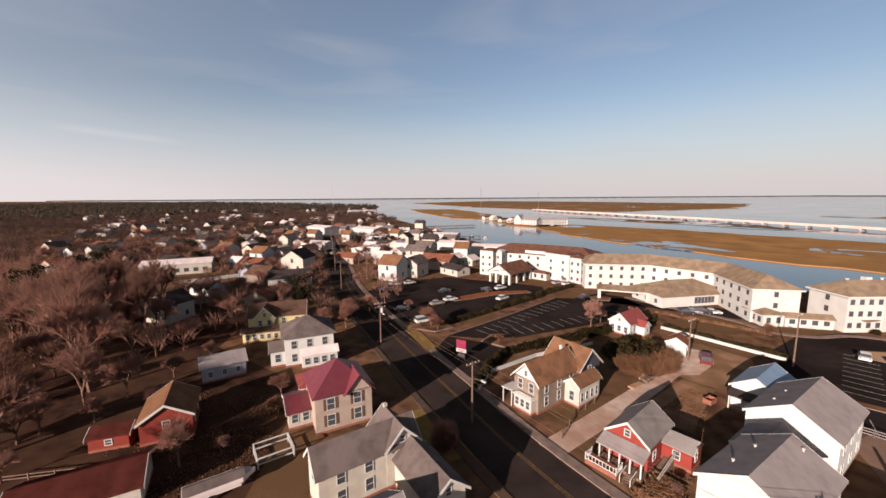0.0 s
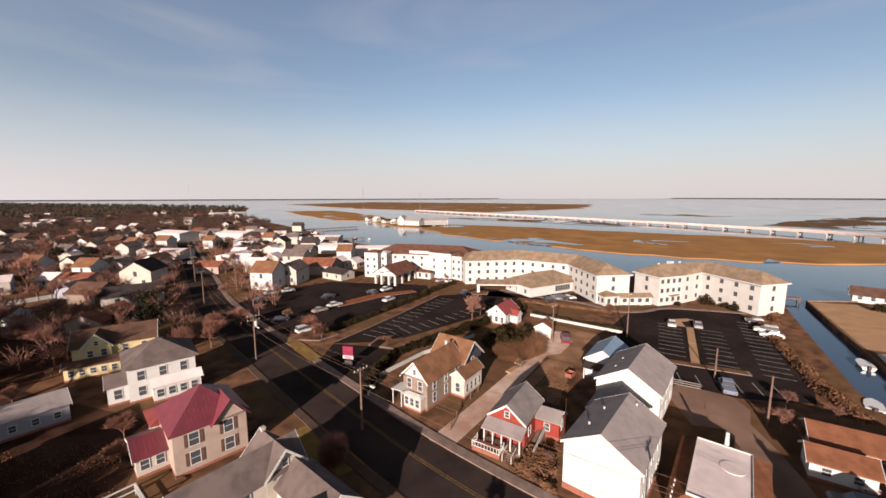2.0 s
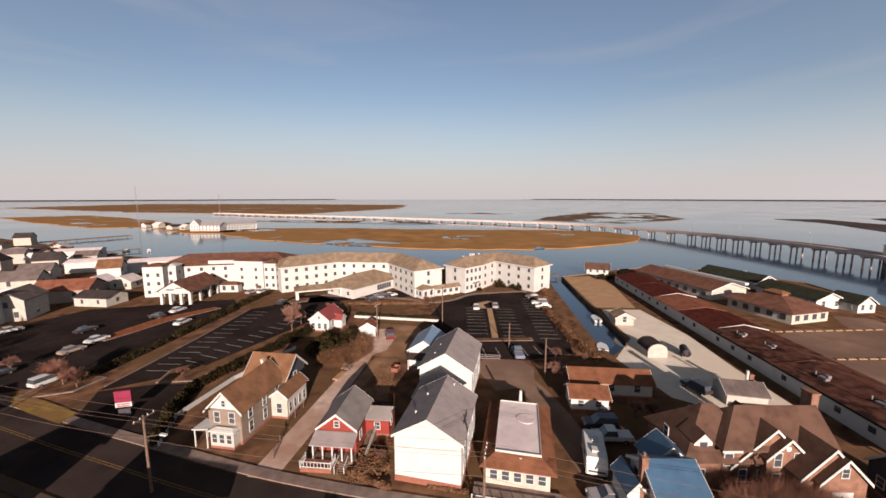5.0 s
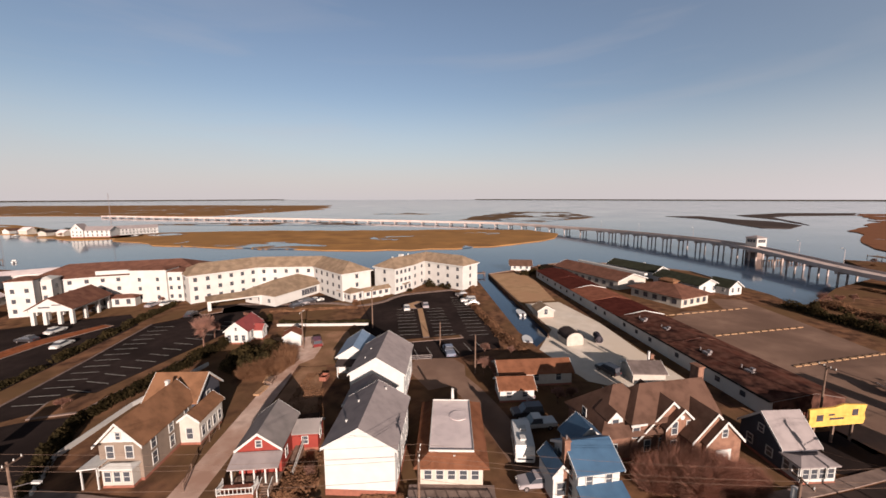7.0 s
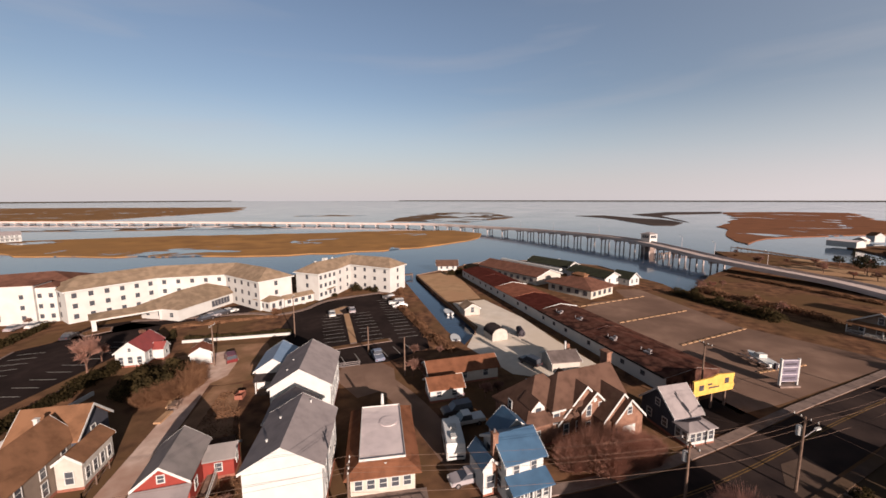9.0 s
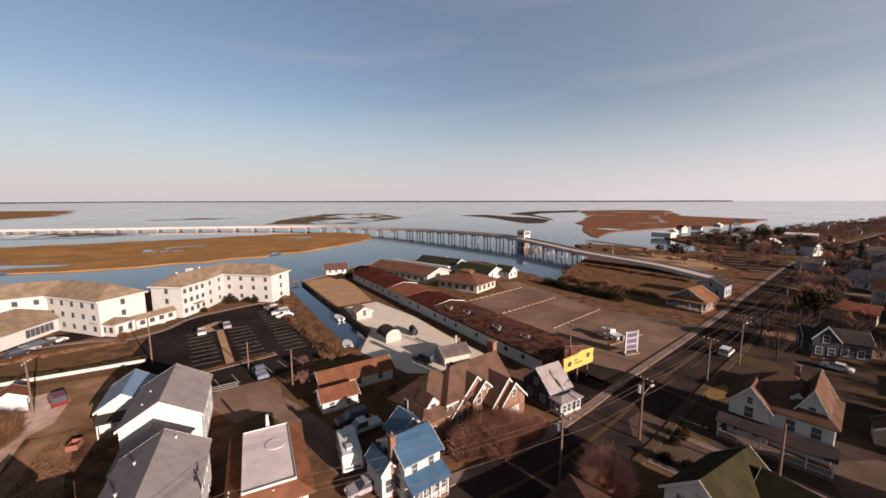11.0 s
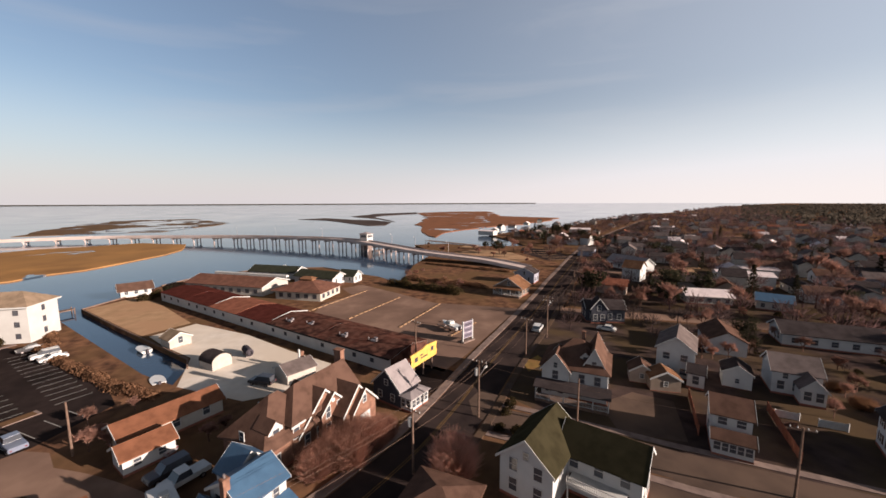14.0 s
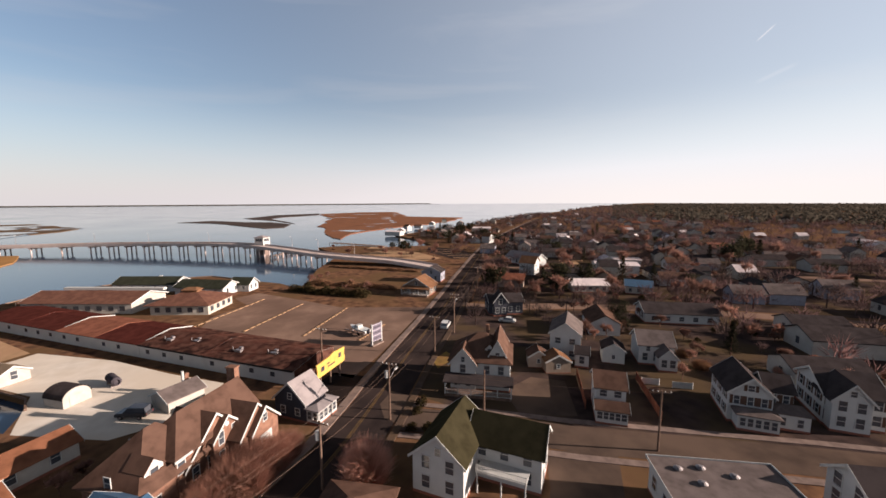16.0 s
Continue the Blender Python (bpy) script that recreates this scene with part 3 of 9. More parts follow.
def dormer(ob, x, y, z, w, h, depth, wall, roof, m=None):
    """A small gabled dormer that looks along -y, its face at y."""
    m = m or Matrix()
    bm = bmesh.new()
    hull_prism(bm, [(x - w / 2, y, z), (x + w / 2, y, z), (x + w / 2, y, z + h), (x, y, z + h + w * 0.5), (x - w / 2, y, z + h)], (0, depth, 0))
    part("dormer", bm, M[wall], ob).matrix_local = m
    bm = bmesh.new()
    for s in (-1, 1):
        q = [(x + s * (w / 2 + .2), y - .2, z + h - .2), (x, y - .2, z + h + w * .5 + 0.02), (x, y + depth, z + h + w * .5 + 0.02), (x + s * (w / 2 + .2), y + depth, z + h - .2)]
        hull_prism(bm, q, (0, 0, 0.12))
    part("dormer_roof", bm, M[roof], ob).matrix_local = m
    put_window(ob, m @ pose(x, y, z + 0.25), w * 0.42, h * 0.85)

# ---- water, land, marsh ----
def water_material():
    m, n, l, b = shader("channel_water", 0.06, 0.0, 0.5)
    b.inputs["Base Color"].default_value = (0.030, 0.052, 0.085, 1)
    b.inputs["IOR"].default_value = 1.33
    geo = n.new("ShaderNodeNewGeometry")
    a = n.new("ShaderNodeTexNoise")
    a.inputs["Scale"].default_value = 0.5
    a.inputs["Detail"].default_value = 4
    l.new(geo.outputs["Position"], a.inputs["Vector"])
    bp = n.new("ShaderNodeBump")
    bp.inputs["Strength"].default_value = 0.10
    bp.inputs["Distance"].default_value = 0.12
    l.new(a.outputs["Fac"], bp.inputs["Height"])
    l.new(bp.outputs["Normal"], b.inputs["Normal"])
    # calm and ruffled stretches
    c = n.new("ShaderNodeTexNoise")
    c.inputs["Scale"].default_value = 0.012
    l.new(geo.outputs["Position"], c.inputs["Vector"])
    r = n.new("ShaderNodeMapRange")
    r.inputs["To Min"].default_value, r.inputs["To Max"].default_value = 0.03, 0.16
    l.new(c.outputs["Fac"], r.inputs["Value"])
    l.new(r.outputs["Result"], b.inputs["Roughness"])
    return m


def marsh_material(name, c1, c2, c3, lo, hi):
    """Matted marsh grass, cut by tidal pools and creeks that mirror the sky."""
    m = mottled(name, c1, c2, 0.05, 0.95, c3=c3, scale2=0.012, bump=0.5, fine=1.5, world_space=True)
    n, l = m.node_tree.nodes, m.node_tree.links
    b = n["Principled BSDF"]
    geo = n.new("ShaderNodeNewGeometry")
    p = n.new("ShaderNodeTexNoise")
    p.inputs["Scale"].default_value = 0.012
    p.inputs["Detail"].default_value = 7
    p.inputs["Roughness"].default_value = 0.6
    p.inputs["Distortion"].default_value = 1.2
    l.new(geo.outputs["Position"], p.inputs["Vector"])
    r = n.new("ShaderNodeMapRange")
    r.inputs["From Min"].default_value, r.inputs["From Max"].default_value = lo, hi
    l.new(p.outputs["Fac"], r.inputs["Value"])
    mix = n.new("ShaderNodeMixRGB")
    src = b.inputs["Base Color"].links[0].from_socket
    l.new(src, mix.inputs["Color1"])
    mix.inputs["Color2"].default_value = (0.03, 0.045, 0.065, 1)
    l.new(r.outputs["Result"], mix.inputs["Fac"])
    l.new(mix.outputs["Color"], b.inputs["Base Color"])
    for socket, dry, wet in ((b.inputs["Roughness"], 0.95, 0.06), (b.inputs["Specular IOR Level"], 0.0, 0.5), (n["Bump"].inputs["Strength"], 0.5, 0.0)):
        rr = n.new("ShaderNodeMapRange")
        rr.inputs["To Min"].default_value, rr.inputs["To Max"].default_value = dry, wet
        l.new(r.outputs["Result"], rr.inputs["Value"])
        l.new(rr.outputs["Result"], socket)
    return m


M["water"] = water_material()
M["marsh"] = marsh_material("marsh_grass", (0.27, 0.165, 0.066), (0.175, 0.108, 0.050), (0.21, 0.132, 0.058), 0.60, 0.615)
M["marsh_far"] = marsh_material("far_marsh_grass", (0.20, 0.125, 0.062), (0.125, 0.084, 0.045), (0.16, 0.105, 0.055), 0.62, 0.64)
M["marsh_dark"] = marsh_material("muddy_marsh_grass", (0.125, 0.090, 0.055), (0.075, 0.060, 0.042), (0.10, 0.074, 0.048), 0.52, 0.56)
M["marsh_red"] = marsh_material("russet_marsh_grass", (0.185, 0.095, 0.055), (0.125, 0.068, 0.042), (0.155, 0.083, 0.05), 0.60, 0.63)
M["mud"] = mottled("grey_mud", (0.085, 0.075, 0.068), (0.06, 0.055, 0.052), 0.02, 0.6, world_space=True)

flat("water", [(-4900, -4900), (4900, -4900), (4900, 4900), (-4900, 4900)], -1.0, M["water"], "calm blue tidal channel and open bay water", "water")

SHORE = [(-4900, 4300), (-2500, 3200), (-1000, 2000), (-450, 1500), (-215, 1280), (-165, 900), (-132, 715), (-85, 580), (-46, 482),
         (-12, 382), (3, 335), (20, 280), (42, 235), (62, 200), (95, 160), (128, 122), (146, 94), (140, 82), (131, 74), (103, 51),
         (86, 37), (79, 29.5), (86, 29.5), (91, 31), (101, 39.5), (120, 56), (144, 76), (160, 70), (176, 66), (193, 57), (206, 30), (200, 4),
         (182, -9), (168, -20), (154, -25), (166, -31), (194, -41), (237, -64), (285, -62), (285, -88), (262, -105), (252, -140),
         (297, -150), (345, -150), (400, -235), (438, -303), (514, -403), (649, -590), (878, -1000), (1419, -1900), (2200, -3300), (2900, -4800), (-4900, -4900)]


def wavy(pts, step, amp, seed):
    """An outline with more points and an uneven edge."""
    rnd = random.Random(seed)
    out = []
    for i, p in enumerate(pts):
        q = pts[(i + 1) % len(pts)]
        d = math.dist(p, q)
        n = max(1, min(14, int(d / step)))
        for k in range(n):
            t = k / n
            a = amp if k else amp * 0.4
            out.append((p[0] + (q[0] - p[0]) * t + rnd.uniform(-a, a), p[1] + (q[1] - p[1]) * t + rnd.uniform(-a, a)))
    return out


flat("ground", SHORE, 0.0, M["grass"], "flat island ground with dry winter grass", "ground", thick=2.0)

MARSH = {
    "golden marsh island with tidal pools": ([(133, 446), (207, 373), (280, 275), (345, 205), (372, 150), (352, 112), (310, 102), (286, 104), (234, 121), (186, 154), (154, 201), (124, 265), (104, 325), (98, 415)], 14, 4),
    "low marsh point with buildings along its edge": ([(57, 555), (107, 570), (151, 487), (138, 440), (124, 410), (96, 404), (76, 425)], 14, 3),
    "narrow golden marsh strip beside the channel": ([(-88, 967), (25, 964), (85, 705), (100, 560), (84, 512), (14, 569), (-36, 740)], 30, 6),
    "wide far marsh flats": ([(-150, 1830), (270, 2360), (700, 1900), (1040, 1290), (700, 900), (330, 750), (120, 1058)], 50, 16),
    "low dark marsh island beyond the bridge": ([(487, 308), (640, 350), (840, 370), (865, 261), (682, 155), (508, 186)], 30, 9),
    "thin dark marsh strip beside the bridge": ([(175, 584), (248, 527), (301, 466), (342, 414), (336, 334), (300, 363), (274, 424), (230, 489)], 20, 3),
    "small dark marsh islet": ([(560, 560), (640, 530), (650, 455), (600, 470)], 20, 6),
    "thin curving mud spit in the bay": ([(776, 58), (815, 9), (728, -42), (695, -78), (615, -97), (544, -75), (538, -53), (613, -27), (716, 8)], 40, 3),
    "thin upper arm of the mud spit": ([(889, -49), (1061, -132), (1136, -257), (1000, -227), (907, -125), (839, -94), (682, -103), (622, -104), (739, -92), (831, -60)], 40, 3),
    "broad russet marsh by the south shore": ([(1087, -246), (1167, -390), (1145, -500), (782, -370), (660, -440), (540, -330), (477, -225), (424, -153), (398, -120), (346, -94), (364, -92), (465, -111), (569, -129), (742, -191)], 24, 7),
}
for i, (lab, (pts, step, amp)) in enumerate(MARSH.items()):
    dark = "dark" in lab or "mud" in lab
    flat("marsh_island", wavy(pts, step, amp, i), -0.65 if dark else -0.5, M["mud"] if "mud" in lab else M["marsh_dark"] if dark else M["marsh_red"] if "south" in lab else M["marsh_far"] if "far" in lab else M["marsh"], lab, "marsh", thick=0.8)
for pts, lab in (([(-4800, 4600), (4800, 4600), (4800, 4800), (-4800, 4800)], "dark line of far shore woods"), ([(4400, 4600), (4400, -2600), (4600, -2600), (4600, 4600)], "dark line of far barrier island")):
    flat("far_shore", wavy(pts, 400, 20, 3), 7.0, M["pinewoods"], lab, "shore", thick=8.5)

# ---- streets ----
MAIN = smooth_line([(-152, 500), (-100, 330), (-50, 180), (-32, 128), (-7.6, 77.7), (0.9, 60.9), (11.8, 40.6), (27, 18), (43.6, -4.2), (53.8, -15.2), (72, -31.5), (92.5, -50.8), (120, -76), (146, -99), (230, -178), (330, -290), (520, -520)], 6)
ribbon("road", MAIN, 4.35, 0.03, M["road"], "worn dark asphalt main street", off=-0.75, category="road")
ribbon("pavement", MAIN, 0.75, 0.14, M["concrete"], "pale concrete pavement beside the main street", off=4.55, thick=0.2, category="pavement")
# narrower and darker than the pavement on the other side
ribbon("pavement", MAIN, 0.6, 0.14, M["path"], "darker mottled pavement beside the main street", off=-6.1, thick=0.2, category="pavement")
for o in (-0.16, 0.16):
    ribbon("centre_line", MAIN, 0.07, 0.034, M["paint_yellow"], "double yellow centre line", off=o, category="road marking")
SIDE = [(52, -22.5), (47, -28.5), (35, -41), (14, -65.5), (-20, -103), (-120, -215)]
ribbon("road", SIDE, 3.1, 0.026, M["tanroad"], "tan worn side street", category="road")
ribbon("pavement", SIDE, 0.6, 0.10, M["concrete"], "narrow pavement beside the side street", off=4.2, thick=0.2, category="pavement")
ribbon("pavement", SIDE, 0.6, 0.10, M["concrete"], "narrow pavement beside the side street", off=-4.2, thick=0.2, category="pavement")
STREETS = [
    [(102, -64), (93, -74), (83.6, -92), (69.3, -110), (50.5, -129.1), (27.1, -148.6), (-70, -230)],
    [(-38, 128), (-100, 112), (-260, 75), (-520, 10)],
    [(-70, 240), (-150, 215), (-420, 130)],
    [(160, -112), (136, -140), (104, -174), (60, -216), (-20, -290)],
    [(236, -186), (200, -226), (150, -280), (70, -356)],
    [(322, -282), (270, -344), (200, -420)],
]
for line in STREETS:
    ribbon("road", line, 3.2, 0.026, M["dirtlot"], "pale side street", category="road")
# drive between the brown and the red house, out to the sheds
ribbon("driveway", smooth_line([(13.6, 45.0), (22.1, 51.2), (32.9, 59.2), (42, 66.5), (51, 73.5)], 4), 1.75, 0.022, M["gravel"], "pale gravel drive", category="driveway")
flat("gravel_yard", [(42, 65.5), (47, 65.5), (53, 70), (56, 75), (52, 79), (46, 76)], 0.018, M["gravel"], "pale gravel yard by the sheds", "yard")
ribbon("driveway", smooth_line([(40, 13.5), (46, 21), (52, 29), (56, 36), (58, 41), (55, 44)], 4), 2.2, 0.022, M["dirtlot"], "sandy lane behind the houses", category="driveway")
flat("cul_de_sac", [(50, 38), (54, 46), (59, 48), (64, 43), (62, 38), (56, 34)], 0.014, M["dirtlot"], "sandy turning place at the lane's end", "yard")

flat("yard", [(20.5, 36.5), (24.5, 33.8), (30, 42), (37, 51), (46, 60), (43, 64), (34, 57.5), (27, 52.5), (20, 45.5), (17.5, 41)], 0.010, M["soil"], "bare tan yard round the red house", "yard")
flat("yard", [(50, 58), (58, 66), (62, 72), (57, 80), (46, 84), (43, 78), (41, 70), (44, 63)], 0.009, M["soil"], "bare tan ground round the sheds", "yard")
# dark sheet that paints the shade over the back garden
flat("back_garden", [(-22, 36), (-24, 62), (-50, 80), (-54, 112), (-110, 128), (-130, 96), (-80, 30), (-40, 20)], 0.008, M["litter"], "garden ground under bare trees, darkened for their shade", "garden")
# hotel forecourt and its two car parks
flat("car_park", [(1, 86), (14, 83), (53, 99), (60, 108), (58, 118), (42, 118), (36, 119)], 0.03, M["asphalt"], "dark asphalt car park with painted stalls", "car park")
flat("car_park", [(-2.0, 77.5), (5.2, 63.5), (8.5, 69), (13.2, 77.6), (8.0, 82.2), (1, 85.8)], 0.024, M["asphalt"], "dark asphalt corner of the long car park", "car park")
flat("car_park", [(-14, 98), (0, 92), (14, 104), (34, 121), (36, 134), (26, 140), (12, 146), (2, 152), (-22, 140), (-27, 128)], 0.028, M["asphalt"], "dark asphalt car park of the shops", "car park")
flat("forecourt", [(42, 118), (58, 118), (60, 108), (74, 97), (88, 96), (84, 104), (64, 116), (52, 124)], 0.034, M["asphalt"], "dark asphalt forecourt of the white hotel", "car park")
flat("car_park", [(66, 74), (82, 84), (96, 86), (112, 75), (106, 64), (94, 53), (84, 42), (74, 36), (64, 41), (58, 49)], 0.03, M["asphalt"], "dark asphalt car park beside the canal", "car park")
flat("dirt_lot", [(69.5, -19.5), (76.2, -27.0), (90.5, -40.8), (105, -55), (119, -31.5), (136, -22), (154, -11), (150, -3), (138, -6), (128, 4), (112, 8), (101, 6), (86, -8)], 0.02, M["dirtlot"], "broad brown gravel lot with worn lines", "lot")
flat("shell_lot", [(78, 28.5), (92, 30.5), (101, 38.5), (110, 45), (118, 37), (104, 21.5), (90, 10.5), (80, 1.5), (70, 8), (69, 16)], 0.02, M["shell"], "white crushed shell yard", "lot")
flat("sand_pad", [(111, 47), (120, 54.8), (144, 75), (158, 66), (146, 56), (119, 38.5)], 0.02, M["sand"], "sandy grass pad beside the canal", "lot")
flat("paved_yard", [(50.8, -41.0), (52.2, -49.0), (47.6, -53.2), (38.6, -45.8), (43.4, -38.4)], 0.016, M["tanroad"], "worn paved yard beside the side street", "yard")
flat("paved_drive", [(35.4, -35.4), (29.9, -43.2), (26.3, -38.9), (22.0, -33.6), (26.4, -26.4), (30.1, -30.8)], 0.016, M["tanroad"], "worn paved drive off the side street", "yard")
# these two grass sheets carry the shade between the houses in their colour
flat("garden_ground", [(58, -27), (72, -38), (97, -62), (78, -92), (46, -128), (16, -150), (-70, -226), (-90, -190), (-16, -102), (18, -65), (37, -43.5), (47, -32.5)], 0.006, M["winter"], "winter grass between the houses, toned dark for its shade", "garden")
flat("garden_ground", [(104, -72), (118, -84), (230, -186), (330, -300), (180, -420), (-40, -240), (32, -152), (54, -131), (73, -111), (87, -93), (96, -76)], 0.006, M["winter"], "winter grass between the houses, toned dark for its shade", "garden")
flat("shop_forecourt", [(60, -11), (66, -8), (74, -17), (67, -24)], 0.02, M["asphalt"], "dark asphalt forecourt by the yellow board", "yard")


flat("verge", [(-10.2, 92.4), (-8.4, 93.6), (-5.0, 87), (-1.6, 79.0), (-3.6, 77.0), (-7.2, 84.6)], 0.15, M["verge"], "yellow-green grass verge at the street corner", "verge")
flat("verge", [(64.6, -35.6), (68.6, -36.6), (71.2, -41.6), (67.4, -41.6)], 0.05, M["verge"], "yellow-green grass verge beside the street", "verge")
flat("verge", [(-7.2, 53.2), (-2.4, 55.4), (0.6, 50.2), (3.8, 44.2), (0.6, 43.0), (-4.4, 49.6)], 0.05, M["verge"], "dry golden grass verge beside the street", "verge")
flat("verge", [(56.4, -7.2), (54.4, -9.4), (50.2, -4.6), (46.6, 0.6), (48.4, 2.0), (52.6, -3.4)], 0.05, M["verge"], "dry golden grass verge before the brick house", "verge")
# dark patch standing for the shade below the thicket
flat("shrub_bed", [(45.4, 4.6), (51.8, -6.4), (54.4, -4.4), (50.4, 1.2), (47.6, 5.6)], 0.056, M["litter"], "ground under the shrubs, darkened for their shade", "garden")
flat("apron", [(58.0, -20.6), (61.0, -24.0), (55.8, -27.6), (49.8, -22.8), (52.2, -20.4), (53.6, -19.6)], 0.046, M["tanroad"], "worn tan apron at the side street corner", "yard")
flat("field", [(212, -66), (234, -78), (246, -98), (222, -112), (192, -112), (184, -92)], 0.02, M["sand"], "sandy open ground beside the bridge approach", "lot")
flat("car_park", [(186, -116), (222, -118), (244, -132), (226, -146), (184, -134)], 0.02, M["road"], "grey car park by the far jetty", "car park")
for k in range(5):
    ribbon("parking_row", [(190 + 9 * k, -119 - 1.5 * k), (184 + 10 * k, -132 - 2.5 * k)], 0.5, 0.04, M["sand"], "pale worn line in the car park", category="road marking")


def bulkhead(pts, label):
    lft, rgt = ribbon_pts(pts, 0.15)
    bm = bmesh.new()
    for i in range(len(pts) - 1):
        hull_prism(bm, [(*rgt[i], -2.0), (*rgt[i + 1], -2.0), (*lft[i + 1], -2.0), (*lft[i], -2.0)], (0, 0, 2.35))
    ob = new("bulkhead", as_mesh("bulkhead", bm, M["wood"]))
    tagged(ob, label, "bulkhead", kind="structure")


bulkhead([(86, 29.3), (91, 30.8), (101, 39.3), (120, 55.8), (144, 75.8), (160, 69.8)], "weathered timber bulkhead along the canal")
bulkhead([(131, 74.2), (140, 82.2), (146, 94.2), (128, 122.2)], "timber bulkhead behind the hotel")
bulkhead([(182, -9), (200, 4), (206, 30), (193, 57), (176, 66)], "timber bulkhead behind the restaurants")


def stalls(a, b, n, length, group, mat="paint_white", both=False, w=0.12):
    """n painted stall lines from a to b, square to that line."""
    A, B = Vector(a), Vector(b)
    d = (B - A).normalized()
    nrm = Vector((-d.y, d.x))
    bm = bmesh.new()
    box(bm, -w / 2, 0, 0, w / 2, length, 0.004)
    me = as_mesh("stall_line", bm, M[mat])
    for i in range(n):
        p = A + (B - A) * i / max(1, n - 1)
        ob = new("stall_line", me)
        ob.matrix_world = Matrix.Translation((p.x, p.y, 0.036)) @ Matrix.Rotation(math.atan2(d.y, d.x), 4, "Z")
        tagged(ob, "faded white parking stall line", "road marking", group, "structure")


stalls((8, 90), (35.5, 115.5), 14, -4.8, "stalls of the long car park")
stalls((16.5, 85.5), (50, 101), 13, 4.8, "stalls of the long car park")
stalls((70.5, 56), (86, 70.5), 9, 5.0, "stalls by the island")
stalls((72, 52.5), (88, 67.5), 9, -5.0, "stalls by the island")
stalls((80, 42), (106, 65), 14, 4.8, "stalls along the canal")
stalls((59.5, 47.5), (71, 38.5), 6, 4.8, "stalls by the lane")


def kerb_ring(pts, label, mat="sand", z=0.18, inner=True):
    """A raised bed with a concrete kerb."""
    ob = flat("kerb", pts, z - 0.02, M["concrete"], label, "kerb", thick=0.3)
    c = sum((Vector(p) for p in pts), Vector((0, 0))) / len(pts)
    q = []
    for p in pts:
        d = Vector(p) - c
        q.append(tuple(c + d * max(0.3, 1 - 0.45 / max(0.6, d.length))))
    if inner:
        flat("planting_bed", q, z, M[mat], "mulched bed inside a kerb", "planting bed")


kerb_ring([(86.7, 69.6), (87.9, 68.6), (70.0, 52.6), (68.8, 53.6)], "long kerbed island in the car park")
kerb_ring([(84, 73.5), (88, 75.5), (93, 74.5), (93.5, 73), (89, 73), (86.7, 69.8)], "curved kerbed island in the car park")
kerb_ring([(62.5, 56.8), (64, 57.8), (75.5, 47.2), (74.3, 45.8)], "kerbed strip at the end of the car park", "grass")
kerb_ring([(8.5, 82.5), (13.5, 78.5), (17, 80.5), (54, 97.3), (53, 99), (16.5, 83.8), (14.5, 86.5), (11.5, 86.8)], "kerbed planting strip of the long car park", "grass")
kerb_ring([(-9, 91.5), (-2, 88.5), (2.5, 91.5), (0, 95), (-6, 96)], "kerbed bed at the street corner", "grass")
kerb_ring([(1.4, 118), (8, 122.5), (15.3, 127), (29, 128.3), (30, 125.5), (17, 122.5), (8, 117.5), (3.5, 115.5)], "long kerbed bed with brown mulch", "mulch")
kerb_ring([(47, 116), (52, 114.5), (54, 118), (51, 121), (47.5, 119.5)], "round kerbed bed before the hotel", "grass")
ribbon("pavement", smooth_line([(59, 119), (66, 108), (76, 96), (79, 87), (86, 83.5), (95, 84), (103, 80), (113, 73)], 5), 0.8, 0.12, M["concrete"], "curving pale path before the hotel", thick=0.2, category="pavement")
ribbon("kerb", [(2, 87.2), (9, 93.2), (20, 103.2), (36, 118.6)], 0.15, 0.16, M["concrete"], "pale concrete kerb of the car park", thick=0.3, category="kerb")
# low kerb lines across the gravel lot
for a, b in (((119.8, 9), (143.3, -11.9)), ((109.6, -3.3), (129.9, -22.1)), ((97.9, -15.8), (117.5, -33.1)), ((88, -27), (96, -37))):
    n = 12
    for i in range(n):
        t0, t1 = (i + 0.1) / n, (i + 0.85) / n
        p, q = Vector(a).lerp(Vector(b), t0), Vector(a).lerp(Vector(b), t1)
        bm = bmesh.new()
        d = (q - p).length
        box(bm, 0, -0.24, 0, d, 0.24, 0.16)
        ob = new("parking_stop", as_mesh("parking_stop", bm, M["sand"]))
        ob.matrix_world = Matrix.Translation((p.x, p.y, 0.02)) @ Matrix.Rotation(math.atan2(q.y - p.y, q.x - p.x), 4, "Z")
        tagged(ob, "weathered timber parking stop on gravel", "parking stop", "stops in the gravel lot")
# white block wall behind the gravel yard
ribbon("garden_wall", [(54, 90), (57, 86), (62, 79), (68, 71)], 0.15, 0.65, M["stucco"], "low white garden wall", thick=0.85, category="wall")
ribbon("garden_wall", [(6, 60.5), (9, 67), (19, 74), (33, 80)], 0.12, 0.7, M["stucco"], "long low white wall beside the hedge", thick=0.9, category="wall")

# ---- houses across the main street ----
# two white gabled apartment houses in a row
m, w = site((24.9, 33.6), (29.1, 26.9), 10.4)
h = thing("apartment_house", m, "plain white gabled house with a grey shingle roof", "house", "white apartment houses")
block(h, "wall", w, 10.4, 5.9, 8.2, "white", "r_grey", over=0.3, wins={"r": [(1.2, 3), (3.9, 3)], "l": [(1.2, 3), (3.9, 3)]}, found=0.75, wsize=(0.9, 1.2))
vent(h, -2.2, -2.4, 6.9)
vent(h, -1.8, 1.6, 7.1)
vent(h, 1.2, 4.2, 7.5)
m, w = site((38.9, 45.2), (43.6, 38.0), 11.6)
g = thing("apartment_house", m, "plain white gabled house with a grey shingle roof", "house", "white apartment houses")
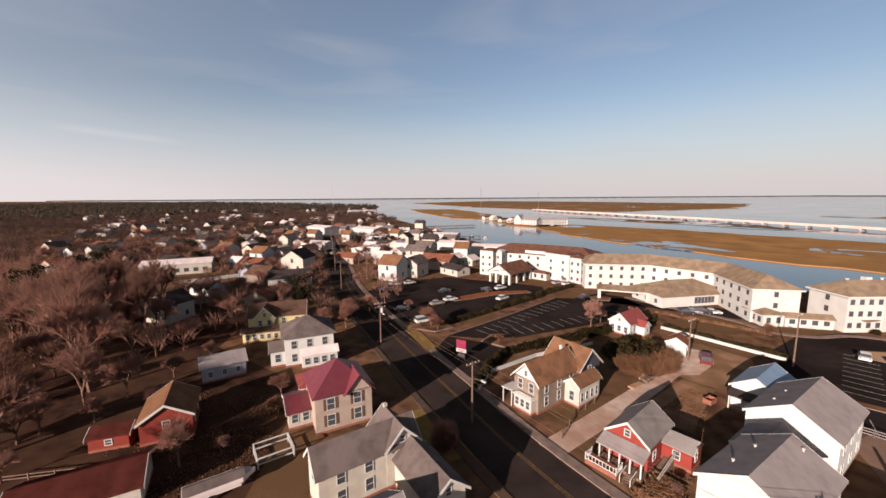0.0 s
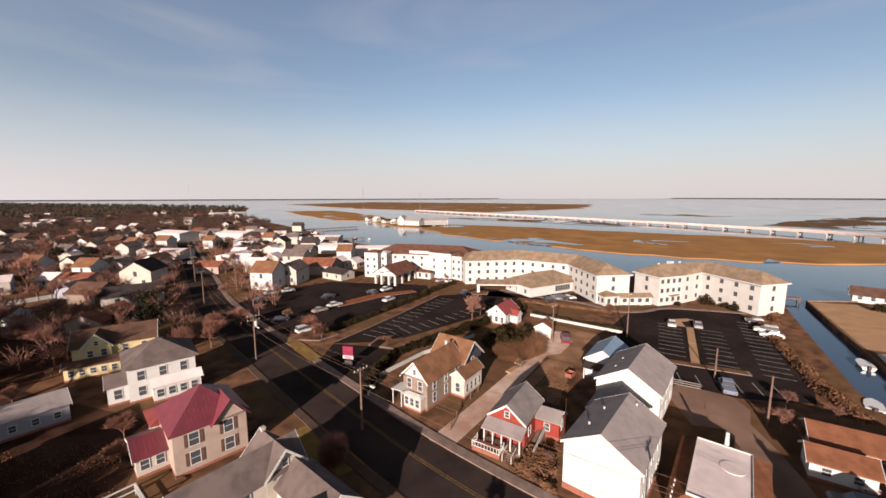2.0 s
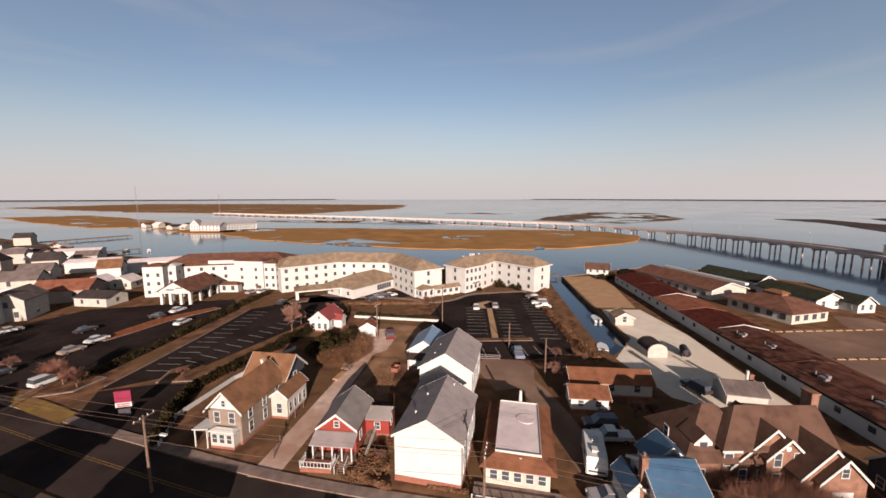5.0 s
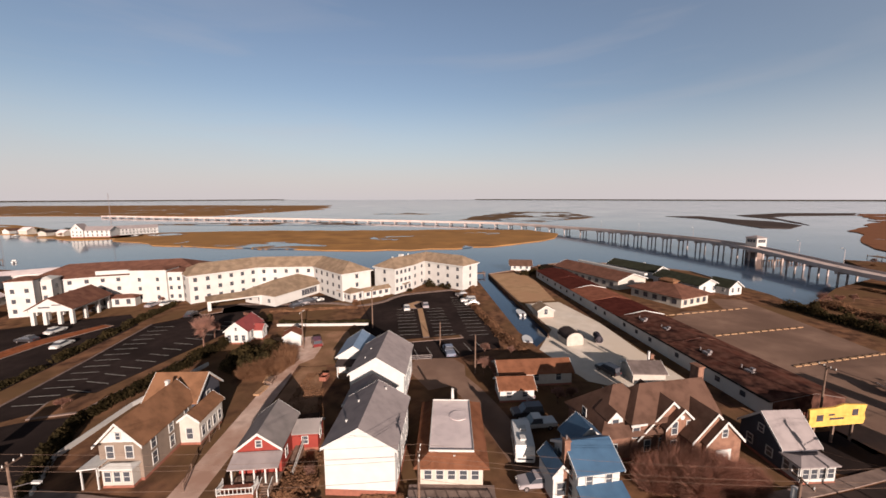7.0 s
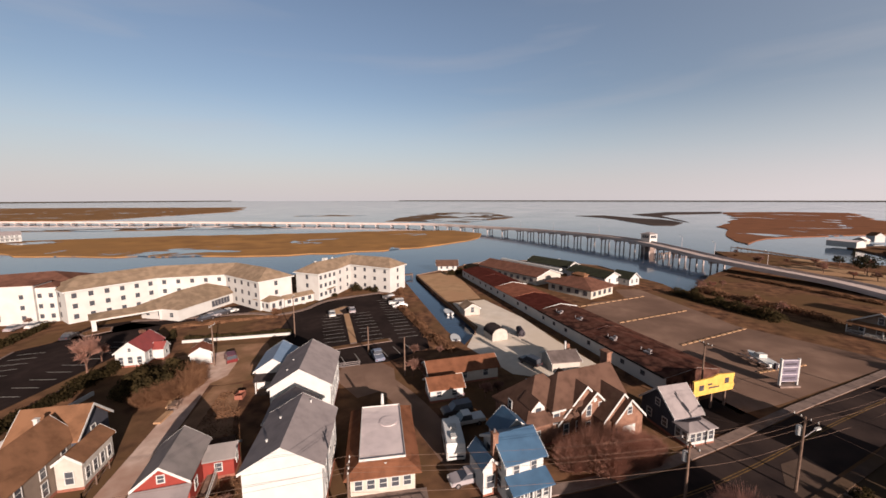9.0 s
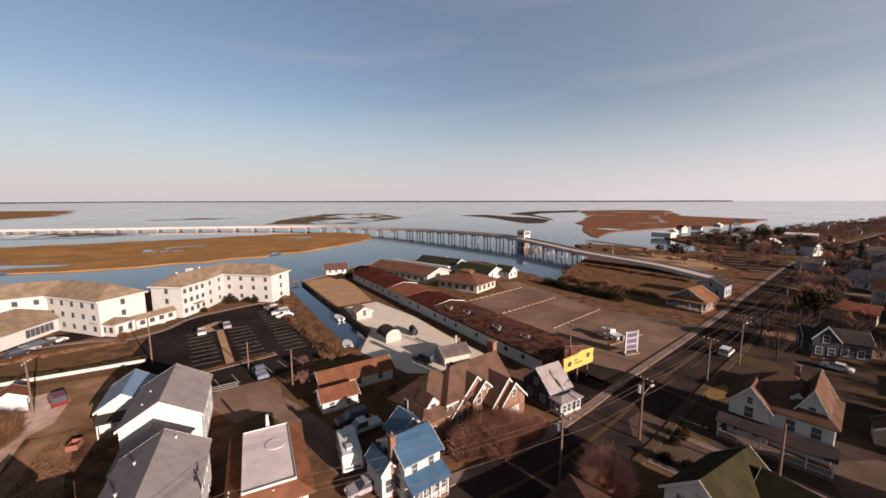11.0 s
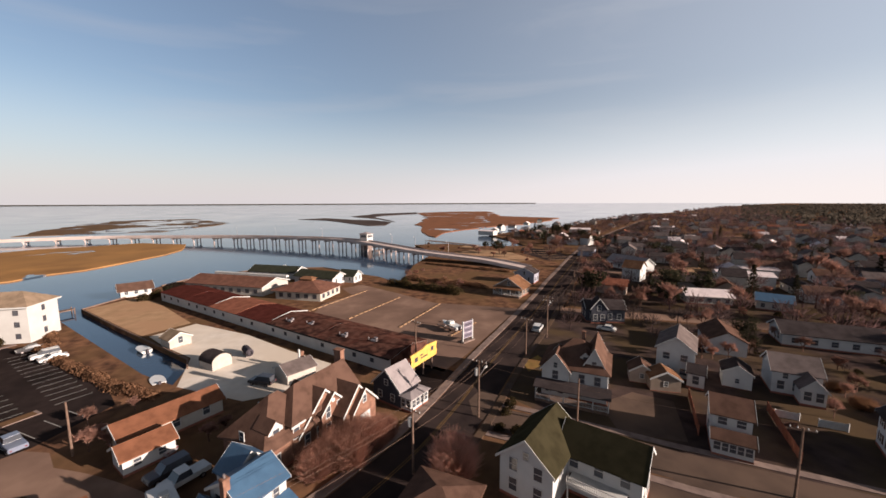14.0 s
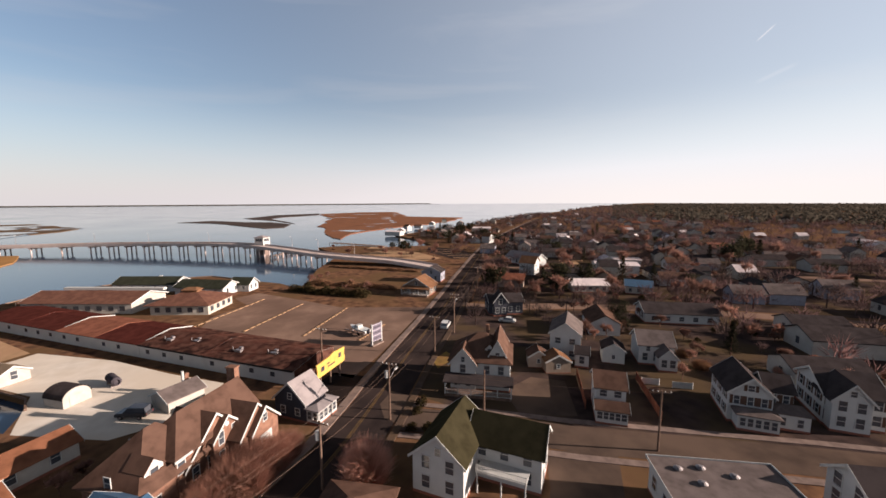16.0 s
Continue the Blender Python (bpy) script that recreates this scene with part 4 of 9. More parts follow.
block(g, "wall", w, 11.6, 5.6, 8.2, "white", "r_grey", over=0.3, wins={"r": [(1.2, 3), (3.7, 3)], "l": [(1.2, 3), (3.7, 3)]}, found=0.4, wsize=(0.9, 1.2))
vent(g, -2.4, -3.0, 6.6)
vent(g, -2.2, 0.5, 6.7)
m, w = site((33.6, 40.6), (37.0, 35.6), 5.6)
g = thing("link_building", m, "low white link with a dark grey gable roof between two houses", "house")
block(g, "wall", w, 5.6, 4.3, 6.0, "white", "r_grey", over=0.2, found=0.4)

# blue-roofed cottage behind them
m, w = site((45.0, 55.4), (48.4, 50.6), 8.4)
g = thing("cottage", m, "white cottage with a sky-blue metal roof", "house")
block(g, "wall", w, 8.4, 3.7, 5.6, "white", "r_sky", over=0.35, wins={"l": [(1.1, 3, (0.8, 1.1))], "r": [(1.1, 2, (0.8, 1.1))]})
porch(g, -w / 2 + 0.2, w / 2 - 0.2, -6.0, -4.2, 0.35, 2.5, "r_dark", posts=3, rail=False, lean=0.5)

# red house with a grey roof, porch and white fence
m, w = site((20.8, 44.4), (24.0, 40.6), 7.0)
g = thing("red_house", m, "bright red house with a grey roof and white porch", "house")
block(g, "wall", w, 7.0, 3.6, 5.5, "red", "r_teal", over=0.3, wins={"r": [(1.1, 2, (0.75, 1.2))], "l": [(1.1, 2, (0.75, 1.2))], "f": [(3.75, 1, (0.6, 0.8))]})
block(g, "wing_wall", 3.3, 3.0, 2.5, 3.4, "red", "r_teal", axis="x", over=0.25, at=(w / 2 + 1.66, 2.2, 0), wins={"f": [(1.0, 1, (0.7, 1.0))], "r": [(1.0, 1, (0.7, 1.0))]}, roof_name="wing_roof")
porch(g, -w / 2 - 0.1, w / 2 + 0.1, -5.4, -3.6, 0.4, 2.4, "r_grey", posts=5, rail=False, lean=0.7)
for i in range(3):
    put_window(g, on_face(w, 7.0, "f", -1.6 + 1.6 * i, 1.0), 0.75, 1.1)
bm = bmesh.new()
box(bm, -3.4, -7.1, -0.2, 0.5, -5.42, 0.55)
part("deck", bm, M["found"], g)
for x0, y0, x1, y1 in ((-3.4, -7.1, 0.5, -7.02), (-3.4, -7.02, -3.32, -5.5), (0.42, -7.02, 0.5, -5.5)):
    for z in (0.62, 1.3):
        bm = bmesh.new()
        box(bm, x0, y0, z, x1, y1, z + 0.09)
        part("deck_rail", bm, M["trim"], g)
    for x, y in ((x0, y0), (x1 - 0.08, y1 - 0.08)):
        bm = bmesh.new()
        box(bm, x - 0.005, y - 0.005, 0.5, x + 0.085, y + 0.085, 1.5)
        part("deck_post", bm, M["trim"], g)
    k = 9
    for i in range(1, k):
        x, y = x0 + (x1 - x0) * i / k, y0 + (y1 - y0) * i / k
        bm = bmesh.new()
        box(bm, x, y + 0.005, 0.7, x + 0.06, y + 0.065, 1.3)
        part("baluster", bm, M["trim"], g)
bm = bmesh.new()
for i in range(5):
    box(bm, 1.0, -5.5 - 0.3 * i - 0.3, -0.05, 2.1, -5.5 - 0.3 * i, 0.4 - 0.08 * i)
part("steps", bm, M["wood"], g)
for x in (0.9, 2.1):
    bm = bmesh.new()
    tube(bm, (x, -5.5, 1.3), (x, -7.1, 0.95), 0.05)
    tube(bm, (x, -7.1, 0), (x, -7.1, 0.98), 0.06)
    part("handrail", bm, M["trim"], g)
# sloping ramp along the side
bm = bmesh.new()
hull_prism(bm, [(w / 2 + 0.4, -4.6, 0.0), (w / 2 + 0.4, 1.0, 0.0), (w / 2 + 0.4, 1.0, 0.8)], (1.1, 0, 0))
part("ramp", bm, M["wood"], g)
for z in (0.5, 1.0):
    bm = bmesh.new()
    tube(bm, (w / 2 + 1.5, -4.6, z), (w / 2 + 1.5, 1.0, z + 0.8), 0.05)
    part("ramp_rail", bm, M["trim"], g)

# large brown-roofed house with white trim
m, w = site((11.3, 57.0), (14.2, 53.1), 10.0)
g = thing("victorian_house", m, "old tan house with a brown shingle roof and white trim", "house")
block(g, "wall", w, 10.0, 4.9, 7.35, "olive", "r_brown", over=0.42, wins={"r": [(0.9, 3, (0.75, 1.5)), (3.0, 3, (0.75, 1.4))], "l": [(0.9, 3), (3.0, 3, (0.8, 1.3))]})
bm = bmesh.new()
hull_prism(bm, [(-2.1, -5.06, 4.95), (2.1, -5.06, 4.95), (0, -5.06, 7.1)], (0, 0.05, 0))
part("gable_panel", bm, M["trim"], g)
bm = bmesh.new()
box(bm, -w / 2 + 0.05, -5.05, 2.7, w / 2 - 0.05, -5.005, 4.9)
part("shingled_front", bm, M["olive"], g)
put_window(g, pose(0, -5.08, 5.35), 0.5, 0.8)
for x in (-1.1, 1.1):
    put_window(g, pose(x, -5.06, 3.0), 0.8, 1.5)
block(g, "bay_wall", 3.4, 1.1, 2.3, 2.7, "greige", "trim", axis="hip", over=0.2, at=(0.3, -5.58, 0), wins={"f": [(0.8, 3, (0.7, 1.2))]}, roof_name="bay_roof", found=0.3)
bm = bmesh.new()
hull_prism(bm, [(-w / 2 - 1.3, -6.6, 2.5), (-w / 2 - 1.3, -3.9, 2.5), (-w / 2 + 0.9, -5.1, 2.75), (-w / 2 + 0.9, -6.6, 2.75)], (0, 0, 0.14))
part("porch_roof", bm, M["trim"], g)
for x, y in ((-w / 2 - 1.15, -6.4), (-w / 2 - 1.15, -4.3), (-w / 2 + 0.65, -6.4)):
    bm = bmesh.new()
    box(bm, x, y, 0, x + 0.13, y + 0.13, 2.55)
    part("porch_post", bm, M["trim"], g)
block(g, "cross_wall", 6.8, 6.0, 4.7, 7.4, "slate", "r_brown", axis="x", over=0.42, at=(-0.4, 7.4, 0), wins={"r": [(3.4, 1, (0.8, 1.2))]}, roof_name="cross_roof", found=0.34)
block(g, "wing_wall", 2.6, 5.6, 3.5, 4.5, "greige", "r_brown", over=0.3, at=(w / 2 + 1.4, 4.2, 0), wins={"r": [(0.9, 4, (0.65, 1.4))], "f": [(0.9, 1, (0.8, 1.5))]}, roof_name="wing_roof", found=0.33)
chimney(g, -0.3, 4.0, 6.6, 8.0, "stucco", 0.4)

# flat-topped store with an orange mansard
m, w = site((31.9, 25.6), (35.9, 19.6), 12.6)
g = thing("flat_store", m, "cream one-storey building with white flat roof and orange-brown skirt", "house")
block(g, "wall", w, 12.6, 2.75, 3, "cream", "r_white", axis="none", wins={"f": [(1.0, 5, (0.8, 1.1))], "r": [(1.0, 5, (0.8, 1.1))], "l": [(1.0, 5, (0.8, 1.1))]}, found=0.3)
bm = bmesh.new()
W, D, a, b = w / 2 + 0.7, 6.3 + 0.7, w / 2 - 1.1, 6.3 - 1.0
for q in (((-W, -D), (W, -D), (a, -b - 0.2), (-a, -b - 0.2)), ((W, -D), (W, D), (a, b), (a, -b - 0.2)), ((W, D), (-W, D), (-a, b), (a, b)), ((-W, D), (-W, -D), (-a, -b - 0.2), (-a, b))):
    hull_prism(bm, [(*q[0], 2.7), (*q[1], 2.7), (*q[2], 3.85), (*q[3], 3.85)], (0, 0, 0.12))
part("mansard", bm, M["r_terracotta"], g)
bm = bmesh.new()
box(bm, -a - 0.05, -b - 0.25, 3.5, a + 0.05, b + 0.05, 4.02)
part("flat_roof", bm, M["r_white"], g)
bm = bmesh.new()
for q in ((-a - .12, -b - .32, a + .12, -b - .25), (-a - .12, b + .05, a + .12, b + .12), (-a - .12, -b - .25, -a - .05, b + .05), (a + .05, -b - .25, a + .12, b + .05)):
    box(bm, q[0], q[1], 3.8, q[2], q[3], 4.16)
part("parapet", bm, M["trim"], g)
bm = bmesh.new()
tube(bm, (0.9, 1.5, 4.02), (0.9, 1.5, 4.09), 1.15, n=20)
part("skylight_dome", bm, M["r_white"], g)
bm = bmesh.new()
tube(bm, (0.2, 5.9, 3.4), (0.2, 5.9, 5.6), 0.28, 0.18, n=8)
part("flue", bm, M["trim"], g)
bm = bmesh.new()
box(bm, -W - 0.6, -D - 2.2, -0.2, W + 0.6, -6.35, 0.3)
part("terrace", bm, M["concrete"], g)
bm = bmesh.new()
for z in (0.5, 0.9):
    box(bm, -W - 0.6, -D - 2.2, z, W + 0.6, -D - 2.12, z + 0.08)
for i in range(9):
    x = -W - 0.6 + (2 * W + 1.1) * i / 8
    box(bm, x, -D - 2.2, 0.3, x + 0.1, -D - 2.1, 1.05)
part("terrace_rail", bm, M["trim"], g)
vent(g, 0.3, -D + 1.2, 3.3, 0.3, 0.12)

# white shed and red-roofed cottage by the gravel yard
m, w = site((46.6, 75.6), (49.4, 73.2), 3.6)
g = thing("shed", m, "white shed with a rust-brown gable roof", "shed")
block(g, "wall", w, 3.6, 2.5, 3.6, "white", "r_rust", over=0.2, found=0.15, wins={"r": [(1.0, 1, (0.6, 0.8))]})
m, w = site((40.4, 88.6), (43.4, 84.4), 7.5)
g = thing("cottage", m, "small white cottage with a bright red roof", "house")
block(g, "wall", w, 7.5, 3.0, 5.0, "white", "r_red", over=0.25, wins={"f": [(0.8, 3, (0.8, 1.3)), (3.2, 1, (0.5, 0.7))], "r": [(1, 2)]})
block(g, "wing_wall", 2.0, 2.4, 2.4, 3.4, "white", "r_red", axis="x", over=0.2, at=(w / 2 + 1.02, 0.2, 0), wins={"r": [(1, 1, (0.7, 0.8))]}, roof_name="wing_roof")

# blue house with a lean-to porch
m, w = site((38.0, 9.6), (41.3, 6.2), 5.4)
g = thing("blue_house", m, "pale house with bright blue metal roofs", "house")
block(g, "wall", w, 5.4, 4.9, 6.5, "white", "r_blue", axis="x", over=0.35, wins={"f": [(3.3, 2, (0.7, 1.1))], "l": [(1.2, 2), (3.2, 2)], "r": [(1.2, 2), (3.2, 1)]})
porch(g, -w / 2, w / 2, -4.4, -2.72, 0.4, 2.5, "r_blue", posts=5, lean=0.8)
bm = bmesh.new()
box(bm, -w / 2 + 0.1, -4.1, 0.4, w / 2 - 0.1, -2.73, 1.0)
part("porch_wall", bm, M["white"], g)
for i in range(5):
    put_window(g, pose(-1.8 + 0.9 * i, -4.12, 1.05), 0.6, 1.1)
block(g, "rear_wall", 4.2, 2.9, 4.2, 6.0, "white", "r_blue", over=0.3, at=(2.0, 4.16, 0), wins={"l": [(1.2, 2), (2.9, 1, (0.7, 0.8))]}, roof_name="rear_roof", found=0.3)
block(g, "lean_wall", 1.8, 3.6, 3.6, 4.6, "white", "r_blue", over=0.25, at=(-w / 2 - 0.92, 0.9, 0), wins={"f": [(1, 1)]}, roof_name="lean_roof", found=0.3)
chimney(g, -w / 2 - 0.35, -0.6, 0.3, 7.4, "brick", 0.65)
bm = bmesh.new()
tube(bm, (-w / 2 - 0.35, -0.6, 7.3), (-w / 2 - 0.35, -0.6, 7.8), 0.12, n=8)
part("flue", bm, M["metal"], g)

# large brick house with steep brown roofs and white-edged gables, square to the street
g = thing("brick_house", pose(52.9, 3.4, 0, 0, 0, -45), "large red brick house with steep brown roofs and white-edged gables", "house")
block(g, "wing_wall", 9.4, 8.0, 3.4, 8.2, "brick", "r_umber", axis="hip", over=0.5, at=(-3.2, 4.5, 0), wins={"l": [(1.0, 3, (0.9, 1.4)), (4.0, 1, (0.8, 1.2))], "f": [(1.0, 3, (0.9, 1.4))]}, found=0.3, roof_name="wing_roof")
bm = bmesh.new()
box(bm, -3.8, 0.4, 0, 8.6, 6.6, 5.2)
hull_prism(bm, [(8.6, 0.5, 5.2), (8.6, 6.5, 5.2), (8.6, 3.5, 8.2)], (-0.3, 0, 0))
part("main_wall", bm, M["brick"], g)
bm = bmesh.new()
E = [bm.verts.new(q) for q in ((-4.2, 0, 5.0), (9.0, 0, 5.0), (9.0, 7.0, 5.0), (-4.2, 7.0, 5.0), (-4.2, 0, 4.85), (9.0, 0, 4.85), (9.0, 7.0, 4.85), (-4.2, 7.0, 4.85))]
R = [bm.verts.new(q) for q in ((-0.7, 3.5, 8.5), (9.0, 3.5, 8.5), (9.0, 3.5, 8.3))]
for q in ((E[0], E[1], R[1], R[0]), (E[2], E[3], R[0], R[1]), (E[3], E[0], R[0]), (E[0], E[4], E[5], E[1]), (E[2], E[6], E[7], E[3]), (E[3], E[7], E[4], E[0]), (E[1], E[5], R[2], R[1]), (E[2], R[1], R[2], E[6])):
    bm.faces.new(q)
part("main_roof", bm, M["r_umber"], g)
bm = bmesh.new()
box(bm, -4.25, -0.06, 4.8, -2.0, 0.0, 5.06)
part("fascia", bm, M["trim"], g)
for x in (-3.2, 7.9):
    put_window(g, pose(x, 0.4, 3.0), 0.9, 1.4)
block(g, "gable_wall", 9.0, 5.6, 2.95, 7.35, "brick", "r_umber", over=0.3, at=(1.7, 3.2, 0), roof_name="gable_roof", found=0.28, wins={"f": [(1.0, 4, (0.8, 1.5))]})
block(g, "gable_wall", 4.5, 3.0, 4.45, 6.6, "brick", "r_umber", over=0.3, at=(2.75, 1.2, 0), roof_name="gable_roof", found=0.27, wins={"f": [(1.0, 2, (0.75, 1.5)), (3.4, 2, (0.75, 1.6))]})
block(g, "gable_wall", 6.2, 5.6, 3.55, 6.75, "brick", "r_umber", over=0.3, at=(5.8, 0.7, 0), roof_name="gable_roof", found=0.26)
block(g, "gable_wall", 5.0, 3.0, 3.5, 6.0, "brick", "r_umber", over=0.3, at=(6.6, -1.2, 0), roof_name="gable_roof", found=0.25, wins={"f": [(4.0, 1, (0.7, 1.0))]})
bm = bmesh.new()
box(bm, 5.5, -2.78, 0, 7.7, -2.7, 2.3)
for k in range(4):
    box(bm, 5.6, -2.8, 0.1 + 0.55 * k, 7.6, -2.78, 0.55 + 0.55 * k)
part("garage_door", bm, M["trim"], g)
for x, yy, z in ((2.75, -0.34, 5.5), (6.6, -2.74, 5.25)):
    bm = bmesh.new()
    tube(bm, (x, yy, z), (x, yy + 0.06, z), 0.3, n=12)
    part("gable_vent", bm, M["trim"], g)
dormer(g, -5.6, 1.2, 3.5, 2.1, 1.8, 2.8, "white", "r_umber")
bm = bmesh.new()
box(bm, 9.1, 4.2, 0, 10.0, 5.6, 9.4)
box(bm, 9.0, 4.1, 9.4, 10.1, 5.7, 9.6)
part("chimney", bm, M["brick"], g)
for x, y, z in ((-4.6, 5.6, 6.7), (-3.4, 5.8, 6.5), (1.2, 4.4, 7.6)):
    vent(g, x, y, z)

# orange-roofed outbuildings
m, w = site((57.9, 28.2), (66.2, 18.2), 5.0)
g = thing("outbuilding", m, "long low building with an orange-brown roof", "outbuilding")
block(g, "wall", w, 5.0, 2.5, 3.8, "greige", "r_terracotta", axis="x", over=0.4, wins={"f": [(1.0, 3)]})
m, w = site((53.4, 26.0), (56.9, 21.6), 3.8)
g = thing("outbuilding", m, "small white building with an orange-brown roof", "outbuilding")
block(g, "wall", w, 3.8, 2.3, 3.4, "white", "r_terracotta", axis="x", over=0.35, wins={"f": [(0.9, 2, (0.8, 0.9))]})

# small blue-grey house before the strip
m, w = site((58.6, -9.0), (61.4, -12.6), 6.0)
g = thing("small_house", m, "dark blue-grey house with pale grey roof and white sunporch", "house")
block(g, "wall", w, 6.0, 3.2, 6.0, "slate", "r_grey", axis="x", over=0.3, wins={"l": [(1.0, 2, (0.8, 1.1)), (3.4, 1, (0.7, 0.9))]})
block(g, "sunporch_wall", w - 0.2, 2.2, 2.3, 2.9, "white", "r_grey", axis="hip", over=0.3, at=(0, -4.12, 0), wins={"f": [(0.8, 4, (0.75, 1.2))], "l": [(0.8, 2, (0.7, 1.2))]}, roof_name="sunporch_roof")

# ---- white hotels along the channel ----
def row_building(ob, front, depth, eave, ridge, wall, roof, storeys, per, over=0.6, wsize=(1.0, 1.4), z0=1.0, rise=2.85, ends=True):
    """A bent row: front is the line of its front wall, the depth lies to the left of it."""
    fl, _ = ribbon_pts(front, depth, 0.0)
    outer = fl
    bm = bmesh.new()
    hull_prism(bm, [(*p, 0.0) for p in front] + [(*p, 0.0) for p in outer[::-1]], (0, 0, eave))
    part("wall", bm, M[wall], ob)
    A = [Vector(p) for p in front]
    B = [Vector(p) for p in outer]
    d0, d1 = (A[0] - A[1]).normalized(), (A[-1] - A[-2]).normalized()
    A[0], B[0], A[-1], B[-1] = A[0] + d0 * over, B[0] + d0 * over, A[-1] + d1 * over, B[-1] + d1 * over
    E0, E1, R = [], [], []
    for i in range(len(A)):
        n = (B[i] - A[i]).normalized()
        E0.append(A[i] - n * over)
        E1.append(B[i] + n * over)
        R.append((A[i] + B[i]) / 2)
    R[0], R[-1] = R[0] - d0 * depth * 0.45, R[-1] - d1 * depth * 0.45
    bm = bmesh.new()
    t = 0.22
    va = [bm.verts.new((*p, eave + 0.01)) for p in E0]
    vb = [bm.verts.new((*p, eave + 0.01)) for p in E1]
    ua = [bm.verts.new((*p, eave + t)) for p in E0]
    ub = [bm.verts.new((*p, eave + t)) for p in E1]
    vr = [bm.verts.new((*p, ridge)) for p in R]
    for i in range(len(A) - 1):
        bm.faces.new((va[i], va[i + 1], ua[i + 1], ua[i]))
        bm.faces.new((vb[i], vb[i + 1], ub[i + 1], ub[i]))
        bm.faces.new((ua[i], ua[i + 1], vr[i + 1], vr[i]))
        bm.faces.new((ub[i], ub[i + 1], vr[i + 1], vr[i]))
        bm.faces.new((va[i], va[i + 1], vb[i + 1], vb[i]))
    for i in (0, -1):
        bm.faces.new((va[i], vb[i], ub[i], ua[i]))
        bm.faces.new((ua[i], ub[i], vr[i]))
    part("roof", bm, M[roof], ob)
    ring = E0 + E1[::-1]
    for i in range(len(ring)):
        bm = bmesh.new()
        p, q = ring[i], ring[(i + 1) % len(ring)]
        e = (q - p).normalized()
        nn = Vector((e.y, -e.x)) * 0.05
        hull_prism(bm, [(p.x, p.y, eave - 0.12), (q.x, q.y, eave - 0.12), (q.x, q.y, eave + t + 0.02), (p.x, p.y, eave + t + 0.02)], (nn.x, nn.y, 0))
        part("fascia", bm, M["trim"], ob)
    for i in range(len(front) - 1):
        p, q = Vector(front[i]), Vector(front[i + 1])
        e = (q - p).normalized()
        ang = math.degrees(math.atan2(e.y, e.x))
        n = per[i]
        for s in range(storeys):
            for k in range(n):
                c = p.lerp(q, (k + 0.5) / n)
                put_window(ob, pose(c.x, c.y, z0 + rise * s, 0, 0, ang), *wsize, "d")
    if ends:
        for (p, q) in ((outer[0], front[0]), (front[-1], outer[-1])):
            p, q = Vector(p), Vector(q)
            e = (q - p).normalized()
            c = p.lerp(q, 0.5)
            for s in range(storeys):
                put_window(ob, pose(c.x, c.y, z0 + rise * s, 0, 0, math.degrees(math.atan2(e.y, e.x))), 0.8, 1.2, "d")


I4 = Matrix()
g = thing("hotel", I4, "long white three-storey hotel with a tan shingle roof", "hotel", "white hotels")
row_building(g, [(50.5, 131.5), (71, 128.2), (83.2, 113.5), (79.6, 94.5)], 10.8, 8.7, 11.9, "stucco", "r_tan", 3, (6, 5, 5), z0=1.2, wsize=(0.85, 1.1))
for x, y, z in ((66, 137, 10.6), (90, 118, 10.7), (88, 100, 10.5)):
    vent(g, x, y, z, 0.5, 0.3)
g = thing("hotel", I4, "white three-storey hotel with a tan shingle roof beside the canal", "hotel", "white hotels")
row_building(g, [(95.6, 86.4), (104.5, 86.4), (114.8, 88.2), (113.6, 70.3)], 9.5, 8.7, 11.8, "stucco", "r_tan", 3, (4, 2, 4), z0=1.2, wsize=(0.85, 1.1))
for x, y, z in ((104, 95, 10.7), (113, 95, 10.8), (119, 90, 10.8), (120, 78, 10.4)):
    vent(g, x, y, z, 0.5, 0.3)
bm = bmesh.new()
box(bm, 108.5, 94.6, 10.4, 110.0, 96.0, 11.6)
part("roof_hatch", bm, M["trim"], g)
bm = bmesh.new()
hull_prism(bm, [(99.2, 86.9, 2.9), (103.2, 87.8, 2.9), (103.6, 86.0, 2.9), (99.6, 85.1, 2.9)], (0, 0, 0.2))
part("entrance_canopy", bm, M["r_tan"], g)

# low conference hall with a hipped tan roof, and the covered drive
m, w = site((63.8, 106.8), (86.0, 110.8), 13.0)
g = thing("conference_hall", m, "low white hall with a wide tan hipped roof", "hall")
block(g, "wall", w, 13.0, 3.4, 6.8, "stucco", "r_tan", axis="hip", over=0.9, found=0, wins={"l": [(1.0, 3, (1.2, 1.2))]})
for i in range(6):
    put_window(g, on_face(w, 13.0, "f", 0.2 + 1.15 * i, 0.9), 0.8, 1.7, "d")
for x in (-3, 0.5, 2.5):
    vent(g, x, 0.6, 5.8, 0.4, 0.25)
m, w = site((49.4, 117.6), (64.6, 111.4), 6.4)
g = thing("entrance_canopy", m, "covered hotel drive with tan roof on white piers", "canopy")
bm = bmesh.new()
hip_roof(bm, w, 6.4, 3.2, 4.3, 0.4)
part("roof", bm, M["r_tan"], g)
bm = bmesh.new()
box(bm, -w / 2, -3.2, 2.75, w / 2, 3.2, 3.2)
part("beam", bm, M["trim"], g)
for x in (-w / 2 + 0.5, w / 2 - 2.2):
    for y in (-2.8, 2.0):
        bm = bmesh.new()
        box(bm, x - 0.45, y, 0, x + 0.45, y + 0.9, 2.75)
        part("pier", bm, M["stucco"], g)
m, w = site((80.4, 97.4), (80.0, 91.0), 5.0)
g = thing("office_house", m, "small white building with a hipped tan roof", "office")
